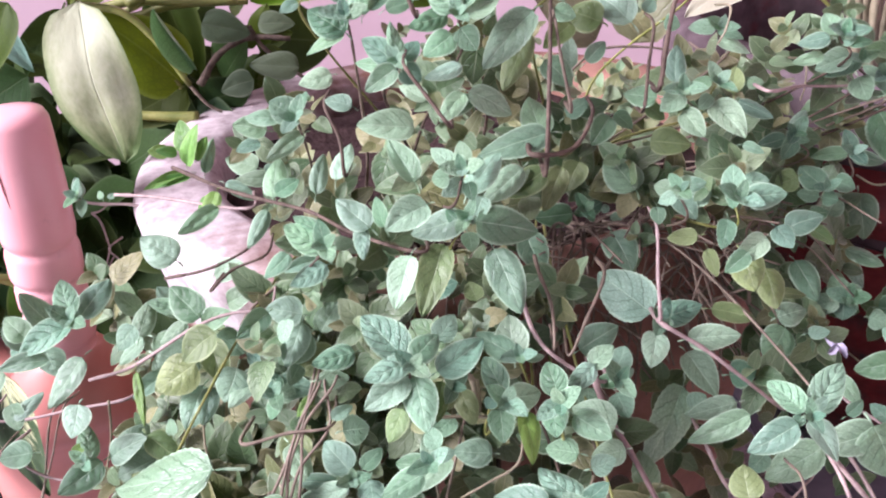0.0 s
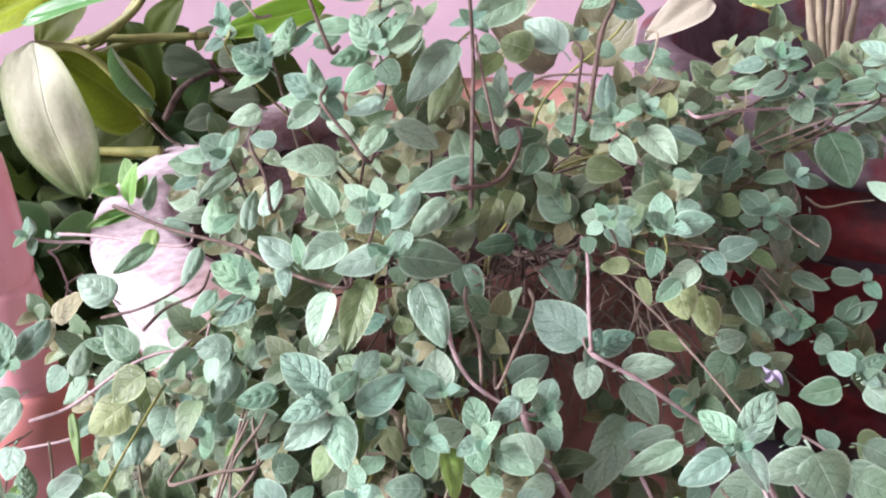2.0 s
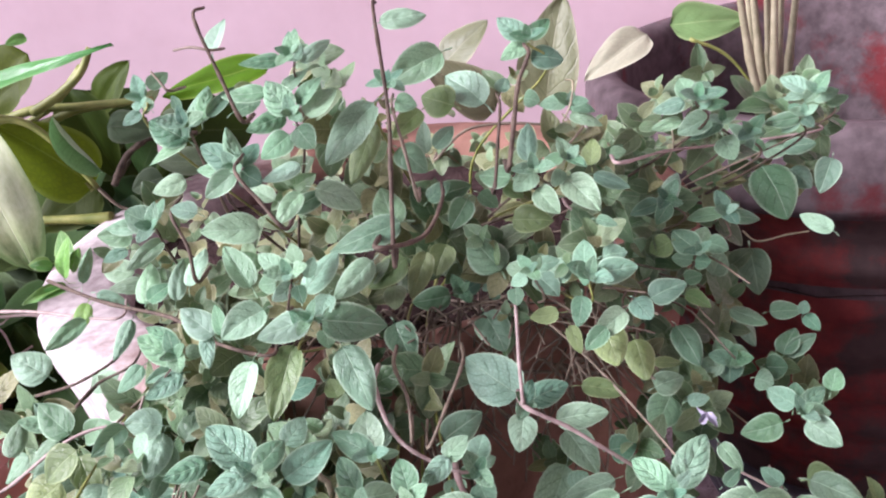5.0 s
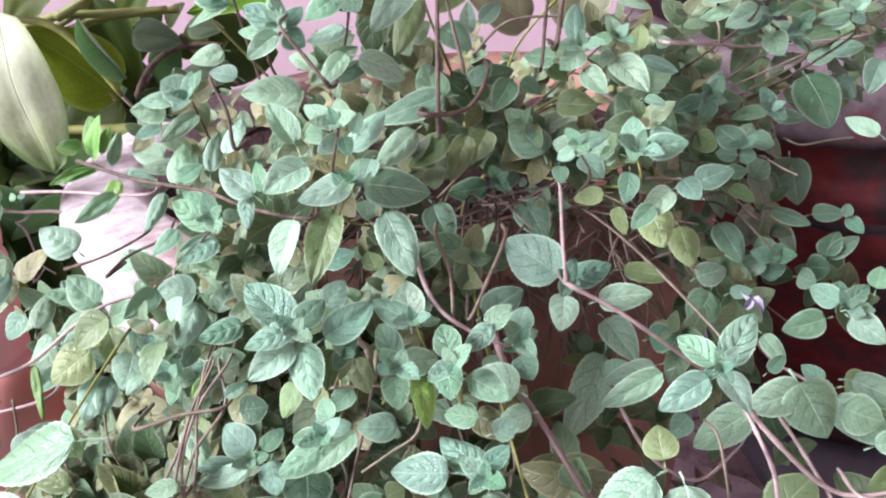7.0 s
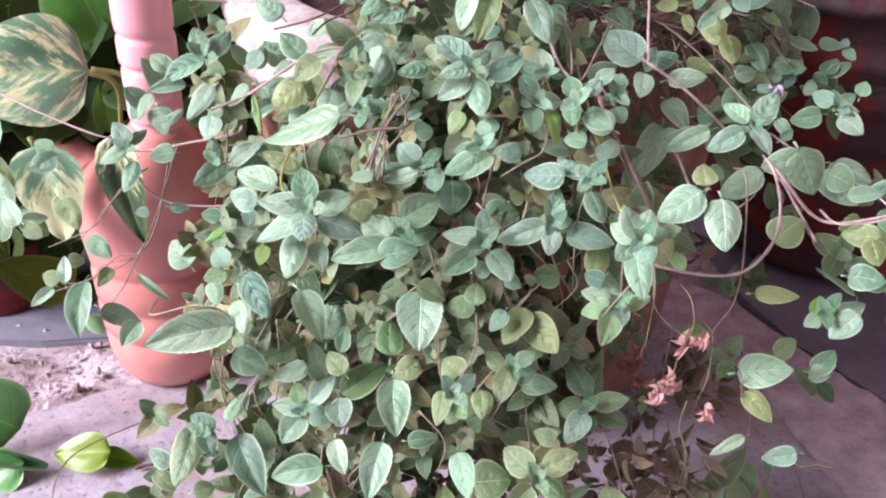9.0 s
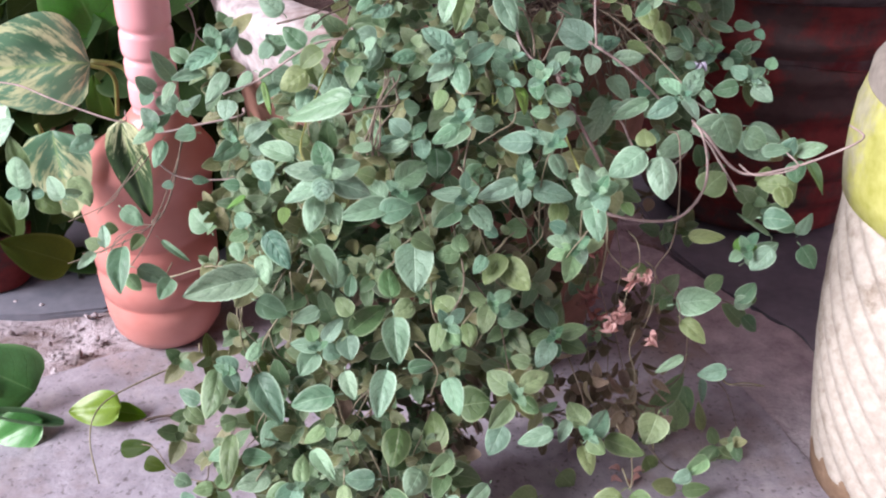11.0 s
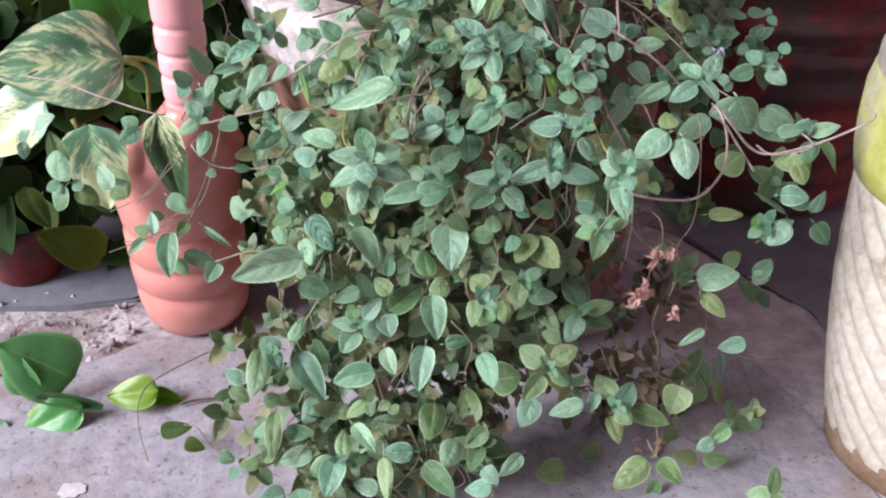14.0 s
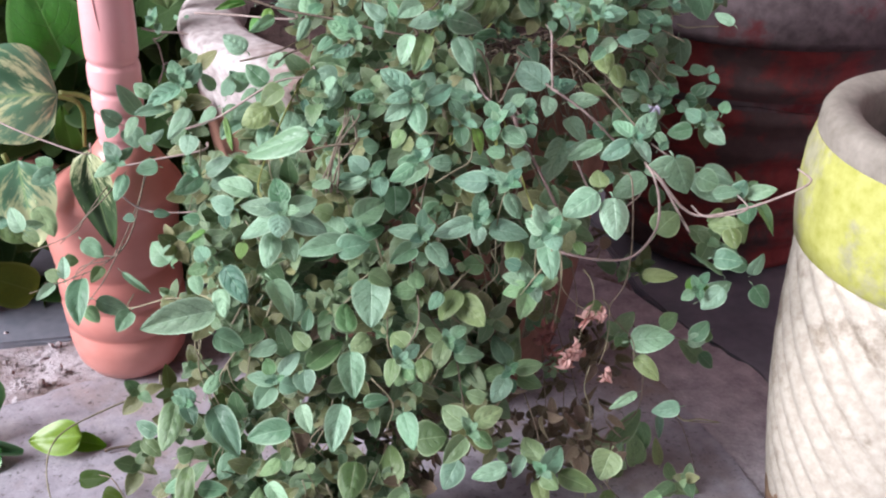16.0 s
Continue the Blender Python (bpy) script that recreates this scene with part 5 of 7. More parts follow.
leaf(-0.261, 0.422, 0.368, -156, 5, 0.0100, 0.82)
leaf(-0.026, 0.335, 0.367, 20, 7, 0.0125, 0.89)
leaf(-0.178, 0.336, 0.367, -53, -35, 0.0345, 0.52, young)
leaf(-0.355, 0.422, 0.362, 28, -6, 0.0181, 0.51)
leaf(-0.354, 0.421, 0.358, -13, -35, 0.0150, 0.83)
leaf(-0.005, 0.340, 0.360, -35, -25, 0.0127, 0.74)
leaf(-0.141, 0.327, 0.359, -55, -38, 0.0370, 0.52, pale)
leaf(0.062, 0.377, 0.359, -108, -38, 0.0222, 0.71, old)
leaf(-0.195, 0.360, 0.359, 133, 38, 0.0151, 0.89)
leaf(-0.195, 0.359, 0.355, -158, -10, 0.0164, 0.71)
leaf(-0.302, 0.402, 0.358, -25, -35, 0.0222, 0.64, pale)
leaf(0.261, 0.494, 0.356, -11, 0, 0.0186, 1.07)
leaf(0.264, 0.486, 0.353, -48, -9, 0.0209, 0.78)
leaf(0.189, 0.390, 0.354, 31, 27, 0.0294, 0.82)
leaf(0.009, 0.343, 0.353, 18, 26, 0.0072, 1.16)
leaf(0.229, 0.353, 0.349, -28, 5, 0.0242, 0.72)
leaf(-0.184, 0.335, 0.347, -74, -38, 0.0240, 0.55, pale)
leaf(0.063, 0.352, 0.347, 151, 9, 0.0152, 0.76)
leaf(-0.062, 0.347, 0.345, -93, -36, 0.0417, 0.69, pale)
leaf(-0.064, 0.343, 0.352, -18, -21, 0.0215, 0.70)
leaf(-0.208, 0.366, 0.342, -68, -41, 0.0173, 0.68, pale)
leaf(-0.214, 0.323, 0.342, 9, -15, 0.0299, 0.50)
leaf(-0.319, 0.399, 0.342, 8, -17, 0.0122, 0.84, old)
leaf(-0.026, 0.335, 0.341, 79, 37, 0.0167, 0.79)
leaf(-0.026, 0.337, 0.339, -176, -3, 0.0195, 0.74)
sprig(-0.317, 0.373, 0.337)
leaf(-0.313, 0.373, 0.338, 102, 43, 0.0206, 0.48)
leaf(-0.317, 0.374, 0.339, 164, 16, 0.0139, 0.80)
leaf(-0.321, 0.371, 0.335, -131, -15, 0.0196, 0.41)
leaf(-0.301, 0.377, 0.336, -90, -33, 0.0410, 0.44)
leaf(-0.186, 0.323, 0.335, -166, -5, 0.0599, 0.41)
leaf(-0.005, 0.338, 0.334, -133, -30, 0.0175, 0.61)
sprig(0.070, 0.345, 0.334)
leaf(0.068, 0.345, 0.333, 177, -20, 0.0220, 0.60)
leaf(0.066, 0.350, 0.334, 163, 13, 0.0187, 0.62)
leaf(0.069, 0.343, 0.332, -115, -43, 0.0276, 0.64)
leaf(0.072, 0.342, 0.337, -77, -38, 0.0166, 0.69)
leaf(0.077, 0.343, 0.332, 4, 26, 0.0190, 0.53)
leaf(0.069, 0.347, 0.336, 92, 39, 0.0209, 0.65)
leaf(-0.290, 0.405, 0.330, -121, -22, 0.0171, 0.61, old)
leaf(-0.025, 0.345, 0.330, -128, -33, 0.0191, 0.91, old)
leaf(0.010, 0.350, 0.328, -128, -26, 0.0306, 0.64, old)
leaf(0.010, 0.349, 0.321, -51, -21, 0.0336, 0.64, old)
leaf(0.038, 0.391, 0.327, 171, -5, 0.0205, 0.80)
leaf(-0.236, 0.416, 0.325, 136, 30, 0.0269, 0.75, pale)
leaf(0.240, 0.347, 0.322, -161, -38, 0.0259, 0.63)
leaf(0.177, 0.378, 0.319, -16, 5, 0.0310, 0.39, old)
leaf(-0.260, 0.355, 0.316, -120, -24, 0.0203, 0.68, pale)
sprig(0.219, 0.357, 0.316)
leaf(0.216, 0.361, 0.310, 62, 35, 0.0164, 0.61, fresh)
leaf(0.220, 0.356, 0.319, -30, -6, 0.0121, 0.72, fresh)
leaf(0.220, 0.353, 0.323, 29, 34, 0.0147, 0.59)
leaf(0.218, 0.358, 0.312, -160, -23, 0.0124, 0.80)
leaf(-0.298, 0.363, 0.316, -39, -31, 0.0171, 0.70)
leaf(-0.290, 0.369, 0.319, -8, -24, 0.0303, 0.46, pale)
leaf(-0.116, 0.325, 0.310, 82, 37, 0.0205, 0.47)
leaf(-0.281, 0.430, 0.309, -23, -34, 0.0314, 0.19)
leaf(-0.190, 0.327, 0.309, -16, -22, 0.0264, 0.70, pale)
leaf(-0.083, 0.324, 0.308, 91, 34, 0.0279, 0.63)
sprig(-0.042, 0.285, 0.307)
leaf(-0.047, 0.287, 0.307, -106, -32, 0.0235, 0.54)
leaf(-0.038, 0.284, 0.310, 32, 22, 0.0155, 0.65)
leaf(-0.040, 0.284, 0.305, -61, -29, 0.0172, 0.81)
leaf(-0.036, 0.303, 0.307, 132, 18, 0.0173, 0.97, old)
leaf(-0.129, 0.353, 0.301, 75, 38, 0.0342, 0.58)
leaf(-0.081, 0.312, 0.297, -86, -38, 0.0385, 0.54)
leaf(-0.141, 0.330, 0.295, -161, -8, 0.0245, 0.56, pale)
sprig(-0.001, 0.326, 0.294)
leaf(0.003, 0.326, 0.298, 26, 19, 0.0158, 0.68)
leaf(0.002, 0.322, 0.288, 11, 20, 0.0148, 0.79)
leaf(-0.002, 0.327, 0.294, -114, -30, 0.0263, 0.56)
leaf(-0.006, 0.327, 0.294, 137, 23, 0.0172, 0.68)
leaf(-0.115, 0.324, 0.293, 131, 23, 0.0214, 0.63)
leaf(-0.065, 0.339, 0.292, -150, -23, 0.0197, 0.80)
leaf(-0.038, 0.290, 0.291, -128, -26, 0.0142, 0.78)
leaf(-0.022, 0.312, 0.287, -86, -31, 0.0204, 0.66, old)
leaf(-0.117, 0.318, 0.279, 40, 12, 0.0411, 0.47)
leaf(-0.120, 0.321, 0.274, -81, -36, 0.0203, 0.87)
leaf(0.154, 0.409, 0.268, -173, -11, 0.0184, 0.71, old)
sprig(-0.143, 0.318, 0.267)
leaf(-0.144, 0.320, 0.264, 177, 14, 0.0236, 0.50)
leaf(-0.147, 0.320, 0.271, 107, 33, 0.0160, 0.69)
leaf(-0.139, 0.316, 0.273, 47, 26, 0.0261, 0.48)
leaf(-0.140, 0.317, 0.265, -12, -19, 0.0160, 0.88, pale)
leaf(-0.146, 0.320, 0.260, -133, -29, 0.0235, 0.76, pale)
leaf(0.008, 0.347, 0.264, -8, 0, 0.0267, 0.53)
leaf(-0.089, 0.290, 0.261, -106, -33, 0.0394, 0.48)
leaf(-0.072, 0.292, 0.260, 1, 5, 0.0214, 0.53)
leaf(-0.123, 0.308, 0.248, -71, -35, 0.0250, 0.52)
leaf(0.175, 0.379, 0.247, -17, 16, 0.0398, 0.62)
leaf(0.031, 0.310, 0.243, 160, 12, 0.0172, 0.69)
sprig(0.058, 0.348, 0.243)
leaf(0.058, 0.353, 0.248, 112, 26, 0.0315, 0.55)
leaf(0.062, 0.348, 0.244, -4, 15, 0.0261, 0.54)
leaf(0.055, 0.350, 0.243, -175, -16, 0.0237, 0.59)
leaf(0.056, 0.344, 0.240, -131, -26, 0.0274, 0.60)
leaf(0.059, 0.344, 0.237, -85, -33, 0.0132, 0.63)
leaf(0.060, 0.347, 0.245, 98, 34, 0.0108, 0.76, young)
leaf(0.212, 0.407, 0.242, 15, 29, 0.0213, 0.73)
leaf(-0.205, 0.339, 0.240, 61, 23, 0.0279, 0.44)
leaf(0.237, 0.389, 0.238, 30, 32, 0.0258, 0.59)
leaf(0.234, 0.390, 0.238, -12, -3, 0.0172, 0.76)
leaf(-0.038, 0.309, 0.234, -78, -30, 0.0335, 0.52, pale)
leaf(0.181, 0.374, 0.233, -54, -23, 0.0294, 0.52, old)
leaf(0.039, 0.362, 0.233, -156, -19, 0.0299, 0.64)
leaf(0.065, 0.377, 0.228, 66, 32, 0.0292, 0.52)
sprig(-0.224, 0.344, 0.228)
leaf(-0.232, 0.346, 0.228, -102, -30, 0.0440, 0.46)
leaf(-0.225, 0.344, 0.226, -59, -31, 0.0210, 0.69)
leaf(-0.215, 0.342, 0.230, 163, 20, 0.0212, 0.68, young)
sprig(0.016, 0.292, 0.227)
leaf(0.013, 0.292, 0.231, 146, 24, 0.0251, 0.75)
leaf(0.021, 0.294, 0.231, 19, 13, 0.0280, 0.60)
leaf(0.013, 0.291, 0.219, -141, -31, 0.0289, 0.59)
leaf(-0.133, 0.307, 0.224, -174, -8, 0.0377, 0.53)
leaf(0.022, 0.293, 0.221, -44, -18, 0.0186, 0.76)
leaf(0.070, 0.369, 0.220, -34, -6, 0.0243, 0.64)
leaf(-0.202, 0.348, 0.218, -57, -31, 0.0490, 0.48, pale)
leaf(0.177, 0.347, 0.212, -159, -14, 0.0300, 0.27, pale)
leaf(-0.138, 0.303, 0.208, -94, -35, 0.0126, 0.75)
leaf(-0.250, 0.336, 0.201, 156, 18, 0.0225, 0.61)
leaf(-0.143, 0.298, 0.197, -150, -16, 0.0209, 0.57)
leaf(-0.263, 0.337, 0.195, -37, -34, 0.0216, 0.63)
leaf(-0.122, 0.300, 0.194, -154, -22, 0.0125, 0.69)
leaf(-0.120, 0.298, 0.192, -71, -29, 0.0096, 1.09)
leaf(0.049, 0.284, 0.190, -174, -16, 0.0321, 0.45)
leaf(0.065, 0.298, 0.189, -125, -30, 0.0213, 0.50)
leaf(0.223, 0.355, 0.187, 178, -11, 0.0267, 0.55, pale)
leaf(-0.234, 0.326, 0.182, 18, 5, 0.0158, 0.93)
leaf(-0.026, 0.336, 0.179, -1, 8, 0.0286, 1.06)
leaf(0.010, 0.309, 0.178, -131, -38, 0.0288, 0.68)
sprig(0.081, 0.293, 0.176)
leaf(0.080, 0.297, 0.182, 119, 25, 0.0263, 0.71)
leaf(0.082, 0.291, 0.174, 41, 29, 0.0300, 0.59)
leaf(0.081, 0.290, 0.172, -41, -21, 0.0186, 0.79)
leaf(-0.155, 0.297, 0.174, -53, -21, 0.0329, 0.41, pale)
leaf(-0.225, 0.325, 0.172, -101, -35, 0.0424, 0.37)
leaf(-0.080, 0.321, 0.171, -105, -33, 0.0350, 0.68, old)
leaf(0.151, 0.320, 0.169, -127, -35, 0.0285, 0.89)
leaf(-0.188, 0.346, 0.166, -122, -25, 0.0267, 0.66)
leaf(0.098, 0.298, 0.165, -25, -14, 0.0369, 0.48, old)
leaf(0.079, 0.297, 0.160, -81, -29, 0.0266, 0.56, old)
leaf(-0.227, 0.322, 0.159, -161, -14, 0.0221, 0.56, pale)
leaf(-0.218, 0.318, 0.152, -8, 1, 0.0255, 0.58)
leaf(-0.036, 0.298, 0.155, -147, -17, 0.0253, 0.62)
leaf(-0.008, 0.265, 0.152, -148, -24, 0.0278, 0.48)
leaf(-0.046, 0.313, 0.148, 96, 28, 0.0405, 0.57, old)
sprig(-0.170, 0.283, 0.148)
leaf(-0.166, 0.284, 0.148, 83, 33, 0.0261, 0.52)
leaf(-0.171, 0.283, 0.150, -112, -26, 0.0368, 0.59)
leaf(-0.174, 0.282, 0.144, -165, -12, 0.0237, 0.82)
leaf(-0.130, 0.281, 0.147, -90, -29, 0.0395, 0.34)
leaf(-0.063, 0.298, 0.143, -120, -21, 0.0260, 0.80, pale)
leaf(-0.103, 0.294, 0.138, 173, -1, 0.0277, 0.62)
leaf(-0.042, 0.269, 0.136, -54, -21, 0.0196, 0.69)
leaf(0.106, 0.262, 0.136, -156, -24, 0.0396, 0.54, old)
leaf(-0.243, 0.300, 0.135, -168, 4, 0.0174, 0.71)
leaf(-0.239, 0.301, 0.133, 56, 20, 0.0183, 0.67)
leaf(0.195, 0.299, 0.133, -156, -19, 0.0274, 0.52)
leaf(0.118, 0.265, 0.132, -56, -20, 0.0283, 0.59, old)
leaf(-0.094, 0.287, 0.130, -50, -23, 0.0416, 0.47)
leaf(-0.264, 0.302, 0.128, -119, -23, 0.0115, 1.07)
leaf(0.177, 0.288, 0.127, -168, -20, 0.0178, 0.71)
leaf(-0.036, 0.255, 0.126, 173, -10, 0.0250, 0.58)
leaf(-0.137, 0.263, 0.125, 163, 10, 0.0231, 0.63)
leaf(-0.196, 0.320, 0.124, -171, -11, 0.0321, 0.55)
leaf(0.208, 0.223, 0.121, 56, 30, 0.0266, 0.54)
leaf(-0.220, 0.277, 0.114, -167, 3, 0.0248, 0.89)
leaf(-0.205, 0.267, 0.113, 112, 25, 0.0141, 1.37)
leaf(-0.288, 0.350, 0.101, -11, -24, 0.0171, 0.77)
leaf(0.220, 0.246, 0.098, 167, -12, 0.0221, 0.56)
leaf(0.223, 0.245, 0.096, -77, -21, 0.0162, 0.76)
leaf(0.262, 0.429, 0.020, -168, -48, 0.0439, 0.39)
leaf(0.262, 0.429, 0.020, -16, -53, 0.0368, 0.36)
leaf(0.261, 0.433, 0.020, -150, 67, 0.0303, 0.40)
leaf(0.265, 0.428, 0.020, -13, -19, 0.0285, 0.43)
leaf(0.256, 0.457, 0.020, -151, 74, 0.0438, 0.31, old)
leaf(0.228, 0.460, 0.020, -152, 76, 0.0513, 0.41)
leaf(0.196, 0.460, 0.055, -13, 58, 0.0523, 0.42)
leaf(0.244, 0.460, 0.090, -46, -75, 0.0316, 0.34)
leaf(0.190, 0.470, 0.048, -16, -59, 0.0436, 0.78)
leaf(0.202, 0.375, 0.020, -167, 25, 0.0303, 0.57, old)
leaf(0.206, 0.370, 0.020, -13, 14, 0.0281, 0.51, old)
leaf(0.150, 0.349, 0.020, -142, -72, 0.0304, 0.48)
leaf(0.072, 0.470, 0.156, -23, 74, 0.0552, 0.46)
leaf(0.014, 0.470, 0.183, -7, -20, 0.0540, 0.39)
leaf(0.011, 0.470, 0.154, -16, -55, 0.0380, 0.63, old)
leaf(0.066, 0.470, 0.149, -164, -47, 0.0326, 0.59)
leaf(0.226, 0.460, 0.081, -30, -72, 0.0383, 0.41)
leaf(0.199, 0.460, 0.035, -59, -82, 0.0506, 0.50, old)
leaf(0.059, 0.375, 0.020, -169, 2, 0.0318, 0.79, old)
leaf(0.087, 0.406, 0.020, -21, -46, 0.0234, 0.94, old)
leaf(0.183, 0.422, 0.020, -28, -69, 0.0359, 0.59, old)
leaf(0.000, 0.470, 0.094, -21, -69, 0.0475, 0.58)
leaf(0.297, 0.500, 0.131, -167, 48, 0.0392, 0.48)
leaf(0.296, 0.500, 0.139, -20, -43, 0.0241, 0.65)
leaf(0.304, 0.500, 0.168, -160, -28, 0.0202, 0.74)
leaf(-0.456, 0.600, 0.278, -48, 78, 0.0384, 0.72, pale)
leaf(-0.455, 0.600, 0.275, -158, -9, 0.0159, 0.83)
leaf(-0.451, 0.600, 0.272, -160, -57, 0.0313, 0.70, pale)
leaf(-0.443, 0.600, 0.274, -25, -2, 0.0143, 0.85)
leaf(-0.470, 0.610, 0.338, -15, 33, 0.0271, 0.70)
leaf(-0.451, 0.610, 0.293, -122, 80, 0.0415, 0.49)
leaf(-0.486, 0.610, 0.322, -105, -71, 0.0192, 0.62)
leaf(-0.440, 0.600, 0.268, -15, -37, 0.0287, 0.68, old)
leaf(-0.396, 0.590, 0.295, -28, -70, 0.0366, 0.65)
leaf(-0.276, 0.570, 0.403, -158, 62, 0.0351, 0.48)
leaf(-0.296, 0.570, 0.392, -157, 46, 0.0226, 0.70)
leaf(-0.301, 0.570, 0.393, -143, -52, 0.0161, 0.91)
leaf(-0.288, 0.570, 0.389, -50, -69, 0.0217, 0.93)
leaf(0.207, 0.420, 0.411, -21, -63, 0.0363, 0.73)
leaf(0.230, 0.420, 0.394, -18, -18, 0.0208, 0.94)
leaf(0.259, 0.400, 0.382, -56, 68, 0.0195, 0.74)
leaf(0.269, 0.400, 0.384, -14, 18, 0.0266, 0.47)
leaf(0.270, 0.400, 0.376, -59, -70, 0.0201, 0.82)
leaf(0.280, 0.400, 0.376, -16, -54, 0.0381, 0.33)
leaf(0.252, 0.400, 0.367, -160, -13, 0.0182, 0.64, old)
leaf(0.263, 0.400, 0.361, -26, -60, 0.0272, 0.65, old)
leaf(0.280, 0.420, 0.313, -166, 17, 0.0257, 0.60)
leaf(0.293, 0.420, 0.300, -168, 16, 0.0297, 0.53)
leaf(0.298, 0.420, 0.288, -45, 71, 0.0262, 0.56)
leaf(0.303, 0.420, 0.275, -21, -53, 0.0278, 0.65)
leaf(0.251, 0.420, 0.261, -13, 41, 0.0353, 0.54, pale)
leaf(0.266, 0.410, 0.296, -170, 40, 0.0444, 0.16, pale)
leaf(-0.167, 0.560, 0.520, -31, 66, 0.0289, 0.40, fresh)
leaf(-0.171, 0.560, 0.528, -150, 20, 0.0130, 0.52, fresh)
leaf(-0.166, 0.560, 0.512, -168, -6, 0.0283, 0.22, fresh)
leaf(-0.156, 0.560, 0.499, -145, -49, 0.0159, 0.48, fresh)
leaf(-0.161, 0.560, 0.523, -33, 56, 0.0198, 0.38, fresh)
leaf(-0.195, 0.505, 0.433, -161, -38, 0.0230, 0.49, pale)
leaf(-0.188, 0.505, 0.433, -17, -29, 0.0241, 0.65)
leaf(-0.159, 0.505, 0.441, -17, 26, 0.0228, 0.61)
leaf(-0.141, 0.505, 0.454, -17, 32, 0.0237, 0.54, pale)
leaf(-0.167, 0.505, 0.450, -151, 57, 0.0228, 0.68)
leaf(-0.125, 0.505, 0.441, -17, 31, 0.0233, 0.48)
leaf(-0.151, 0.505, 0.433, -20, -29, 0.0201, 0.78, pale)
leaf(-0.178, 0.505, 0.423, -158, -48, 0.0242, 0.51)
leaf(-0.146, 0.505, 0.473, -18, 28, 0.0218, 0.58)
leaf(-0.162, 0.505, 0.414, -135, 68, 0.0227, 0.58, pale)
leaf(-0.193, 0.505, 0.451, -149, 55, 0.0201, 0.56)
leaf(-0.105, 0.312, 0.488, 163, -20, 0.0567, 0.38, pale)
leaf(-0.142, 0.430, 0.462, -165, -28, 0.0264, 0.74, old)
leaf(-0.129, 0.430, 0.480, -162, -33, 0.0228, 0.74, old)
leaf(-0.169, 0.430, 0.486, -145, -45, 0.0149, 0.77)
leaf(-0.121, 0.430, 0.458, -145, -59, 0.0204, 0.84)
leaf(-0.081, 0.430, 0.477, -161, -39, 0.0234, 0.69, pale)
leaf(-0.102, 0.430, 0.447, -16, 0, 0.0216, 0.62)
leaf(-0.069, 0.430, 0.465, -164, -17, 0.0228, 0.68, old)
leaf(-0.198, 0.430, 0.404, -15, 36, 0.0278, 0.50)
leaf(-0.175, 0.430, 0.418, -21, -40, 0.0220, 0.66, old)
leaf(-0.174, 0.430, 0.402, -164, -17, 0.0228, 0.82, pale)

OWNER = [mint, MINT]


def twig(kind, r, *pts):
    bm = bmesh.new()
    if OWNER[0] is mint:
        pts = [Vector(p) for p in pts]
        if not (pts[0].x < -0.15 and pts[0].z > 0.42):
            pts.insert(0, pts[0] + Vector((0, 0.03, -0.006)))
        if r > 0.0014 and pts[-1].z > 0.2:
            pts.append(pts[-1] + Vector((0, 0.025, 0.0)))
    line = [p - OWNER[1] for p in curve_points(pts, 6)]
    tube(bm, line, r * 0.58, r * 0.38, 7, 0.22 if kind != green_stem else 0.0)
    part("stem", bm, STEM[kind], OWNER[0])


VINE_MESHES = {}
for kind, mat in VINE.items():
    VINE_MESHES[kind] = []
    for s in range(3):
        if kind == rolled:
            g = leaf_grid(14, 9, lambda u: 0.5 * math.sin(math.pi * min(0.999, 0.03 + u * 0.96)) ** 0.4, 0.0, 0.1, 1.1, 0.0, 0.0, s)
        else:
            g = leaf_grid(18, 11, vine_outline if kind != dusty else dusty_outline, 0.10 + 0.05 * s, 0.10 + 0.08 * s, -0.1, 0.0, 0.004, s + 3)
        VINE_MESHES[kind].append(grid_mesh("leaf", g, mat))


def vine_leaf(kind, x, y, z, heading, rise, length, width, facing=(-0.15, -0.75, 0.6)):
    ob = new("leaf", pick.choice(VINE_MESHES[kind]))
    ob.parent = OWNER[0]
    ob.matrix_basis = Matrix.Translation(-OWNER[1]) @ turn_to(x, y, z, heading, rise, length, width, facing, pick.uniform(-0.2, 0.2))


def owner(name, label, category, at):
    OWNER[0], OWNER[1] = thing(name, label, category, at), Vector(at)


twig(brown_stem, 0.0013, (-0.261, 0.500, 0.381), (-0.282, 0.503, 0.317), (-0.302, 0.506, 0.284), (-0.322, 0.509, 0.279), (-0.356, 0.512, 0.252), (-0.379, 0.515, 0.248))
twig(brown_stem, 0.0012, (-0.301, 0.500, 0.287), (-0.320, 0.505, 0.254), (-0.333, 0.510, 0.236), (-0.351, 0.515, 0.211))
twig(brown_stem, 0.0012, (-0.303, 0.500, 0.349), (-0.327, 0.510, 0.323), (-0.345, 0.520, 0.300), (-0.390, 0.530, 0.276))
twig(pale_stem, 0.0016, (-0.221, 0.420, 0.285), (-0.247, 0.440, 0.273), (-0.288, 0.460, 0.251))
twig(brown_stem, 0.0014, (0.160, 0.400, 0.087), (0.175, 0.405, 0.118), (0.203, 0.410, 0.140), (0.203, 0.415, 0.191), (0.193, 0.420, 0.222))
twig(brown_stem, 0.0012, (0.197, 0.410, 0.228), (0.242, 0.435, 0.208), (0.276, 0.460, 0.175))
twig(brown_stem, 0.0012, (0.153, 0.380, 0.098), (0.199, 0.390, 0.031), (0.235, 0.400, 0.026), (0.260, 0.410, 0.026))
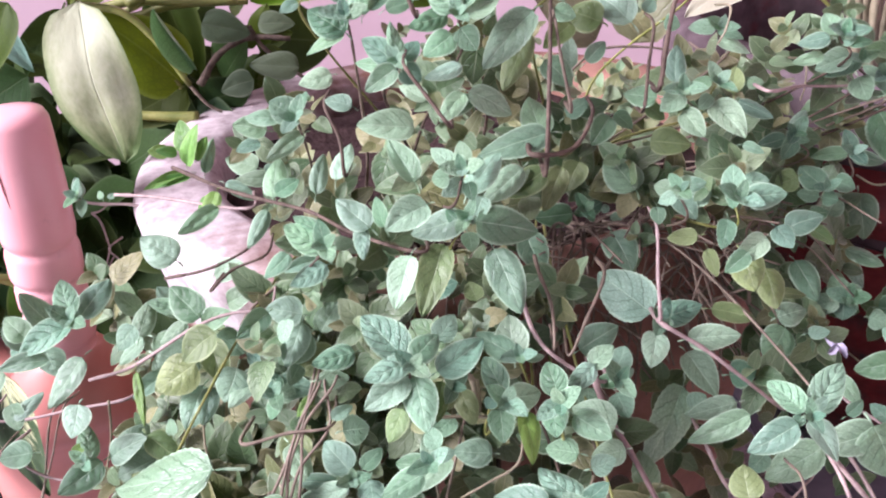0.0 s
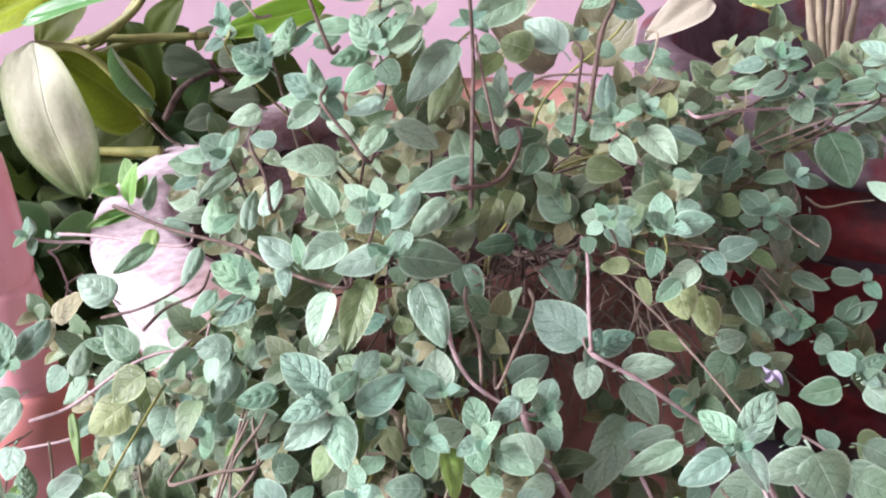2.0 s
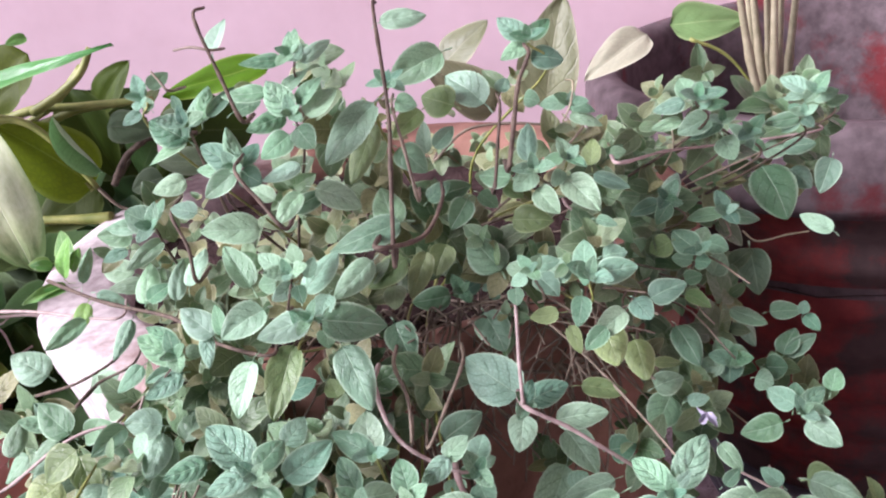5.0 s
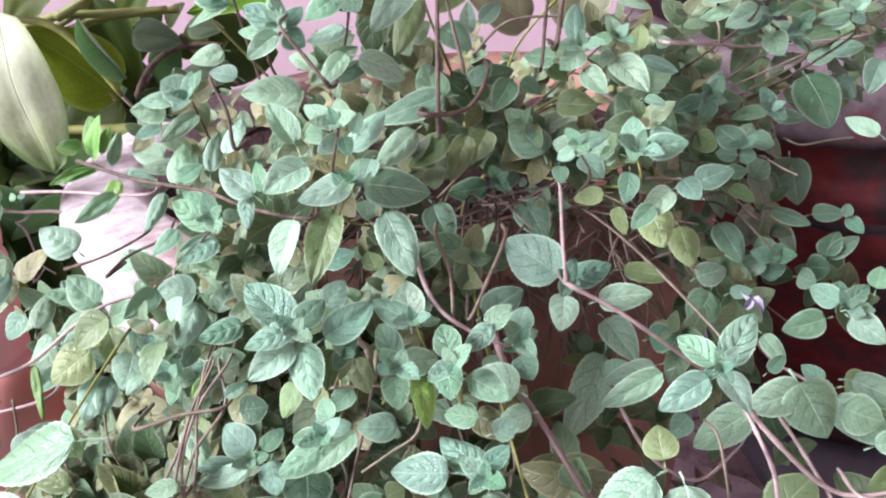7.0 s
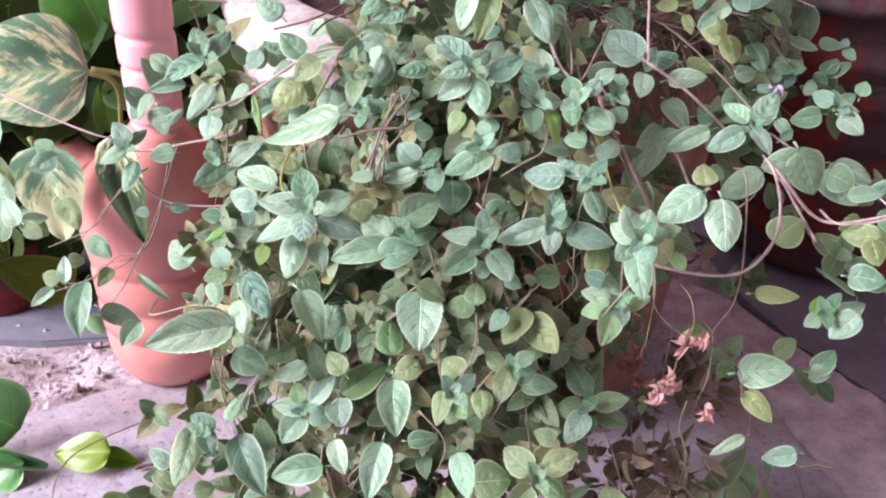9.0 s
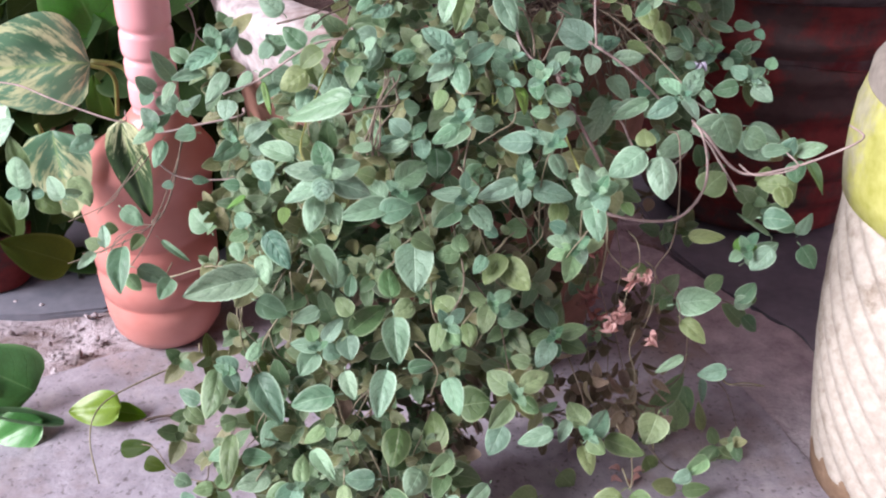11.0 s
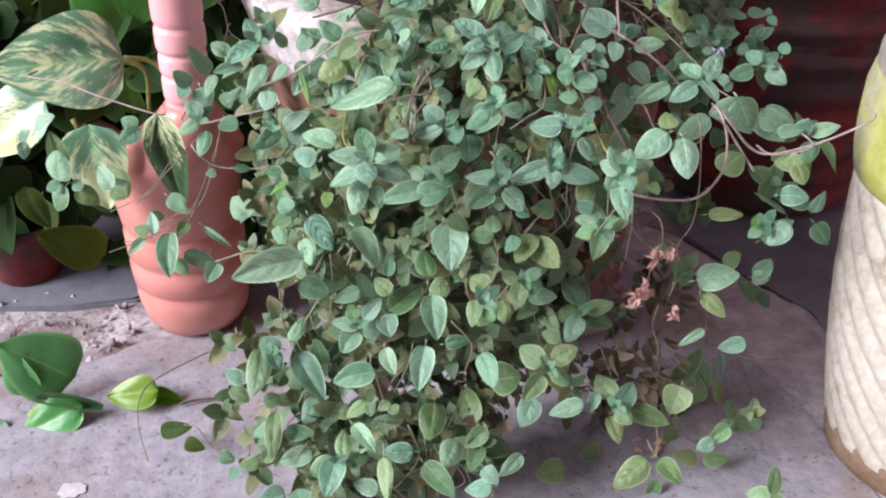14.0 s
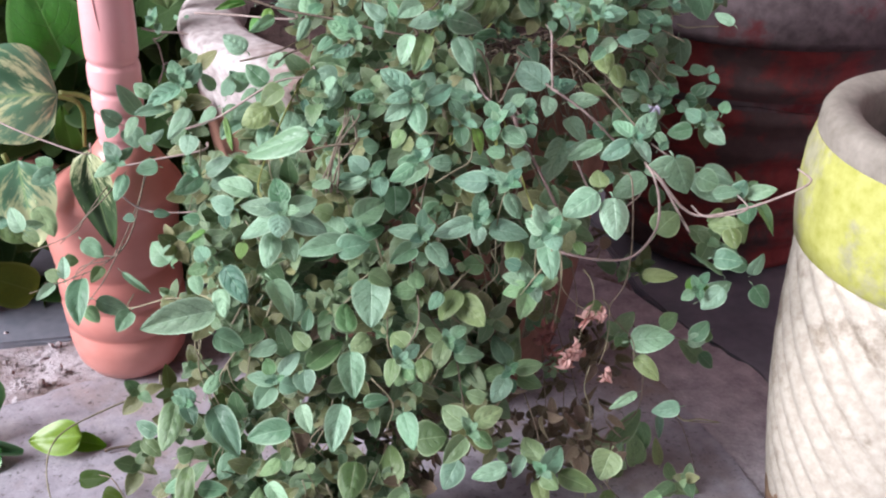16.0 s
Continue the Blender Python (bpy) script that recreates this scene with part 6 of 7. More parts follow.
twig(pale_stem, 0.0018, (0.256, 0.420, 0.115), (0.274, 0.420, 0.115), (0.296, 0.420, 0.109))
twig(pale_stem, 0.0013, (0.154, 0.380, 0.121), (0.173, 0.380, 0.123), (0.188, 0.380, 0.132))
twig(brown_stem, 0.0011, (0.090, 0.420, 0.314), (0.098, 0.407, 0.275), (0.097, 0.393, 0.228), (0.102, 0.380, 0.172))
twig(brown_stem, 0.0011, (0.106, 0.420, 0.313), (0.105, 0.407, 0.274), (0.117, 0.393, 0.226), (0.119, 0.380, 0.171))
twig(brown_stem, 0.0011, (0.122, 0.420, 0.312), (0.129, 0.407, 0.272), (0.123, 0.393, 0.226), (0.135, 0.380, 0.169))
twig(pink_stem, 0.0024, (0.095, 0.360, 0.357), (0.132, 0.360, 0.347), (0.160, 0.360, 0.349), (0.177, 0.360, 0.373), (0.177, 0.360, 0.401), (0.169, 0.360, 0.425))
twig(pink_stem, 0.0022, (0.176, 0.370, 0.420), (0.200, 0.368, 0.391), (0.219, 0.366, 0.383), (0.251, 0.364, 0.389), (0.279, 0.362, 0.400), (0.304, 0.360, 0.415))
twig(pink_stem, 0.0016, (0.218, 0.362, 0.385), (0.239, 0.362, 0.385), (0.255, 0.362, 0.391))
twig(pink_stem, 0.0018, (-0.467, 0.620, 0.390), (-0.427, 0.593, 0.393), (-0.388, 0.567, 0.387), (-0.326, 0.540, 0.375))
twig(pink_stem, 0.0019, (-0.209, 0.500, 0.394), (-0.247, 0.500, 0.387), (-0.278, 0.500, 0.381), (-0.298, 0.500, 0.383))
twig(pink_stem, 0.0017, (-0.292, 0.500, 0.357), (-0.275, 0.500, 0.337), (-0.250, 0.500, 0.331), (-0.221, 0.500, 0.332))
twig(brown_stem, 0.0012, (-0.263, 0.520, 0.372), (-0.284, 0.520, 0.321), (-0.314, 0.520, 0.270), (-0.367, 0.520, 0.245), (-0.397, 0.520, 0.234))
twig(brown_stem, 0.0010, (-0.314, 0.520, 0.270), (-0.342, 0.520, 0.263), (-0.353, 0.520, 0.247))
twig(brown_stem, 0.0011, (-0.318, 0.540, 0.331), (-0.341, 0.540, 0.302), (-0.365, 0.540, 0.278))
twig(pale_stem, 0.0016, (-0.278, 0.470, 0.148), (-0.317, 0.442, 0.148), (-0.350, 0.414, 0.148), (-0.360, 0.386, 0.149), (-0.359, 0.358, 0.139), (-0.349, 0.330, 0.119))
twig(brown_stem, 0.0012, (-0.264, 0.360, 0.085), (-0.296, 0.380, 0.080), (-0.315, 0.400, 0.093), (-0.333, 0.420, 0.082))
twig(pink_stem, 0.0018, (-0.217, 0.470, 0.428), (-0.185, 0.456, 0.445), (-0.145, 0.442, 0.475), (-0.125, 0.444, 0.482), (-0.104, 0.447, 0.483))
twig(purple_stem, 0.0030, (0.059, 0.401, 0.461), (0.064, 0.392, 0.447), (0.076, 0.383, 0.427), (0.095, 0.370, 0.391))
twig(pink_stem, 0.0022, (0.095, 0.429, 0.475), (0.116, 0.426, 0.461), (0.134, 0.424, 0.446), (0.165, 0.434, 0.414))
twig(pink_stem, 0.0019, (0.095, 0.429, 0.475), (0.096, 0.443, 0.493), (0.098, 0.461, 0.512))
twig(brown_stem, 0.0018, (0.035, 0.431, 0.505), (0.040, 0.420, 0.492), (0.040, 0.405, 0.476))
twig(brown_stem, 0.0017, (0.068, 0.438, 0.498), (0.057, 0.420, 0.484), (0.047, 0.405, 0.473))
twig(pink_stem, 0.0022, (0.025, 0.423, 0.500), (0.031, 0.409, 0.483), (0.044, 0.402, 0.471), (0.064, 0.402, 0.459))
twig(pink_stem, 0.0018, (0.116, 0.403, 0.417), (0.125, 0.397, 0.398), (0.136, 0.397, 0.384), (0.154, 0.404, 0.370), (0.177, 0.424, 0.370), (0.185, 0.432, 0.377))
twig(pink_stem, 0.0022, (0.204, 0.436, 0.380), (0.212, 0.423, 0.367), (0.221, 0.396, 0.351))
twig(pink_stem, 0.0016, (0.206, 0.454, 0.403), (0.219, 0.449, 0.395), (0.230, 0.444, 0.389))
twig(brown_stem, 0.0016, (-0.096, 0.370, 0.414), (-0.092, 0.382, 0.431), (-0.086, 0.395, 0.446), (-0.077, 0.409, 0.462))
twig(brown_stem, 0.0016, (-0.092, 0.371, 0.413), (-0.091, 0.382, 0.430), (-0.084, 0.395, 0.446), (-0.079, 0.409, 0.462))
twig(brown_stem, 0.0016, (-0.103, 0.369, 0.416), (-0.093, 0.382, 0.431), (-0.086, 0.395, 0.446), (-0.075, 0.408, 0.462))
twig(brown_stem, 0.0016, (-0.087, 0.372, 0.412), (-0.085, 0.383, 0.429), (-0.083, 0.395, 0.446), (-0.068, 0.406, 0.462))
twig(brown_stem, 0.0016, (-0.092, 0.371, 0.413), (-0.086, 0.383, 0.429), (-0.071, 0.395, 0.445), (-0.073, 0.408, 0.462))
twig(brown_stem, 0.0017, (-0.114, 0.390, 0.440), (-0.091, 0.392, 0.444), (-0.070, 0.395, 0.445))
twig(pale_stem, 0.0030, (-0.004, 0.392, 0.476), (0.000, 0.390, 0.471), (0.002, 0.383, 0.459))
twig(pale_stem, 0.0014, (0.022, 0.382, 0.455), (0.020, 0.371, 0.438), (0.006, 0.367, 0.430), (-0.008, 0.368, 0.420))
twig(pale_stem, 0.0018, (-0.022, 0.385, 0.457), (-0.004, 0.382, 0.457), (0.013, 0.383, 0.457))
twig(dark_stem, 0.0022, (0.041, 0.457, 0.548), (0.045, 0.479, 0.591), (0.047, 0.495, 0.615), (0.047, 0.497, 0.663))
twig(brown_stem, 0.0018, (0.056, 0.480, 0.571), (0.052, 0.492, 0.595), (0.049, 0.497, 0.615))
twig(dark_stem, 0.0026, (0.104, 0.501, 0.573), (0.110, 0.516, 0.593), (0.115, 0.525, 0.611), (0.122, 0.528, 0.625))
twig(dark_stem, 0.0019, (0.095, 0.494, 0.564), (0.100, 0.511, 0.583), (0.104, 0.522, 0.601))
twig(brown_stem, 0.0013, (-0.029, 0.472, 0.660), (-0.038, 0.474, 0.662), (-0.047, 0.477, 0.661))
twig(brown_stem, 0.0013, (-0.053, 0.475, 0.643), (-0.057, 0.478, 0.647), (-0.061, 0.481, 0.652))
twig(dark_stem, 0.0019, (-0.019, 0.461, 0.628), (-0.026, 0.468, 0.648), (-0.034, 0.476, 0.675))
twig(dark_stem, 0.0024, (0.034, 0.452, 0.559), (0.050, 0.465, 0.554), (0.060, 0.475, 0.556), (0.068, 0.489, 0.566))
twig(dark_stem, 0.0019, (-0.060, 0.467, 0.547), (-0.061, 0.470, 0.565), (-0.068, 0.479, 0.580))
twig(dark_stem, 0.0019, (-0.005, 0.437, 0.581), (-0.015, 0.443, 0.594), (-0.025, 0.451, 0.607))
twig(dark_stem, 0.0021, (-0.173, 0.552, 0.522), (-0.131, 0.520, 0.518), (-0.085, 0.489, 0.518), (-0.056, 0.448, 0.523), (-0.021, 0.422, 0.524))
twig(dark_stem, 0.0016, (-0.167, 0.483, 0.484), (-0.139, 0.473, 0.494), (-0.118, 0.482, 0.501))
twig(dark_stem, 0.0017, (-0.136, 0.459, 0.488), (-0.126, 0.470, 0.494), (-0.108, 0.477, 0.499))
twig(brown_stem, 0.0017, (0.065, 0.600, 0.550), (0.085, 0.600, 0.566), (0.113, 0.600, 0.567), (0.148, 0.600, 0.561))
twig(pink_stem, 0.0017, (0.162, 0.499, 0.569), (0.198, 0.558, 0.551), (0.238, 0.599, 0.536), (0.305, 0.607, 0.534))
twig(pink_stem, 0.0015, (0.139, 0.550, 0.527), (0.152, 0.550, 0.515), (0.165, 0.550, 0.498))
twig(pale_stem, 0.0012, (0.143, 0.520, 0.609), (0.140, 0.514, 0.599), (0.135, 0.510, 0.592))
twig(pale_stem, 0.0012, (0.207, 0.582, 0.558), (0.206, 0.574, 0.547), (0.196, 0.551, 0.545))
twig(pale_stem, 0.0013, (0.255, 0.569, 0.481), (0.275, 0.575, 0.480), (0.290, 0.578, 0.479))
twig(pink_stem, 0.0018, (-0.212, 0.555, 0.505), (-0.182, 0.543, 0.507), (-0.122, 0.507, 0.513))
twig(pale_stem, 0.0010, (0.127, 0.360, 0.326), (0.131, 0.360, 0.303), (0.124, 0.360, 0.284), (0.121, 0.360, 0.261))
twig(pale_stem, 0.0010, (0.097, 0.355, 0.350), (0.101, 0.355, 0.323), (0.120, 0.355, 0.302), (0.138, 0.355, 0.298))
twig(brown_stem, 0.0012, (0.155, 0.370, 0.415), (0.162, 0.370, 0.353), (0.160, 0.370, 0.315), (0.149, 0.370, 0.288), (0.173, 0.370, 0.256), (0.178, 0.370, 0.231))
twig(pale_stem, 0.0010, (0.149, 0.370, 0.288), (0.150, 0.370, 0.252), (0.145, 0.370, 0.228))
twig(pale_stem, 0.0012, (0.137, 0.360, 0.158), (0.139, 0.360, 0.184), (0.131, 0.360, 0.211), (0.134, 0.360, 0.236))
twig(pale_stem, 0.0014, (0.128, 0.300, 0.102), (0.124, 0.300, 0.143), (0.108, 0.300, 0.178))
twig(brown_stem, 0.0012, (0.256, 0.420, 0.115), (0.293, 0.420, 0.109))
twig(brown_stem, 0.0010, (0.277, 0.460, 0.065), (0.302, 0.460, -0.002))
twig(pink_stem, 0.0022, (-0.281, 0.655, 0.460), (-0.263, 0.655, 0.456), (-0.239, 0.655, 0.454), (-0.211, 0.655, 0.445))
twig(pink_stem, 0.0016, (-0.272, 0.660, 0.447), (-0.267, 0.660, 0.440), (-0.265, 0.660, 0.425), (-0.265, 0.660, 0.416), (-0.272, 0.660, 0.399))
twig(pink_stem, 0.0014, (-0.265, 0.660, 0.418), (-0.261, 0.660, 0.410), (-0.254, 0.660, 0.404))
twig(pink_stem, 0.0014, (-0.272, 0.660, 0.447), (-0.266, 0.660, 0.448), (-0.260, 0.660, 0.452))
owner("vine_plant", "trailing vine with cream-marbled and dark green leaves behind the pink planter", "plant", (-0.34, 0.78, 0.3))
vine_leaf(dusty, -0.280, 0.740, 0.583, -61, -80, 0.127, 0.56)
vine_leaf(rolled, -0.218, 0.800, 0.509, -155, 66, 0.058, 0.28)
vine_leaf(olive, -0.237, 0.830, 0.489, -161, 48, 0.090, 0.68)
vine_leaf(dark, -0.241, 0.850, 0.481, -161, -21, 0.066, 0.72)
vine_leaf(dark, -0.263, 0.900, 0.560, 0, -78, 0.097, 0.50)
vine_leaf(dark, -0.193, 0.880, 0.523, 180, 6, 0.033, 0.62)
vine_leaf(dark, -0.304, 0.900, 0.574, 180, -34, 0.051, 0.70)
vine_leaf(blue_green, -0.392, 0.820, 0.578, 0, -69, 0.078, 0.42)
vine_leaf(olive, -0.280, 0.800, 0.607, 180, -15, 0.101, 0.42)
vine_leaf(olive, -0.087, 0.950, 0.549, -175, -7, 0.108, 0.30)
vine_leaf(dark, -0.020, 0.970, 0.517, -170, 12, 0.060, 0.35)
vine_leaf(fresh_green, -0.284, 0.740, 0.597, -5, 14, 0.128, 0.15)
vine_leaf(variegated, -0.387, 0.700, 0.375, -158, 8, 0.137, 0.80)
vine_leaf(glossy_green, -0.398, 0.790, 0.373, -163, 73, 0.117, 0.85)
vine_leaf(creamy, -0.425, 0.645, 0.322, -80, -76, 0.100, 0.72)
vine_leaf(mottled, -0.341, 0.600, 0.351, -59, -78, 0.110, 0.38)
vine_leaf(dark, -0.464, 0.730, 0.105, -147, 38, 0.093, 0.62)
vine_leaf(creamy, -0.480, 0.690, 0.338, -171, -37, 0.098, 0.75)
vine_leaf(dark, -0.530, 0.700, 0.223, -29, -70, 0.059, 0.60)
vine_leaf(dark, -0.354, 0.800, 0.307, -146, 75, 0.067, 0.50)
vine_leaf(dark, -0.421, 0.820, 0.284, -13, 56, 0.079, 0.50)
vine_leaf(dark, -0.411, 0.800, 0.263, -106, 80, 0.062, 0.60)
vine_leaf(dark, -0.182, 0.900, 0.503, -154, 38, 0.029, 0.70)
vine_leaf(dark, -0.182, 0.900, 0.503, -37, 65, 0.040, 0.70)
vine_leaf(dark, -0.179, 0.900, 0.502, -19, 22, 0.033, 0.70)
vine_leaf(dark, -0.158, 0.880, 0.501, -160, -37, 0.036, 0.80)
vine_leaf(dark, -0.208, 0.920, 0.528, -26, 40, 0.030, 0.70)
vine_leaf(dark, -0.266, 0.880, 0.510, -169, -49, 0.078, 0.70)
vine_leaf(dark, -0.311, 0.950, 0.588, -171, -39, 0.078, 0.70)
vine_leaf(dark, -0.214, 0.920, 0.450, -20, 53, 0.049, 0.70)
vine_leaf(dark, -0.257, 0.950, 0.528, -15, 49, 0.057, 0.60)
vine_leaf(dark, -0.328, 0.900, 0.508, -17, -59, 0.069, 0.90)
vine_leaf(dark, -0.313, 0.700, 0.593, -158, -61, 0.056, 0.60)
vine_leaf(fresh_green, -0.286, 0.900, 0.610, -149, -2, 0.019, 0.60)
twig(green_stem, 0.0085, (-0.319, 0.860, 0.540), (-0.279, 0.860, 0.541), (-0.242, 0.860, 0.550), (-0.178, 0.860, 0.550))
twig(green_stem, 0.0061, (-0.302, 0.800, 0.567), (-0.269, 0.800, 0.560), (-0.247, 0.800, 0.538), (-0.223, 0.800, 0.496))
twig(green_stem, 0.0066, (-0.231, 0.860, 0.586), (-0.266, 0.860, 0.555), (-0.298, 0.860, 0.542))
twig(green_stem, 0.0095, (-0.229, 0.830, 0.458), (-0.256, 0.830, 0.460), (-0.293, 0.830, 0.464))
twig(brown_stem, 0.0035, (-0.246, 0.910, 0.464), (-0.220, 0.910, 0.491), (-0.194, 0.910, 0.502), (-0.157, 0.910, 0.502))
twig(brown_stem, 0.0028, (-0.223, 0.800, 0.496), (-0.211, 0.800, 0.479), (-0.200, 0.800, 0.472))
twig(green_stem, 0.0057, (-0.404, 0.730, 0.363), (-0.374, 0.730, 0.348), (-0.377, 0.730, 0.299))
twig(green_stem, 0.0057, (-0.392, 0.720, 0.368), (-0.358, 0.720, 0.358), (-0.336, 0.720, 0.307))
twig(green_stem, 0.0057, (-0.451, 0.680, 0.314), (-0.435, 0.680, 0.263), (-0.412, 0.680, 0.226))
twig(green_stem, 0.0080, (-0.275, 0.840, 0.557), (-0.249, 0.840, 0.569), (-0.226, 0.840, 0.585), (-0.213, 0.840, 0.604))
twig(green_stem, 0.0080, (-0.321, 0.850, 0.547), (-0.278, 0.850, 0.557), (-0.244, 0.850, 0.555), (-0.185, 0.850, 0.553))
twig(green_stem, 0.0060, (-0.307, 0.830, 0.551), (-0.271, 0.830, 0.522), (-0.252, 0.830, 0.502), (-0.239, 0.830, 0.485))
vine_leaf(shaded_green, -0.216, 0.840, 0.537, 0, -13, 0.041, 0.71)
vine_leaf(shaded_green, -0.134, 0.820, 0.501, 180, 8, 0.043, 0.58)
vine_leaf(shaded_green, -0.164, 0.820, 0.539, 0, 2, 0.030, 0.71)
vine_leaf(shaded_green, -0.174, 0.820, 0.492, 180, -15, 0.031, 0.75)
twig(dark_stem, 0.0055, (-0.227, 0.850, 0.481), (-0.212, 0.850, 0.503), (-0.194, 0.850, 0.516), (-0.173, 0.850, 0.521), (-0.144, 0.850, 0.518))
twig(dark_stem, 0.0035, (-0.178, 0.850, 0.531), (-0.169, 0.850, 0.513), (-0.150, 0.850, 0.494), (-0.136, 0.850, 0.483))
owner("floor_vine", "fallen green vine leaves lying on the stone floor", "plant", (-0.44, 0.55, 0.005))
vine_leaf(fresh_green, -0.483, 0.570, 0.036, -172, 41, 0.093, 0.95, (0.1, -0.9, 0.35))
vine_leaf(fresh_green, -0.470, 0.535, 0.024, -165, -17, 0.079, 0.60)
vine_leaf(rolled, -0.450, 0.541, 0.012, 180, 15, 0.075, 0.23)
vine_leaf(lime, -0.385, 0.545, 0.028, -180, -2, 0.061, 0.65)
vine_leaf(olive, -0.398, 0.548, 0.020, 0, -16, 0.039, 0.58)
vine_leaf(lime, -0.487, 0.536, 0.020, 180, -29, 0.085, 0.47)
vine_leaf(fresh_green, -0.537, 0.564, 0.020, 180, 80, 0.073, 0.60)
vine_leaf(creamy, -0.559, 0.533, 0.010, 180, -62, 0.051, 0.63)
vine_leaf(dark, -0.372, 0.470, 0.031, -15, 17, 0.039, 0.50)
vine_leaf(dark, -0.343, 0.450, 0.031, -25, -6, 0.024, 0.70)
owner("back_plant", "pale broad-leaved plant with dull straw-green stalks in the red pot", "plant", (0.44, 0.95, 0.40))
vine_leaf(silvery, 0.114, 0.800, 0.518, 180, 44, 0.072, 0.60)
vine_leaf(blush, 0.252, 0.860, 0.550, -153, -17, 0.069, 0.50)
vine_leaf(silvery, 0.077, 0.900, 0.539, 0, 41, 0.053, 0.72)
vine_leaf(silvery, 0.164, 0.900, 0.484, 0, 79, 0.102, 0.56)
vine_leaf(leafy, 0.281, 0.900, 0.546, 0, 0, 0.070, 0.57)
twig(pale_stem, 0.0078, (0.359, 0.860, 0.445), (0.342, 0.860, 0.506), (0.330, 0.860, 0.580))
twig(pale_stem, 0.0078, (0.368, 0.880, 0.438), (0.356, 0.880, 0.500), (0.348, 0.880, 0.574))
twig(pale_stem, 0.0078, (0.374, 0.890, 0.434), (0.367, 0.890, 0.496), (0.364, 0.890, 0.571))
twig(pale_stem, 0.0078, (0.370, 0.870, 0.440), (0.368, 0.870, 0.500), (0.370, 0.870, 0.573))
twig(pale_stem, 0.0078, (0.376, 0.880, 0.437), (0.380, 0.880, 0.496), (0.387, 0.880, 0.569))
twig(pale_stem, 0.0078, (0.370, 0.900, 0.432), (0.357, 0.900, 0.495), (0.350, 0.900, 0.571))
twig(pale_stem, 0.0078, (0.365, 0.860, 0.444), (0.361, 0.860, 0.503), (0.361, 0.860, 0.576))
twig(green_stem, 0.0030, (0.291, 0.870, 0.538), (0.320, 0.870, 0.522), (0.342, 0.870, 0.494), (0.359, 0.870, 0.455))

# ---- mint: stems to every sprig, and the foliage behind ----
stems = random.Random(11)
for s in SPRIGS:
    if abs(s.x) > 0.19 and s.z < 0.47 or s.x < -0.13:
        continue
    root = Vector((s.x * 0.45 + stems.uniform(-0.05, 0.05), 0.66 + stems.uniform(-0.07, 0.06), 0.44))
    if s.z < 0.46:
        a = math.atan2(s.y - 0.75, s.x) + stems.uniform(-0.12, 0.12)
        lip = Vector((0.265 * math.cos(a), 0.75 + 0.265 * math.sin(a), 0.472 + stems.uniform(0, 0.01)))
        low = Vector((0.268 * math.cos(a), 0.75 + 0.268 * math.sin(a), max(s.z + 0.05, 0.30)))
        near = s + Vector((stems.uniform(-0.02, 0.02), stems.uniform(0.02, 0.04), stems.uniform(-0.01, 0.03)))
        pts = [root, lip, low.lerp(near, 0.4), near, s] if low.z < 0.42 else [root, lip, near, s]
    else:
        pts = [root, root.lerp(s, 0.5) + Vector((stems.uniform(-0.02, 0.02), 0.02, stems.uniform(-0.03, 0.0))), s + Vector((stems.uniform(-0.01, 0.01), 0.008, -0.02)), s]
    bm = bmesh.new()
    tube(bm, [p - MINT for p in curve_points(pts, 8)], stems.uniform(0.0007, 0.0011), 0.0006, 6, 0.25)
    part("stem", bm, STEM[stems.choice((brown_stem, dark_stem, brown_stem, dark_stem, green_stem) if s.x < 0.18 else (brown_stem, dark_stem))], mint)


def add_leaf(vs, fs, uvs, grid, m):
    k = len(vs)
    gv, gf, gu = grid
    vs.extend([m @ Vector(p) for p in gv])
    fs.extend([tuple(i + k for i in f) for f in gf])
    uvs.extend(gu)


def in_pot(p):
    return p.z < 0.50 and math.hypot(p.x, p.y - 0.75) < 0.263


def rosette(c, axis, size, pairs, rnd, aged):
    """A small sprig: crossed pairs of leaves down a short axis."""
    side = axis.orthogonal().normalized()
    side.rotate(Matrix.Rotation(rnd.uniform(0, 6.3), 3, axis))
    for k in range(pairs):
        base = c - axis * 0.009 * k
        for h in range(2):
            d = side.copy()
            d.rotate(Matrix.Rotation(math.pi * h + (math.pi / 2) * (k % 2) + rnd.uniform(-0.3, 0.3), 3, axis))
            d = (d + axis * (0.85 - 0.4 * k)).normalized()
            ln = size * (0.5, 0.8, 1.0, 1.0)[k] * rnd.uniform(0.85, 1.15)
            m = turn_to(*base, math.degrees(math.atan2(d.y, d.x)), math.degrees(math.asin(max(-1, min(1, d.z)))), ln, rnd.uniform(0.55, 0.75), axis, rnd.uniform(-0.4, 0.4))
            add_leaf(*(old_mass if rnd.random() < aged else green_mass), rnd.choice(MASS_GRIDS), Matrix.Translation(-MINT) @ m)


green_mass, old_mass, young_mass, dead_mass = ([], [], []), ([], [], []), ([], [], []), ([], [], [])
for s in SPRIGS:
    if -0.3 < s.x < 0.3:
        heart(s + Vector((0, -0.006, 0.004)), Vector((pick.uniform(-0.35, 0.2), -0.62, 0.7)).normalized(), pick.uniform(0.009, 0.0145))
for m in HEARTS:
    add_leaf(*young_mass, pick.choice(HEART_GRIDS), Matrix.Translation(-MINT) @ m)
SMALL = {kind: ([], [], []) for kind in EXTRA}
for kind, poses in EXTRA.items():
    for m in poses:
        add_leaf(*SMALL[kind], pick.choice(SMALL_GRIDS), Matrix.Translation(-MINT) @ m)
fill = random.Random(21)
inner = [s for s in BASES if -0.28 < s.x < 0.32]


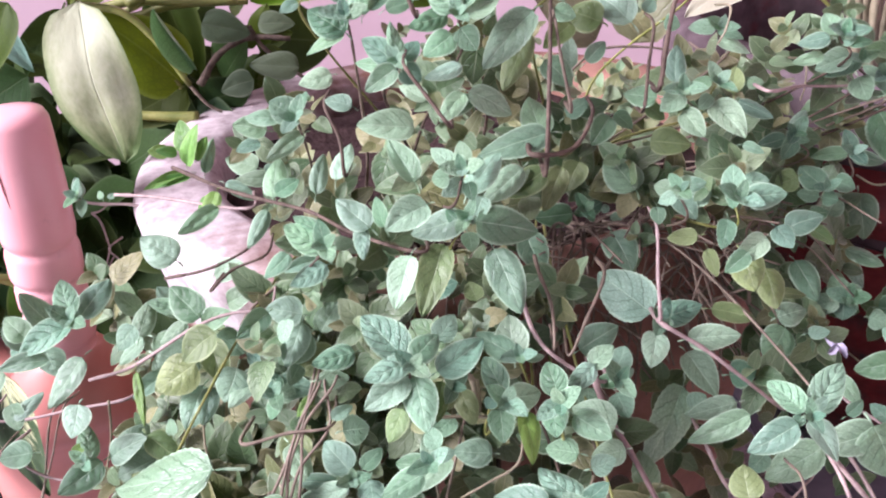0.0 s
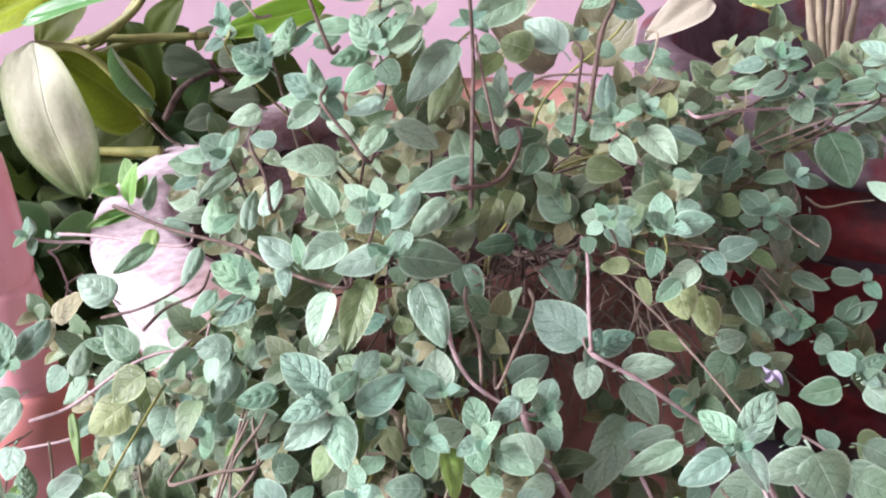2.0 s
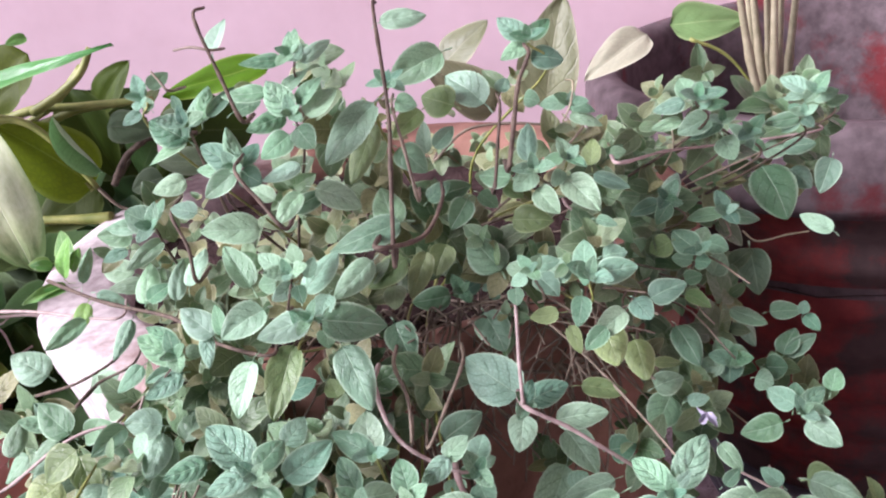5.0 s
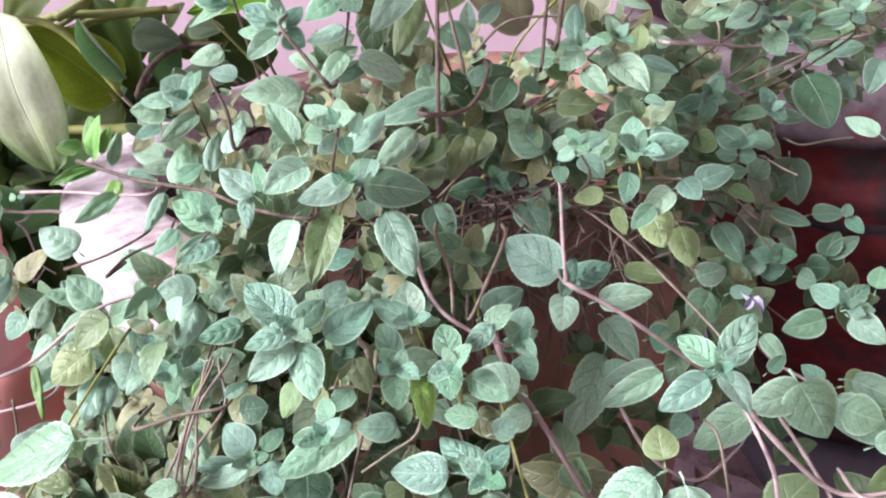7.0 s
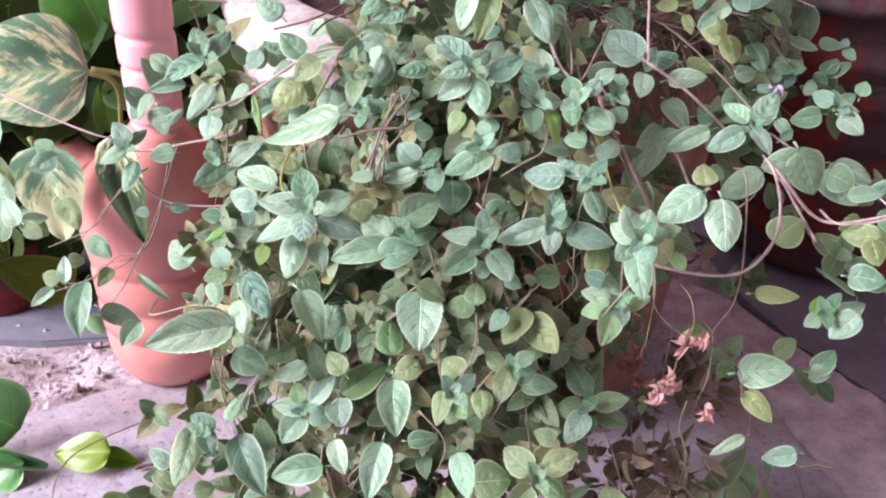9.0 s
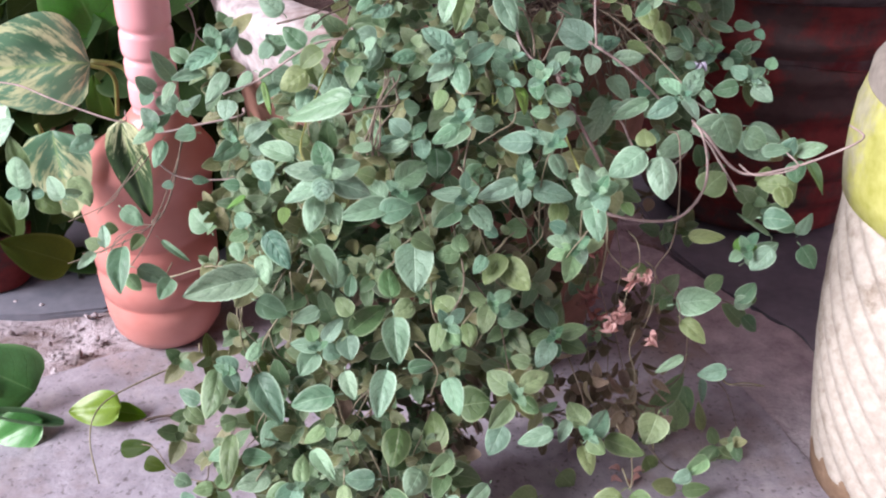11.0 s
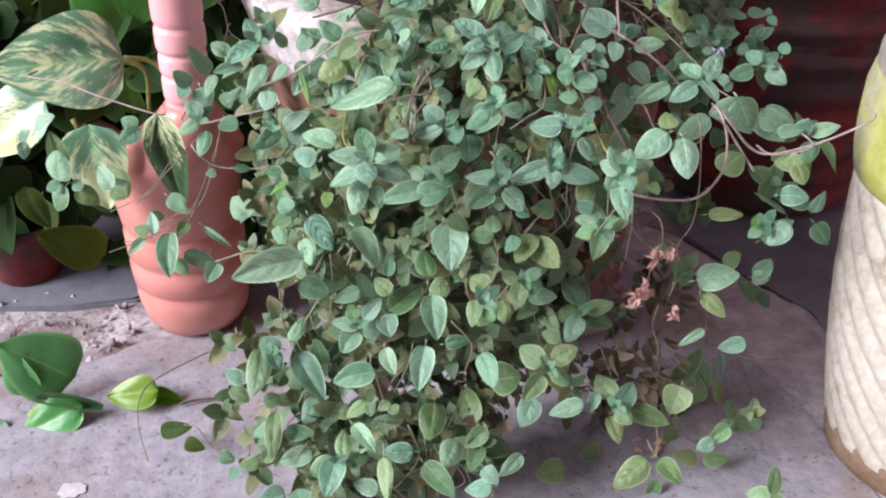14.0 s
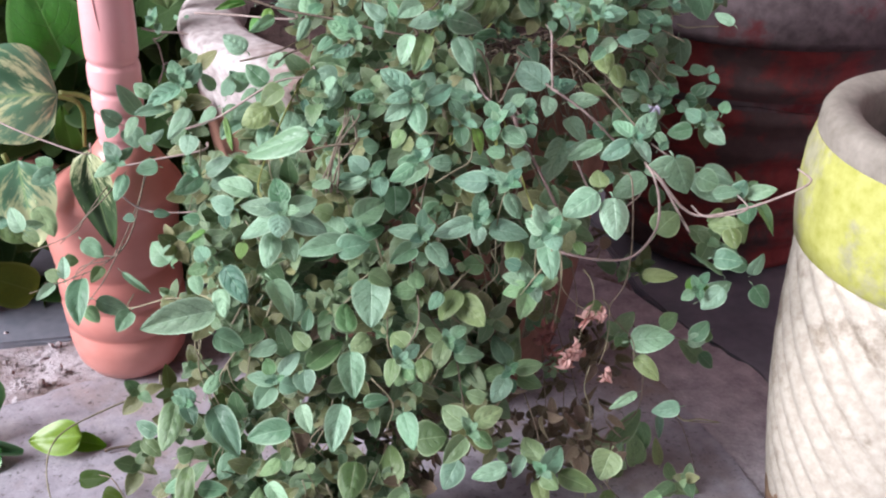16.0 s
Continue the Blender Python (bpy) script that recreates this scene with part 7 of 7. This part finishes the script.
def front(x, z):
    """How far ahead the plant's face lies at this place, from the nearest sprigs."""
    w = [(1 / (1e-5 + (q.x - x) ** 2 + (q.z - z) ** 2) ** 1.5, q.y) for q in inner]
    return sum(k * y for k, y in w) / sum(k for k, _ in w)


def clear(x, z):
    """Gaps in the plant: the airy top, the limed flank of the pot, the bare heart, the thin side to the right."""
    if x > 0.235 and z > 0.50:
        return fill.random() < 0.85
    if z > 0.525:
        return fill.random() > max(0.05, 0.42 - (z - 0.525) * 4.5)
    if x < -0.135 and z > 0.395:
        return fill.random() < 0.98
    if x < -0.11 and 0.395 < z < 0.53:
        return fill.random() < 0.96
    if x < -0.205:
        return fill.random() < (0.72 if z < 0.36 else 0.92)
    if x > 0.235 and z > 0.50:
        return fill.random() < 0.85
    if x > 0.20:
        return fill.random() < (0.74 if z > 0.46 else 0.8)
    if z < 0.17 and x > -0.03:
        return fill.random() < 0.75
    if z < 0.26 and x > 0.05:
        return fill.random() < 0.72
    if 0.02 < x < 0.17 and 0.395 < z < 0.505:
        return fill.random() < 0.82
    if x > 0.10 and z < 0.33:
        return fill.random() < 0.75
    return False


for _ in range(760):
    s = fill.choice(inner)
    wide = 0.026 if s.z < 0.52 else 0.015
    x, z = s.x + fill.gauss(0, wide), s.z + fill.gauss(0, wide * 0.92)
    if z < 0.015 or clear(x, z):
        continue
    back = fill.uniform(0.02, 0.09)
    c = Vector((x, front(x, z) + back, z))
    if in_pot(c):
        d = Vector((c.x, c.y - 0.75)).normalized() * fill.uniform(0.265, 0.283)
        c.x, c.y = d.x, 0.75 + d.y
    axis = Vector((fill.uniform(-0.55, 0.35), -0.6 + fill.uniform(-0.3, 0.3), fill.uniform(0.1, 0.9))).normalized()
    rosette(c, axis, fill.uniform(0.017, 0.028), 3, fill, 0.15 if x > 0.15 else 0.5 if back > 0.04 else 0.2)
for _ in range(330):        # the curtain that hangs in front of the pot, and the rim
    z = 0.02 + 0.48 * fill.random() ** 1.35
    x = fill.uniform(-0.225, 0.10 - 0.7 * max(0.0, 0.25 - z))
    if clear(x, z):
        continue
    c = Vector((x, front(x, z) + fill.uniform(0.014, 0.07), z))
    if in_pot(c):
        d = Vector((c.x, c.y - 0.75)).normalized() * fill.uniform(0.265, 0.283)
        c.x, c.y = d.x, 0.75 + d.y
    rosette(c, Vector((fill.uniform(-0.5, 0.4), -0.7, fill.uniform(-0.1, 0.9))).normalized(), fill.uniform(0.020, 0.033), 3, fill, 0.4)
for _ in range(190):        # over the pot's mouth
    a, r = fill.uniform(0, 6.3), 0.25 * math.sqrt(fill.random())
    c = Vector((r * math.cos(a), 0.75 + r * math.sin(a) * 0.9, 0.475 + fill.uniform(0, 0.05 if a > 3.14 else 0.025)))
    if (0.01 < c.x < 0.17 and c.y < 0.62) or c.x < -0.12 or (c.y > 0.78 and (c.x < -0.07 or fill.random() < 0.6)):
        continue
    rosette(c, Vector((fill.uniform(-0.5, 0.5), -0.5 + fill.uniform(-0.4, 0.4), 0.8)).normalized(), fill.uniform(0.016, 0.025), 3, fill, 0.45)
for _ in range(26):         # sprigs that lean out over the red pot
    x, z = fill.uniform(0.17, 0.33), fill.uniform(0.475, 0.57)
    rosette(Vector((x, 0.58 + 0.25 * (x - 0.17) + fill.uniform(0, 0.06), z)), Vector((fill.uniform(-0.4, 0.5), -0.55, fill.uniform(0.3, 0.9))).normalized(), fill.uniform(0.017, 0.025), 3, fill, 0.15)
for _ in range(70):         # the trailing side over the left of the pot
    a, z = radians(fill.uniform(208, 245)), fill.uniform(0.20, 0.405)
    q = fill.uniform(0.270, 0.305)
    c = Vector((q * math.cos(a), 0.75 + q * math.sin(a), z))
    rosette(c, Vector((fill.uniform(-0.8, 0.0), -0.6, fill.uniform(0.1, 0.9))).normalized(), fill.uniform(0.020, 0.032), 3, fill, 0.3)
for _ in range(150):        # withered growth low in the plant, between the pot and the floor
    x, z = fill.uniform(-0.12, 0.17), fill.uniform(0.0, 0.36)
    if x > 0.10 and z > 0.30:
        continue
    c = Vector((x, front(x, z) + fill.uniform(0.04, 0.10), z + 0.012))
    if in_pot(c):
        d = Vector((c.x, c.y - 0.75)).normalized() * fill.uniform(0.265, 0.283)
        c.x, c.y = d.x, 0.75 + d.y
    w = Vector((fill.uniform(-0.8, 0.8), fill.uniform(-0.8, 0.1), fill.uniform(-0.6, 0.6))).normalized()
    side = w.orthogonal().normalized()
    for k in range(5):
        d = side.copy()
        d.rotate(Matrix.Rotation(k * 1.3 + fill.uniform(-0.4, 0.4), 3, w))
        m = turn_to(*(c - w * 0.006 * k), math.degrees(math.atan2(d.y, d.x)), math.degrees(math.asin(d.z)) - 25, fill.uniform(0.014, 0.026), fill.uniform(0.35, 0.65), w, fill.uniform(-0.8, 0.8))
        add_leaf(*dead_mass, fill.choice(MASS_GRIDS), Matrix.Translation(-MINT) @ m)
for nm, grid, mat, label in (("young_leaves", young_mass, YOUNG_MASS, "crinkled young leaves at the sprig tips"), ("foliage", green_mass, SHADE_LEAF_MASS, "dense small mint leaves behind the front sprigs, coloured darker as if shaded"), ("withered_leaves", dead_mass, DEAD_MASS, "curled dry brown leaves low in the plant"), ("foliage", old_mass, OLD_MASS, "yellowing older mint leaves deep in the plant"), *(("foliage", SMALL[k], SMALL_MAT[k], "small mint leaves along the sprigs") for k in SMALL)):
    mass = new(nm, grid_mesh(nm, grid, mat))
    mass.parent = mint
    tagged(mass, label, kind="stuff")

# leaves of the vine behind, with deep shade put into their near-black green
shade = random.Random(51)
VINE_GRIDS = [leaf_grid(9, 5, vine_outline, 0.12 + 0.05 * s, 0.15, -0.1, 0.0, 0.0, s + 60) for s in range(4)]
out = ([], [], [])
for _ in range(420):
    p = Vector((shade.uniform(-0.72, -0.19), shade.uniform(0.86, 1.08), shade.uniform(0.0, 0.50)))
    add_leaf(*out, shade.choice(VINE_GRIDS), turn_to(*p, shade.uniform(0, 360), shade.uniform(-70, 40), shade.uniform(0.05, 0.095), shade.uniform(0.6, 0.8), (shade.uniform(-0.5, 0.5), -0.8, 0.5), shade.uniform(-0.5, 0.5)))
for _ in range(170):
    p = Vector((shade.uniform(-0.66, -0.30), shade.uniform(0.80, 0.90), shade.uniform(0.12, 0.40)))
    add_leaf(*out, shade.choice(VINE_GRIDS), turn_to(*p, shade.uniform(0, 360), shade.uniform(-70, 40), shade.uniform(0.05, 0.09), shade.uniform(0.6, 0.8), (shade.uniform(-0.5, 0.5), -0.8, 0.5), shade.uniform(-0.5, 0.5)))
tagged(new("vine_foliage", grid_mesh("vine_foliage", out, SHADE_VINE_MASS)), "dense vine leaves by the wall, coloured near black to stand for deep shade", "foliage", kind="stuff")

# withered flower heads
wither = random.Random(71)
petal = leaf_grid(7, 5, mint_outline, 0.3, 0.9, 0.6, 0.1, 0.05, 5)
for x, y, z, tint in ((0.138, 0.358, 0.292, DRY), (0.128, 0.36, 0.286, DRY), (0.118, 0.36, 0.255, DRY), (0.112, 0.36, 0.243, DRY), (0.121, 0.362, 0.248, DRY), (0.150, 0.365, 0.222, DRY), (0.098, 0.385, 0.262, MAROON), (0.104, 0.385, 0.235, MAROON),
                      (0.096, 0.39, 0.246, MAROON), (0.110, 0.385, 0.215, MAROON), (0.094, 0.38, 0.31, MAROON), (0.126, 0.385, 0.226, MAROON)):
    out = ([], [], [])
    for _ in range(9):
        add_leaf(*out, petal, turn_to(0, 0, 0, wither.uniform(0, 360), wither.uniform(-80, 60), wither.uniform(0.006, 0.013), wither.uniform(0.35, 0.7), (wither.uniform(-1, 1), -0.5, wither.uniform(-1, 1)), wither.uniform(-2, 2)))
    ob = new("withered_flower", grid_mesh("withered_flower", out, tint))
    ob.parent = mint
    ob.location = Vector((x, y, z)) - MINT
    ob["label"] = "crumpled dry pinkish flower head" if tint is DRY else "withered maroon flower head"

out = ([], [], [])
for k in range(4):      # one late lilac flower, drooping
    add_leaf(*out, petal, turn_to(0, 0, 0, k * 80 - 60, -35 - (k % 2) * 25, 0.0085, 0.45, (0.2, -0.8, 0.5), 0.3))
ob = new("flower", grid_mesh("flower", out, plain("lilac_petal", (0.20, 0.185, 0.235), (0.31, 0.29, 0.35), 200, 0.6)))
ob.parent = mint
ob.location = Vector((0.186, 0.43, 0.457)) - MINT
ob["label"] = "small pale lilac flower"

# straw-coloured bare stems that hang down among the leaves
bm = bmesh.new()
straw = random.Random(41)
for _ in range(95):
    x, z = straw.uniform(-0.21, 0.10), straw.uniform(0.06, 0.44)
    if z < 0.26 and x > -0.02:
        continue
    y = front(x, z) + straw.uniform(0.004, 0.03)
    ln = straw.uniform(0.035, 0.10)
    q = [Vector((x, y, z)), Vector((x + straw.uniform(-0.02, 0.02), y - 0.004, z - ln * 0.4)), Vector((x + straw.uniform(-0.035, 0.035), y + straw.uniform(-0.006, 0.02), max(0.01, z - ln)))]
    if in_pot(q[0]) or in_pot(q[2]):
        continue
    tube(bm, [p - MINT for p in curve_points(q, 5)], straw.uniform(0.0006, 0.0010), 0.0005, 5)
tagged(part("dead_growth", bm, STEM[pale_stem], mint, "thin straw-coloured bare stems"), kind="stuff")

# dead stems in the heart of the plant
bm = bmesh.new()
dead = random.Random(31)
for _ in range(170):
    a = Vector((dead.uniform(-0.04, 0.17), dead.uniform(0.50, 0.62), 0.44))
    b = Vector((a.x + dead.uniform(-0.06, 0.08), dead.uniform(0.465, 0.53), dead.uniform(0.38, 0.50)))
    if in_pot(b):
        b.y = 0.75 - math.sqrt(max(0.0, 0.272 ** 2 - b.x ** 2))
    m = (a + b) / 2 + Vector((dead.uniform(-0.02, 0.02), 0, 0.018))
    tube(bm, [p - MINT for p in curve_points([a, m, b], 4)], dead.uniform(0.0006, 0.0013), 0.0006, 5)
tagged(part("tangle", bm, STEM[brown_stem], mint, "tangle of dry brown stems"), kind="stuff")

# ---- small things on the floor ----
crumb = random.Random(61)
bm = bmesh.new()
for _ in range(170):
    x, y = crumb.uniform(-1.0, -0.27), crumb.gauss(0.70, 0.05)
    if math.hypot(x + 0.36, y - 0.728) < 0.08:
        continue
    w = crumb.uniform(0.0018, 0.0065)
    m = Matrix.Translation((x, y, w * 0.3)) @ Euler((crumb.uniform(0, 6), crumb.uniform(0, 6), 0)).to_matrix().to_4x4() @ Matrix.Diagonal((w, w * crumb.uniform(0.6, 1), w * crumb.uniform(0.4, 0.8), 1))
    for v in bmesh.ops.create_icosphere(bm, subdivisions=1, radius=1, matrix=m)["verts"]:
        v.co += Vector((crumb.uniform(-0.2, 0.2), crumb.uniform(-0.2, 0.2), crumb.uniform(-0.2, 0.2))) * w
tagged(from_bm("rubble", bm, MORTAR, smooth=False), "crumbs of broken plaster on the mortar joint", "rubble", kind="stuff")
bm = bmesh.new()
tube(bm, [Vector(p) for p in curve_points([(-0.362, 0.540, 0.009), (-0.345, 0.545, 0.0095), (-0.318, 0.547, 0.0085)], 5)], 0.0019, 0.0013, 7, 0.1)
tagged(from_bm("twig", bm, STEM[dark_stem]), "short dark dry twig lying on the stone slab", "twig")
spot = random.Random(81)
bm = bmesh.new()
ring = [bm.verts.new((-0.461 + q * math.cos(a), 0.418 + q * 0.8 * math.sin(a), 0.0052 + spot.uniform(0, 0.0006))) for q, a in ((spot.uniform(0.0120, 0.0165), 2 * math.pi * j / 26) for j in range(26))]
top = bm.verts.new((-0.461, 0.418, 0.0066))
for j in range(26):
    bm.faces.new((top, ring[j], ring[(j + 1) % 26]))
tagged(from_bm("paint_spot", bm, plain("white_paint", (0.42, 0.40, 0.40), (0.66, 0.64, 0.64), 120, 0.7)), "spilt splash of white paint on the slab", "paint")
low = thing("small_pot", "small red plastic pot by the wall in deep shade", "plant pot", (-0.615, 0.87, 0.002))
part("body", lathe([(0.0, 0.0), (0.042, 0.0), (0.046, 0.004), (0.055, 0.07), (0.057, 0.072), (0.060, 0.074), (0.061, 0.088), (0.058, 0.090), (0.053, 0.088), (0.050, 0.05), (0.0, 0.045)], 40), RED, low)
bits = random.Random(91)
petals = thing("fallen_petals", "dry reddish petals and leaf bits fallen on the slab", "litter", (0.17, 0.43, 0.006))
for _ in range(9):
    ob = new("petal", grid_mesh("petal", petal, DRY))
    ob.parent = petals
    ob.matrix_basis = turn_to(bits.uniform(-0.05, 0.05), bits.uniform(-0.06, 0.06), 0.001, bits.uniform(0, 360), 0, bits.uniform(0.008, 0.014), 0.5, (0, 0, 1), bits.uniform(-0.4, 0.4))
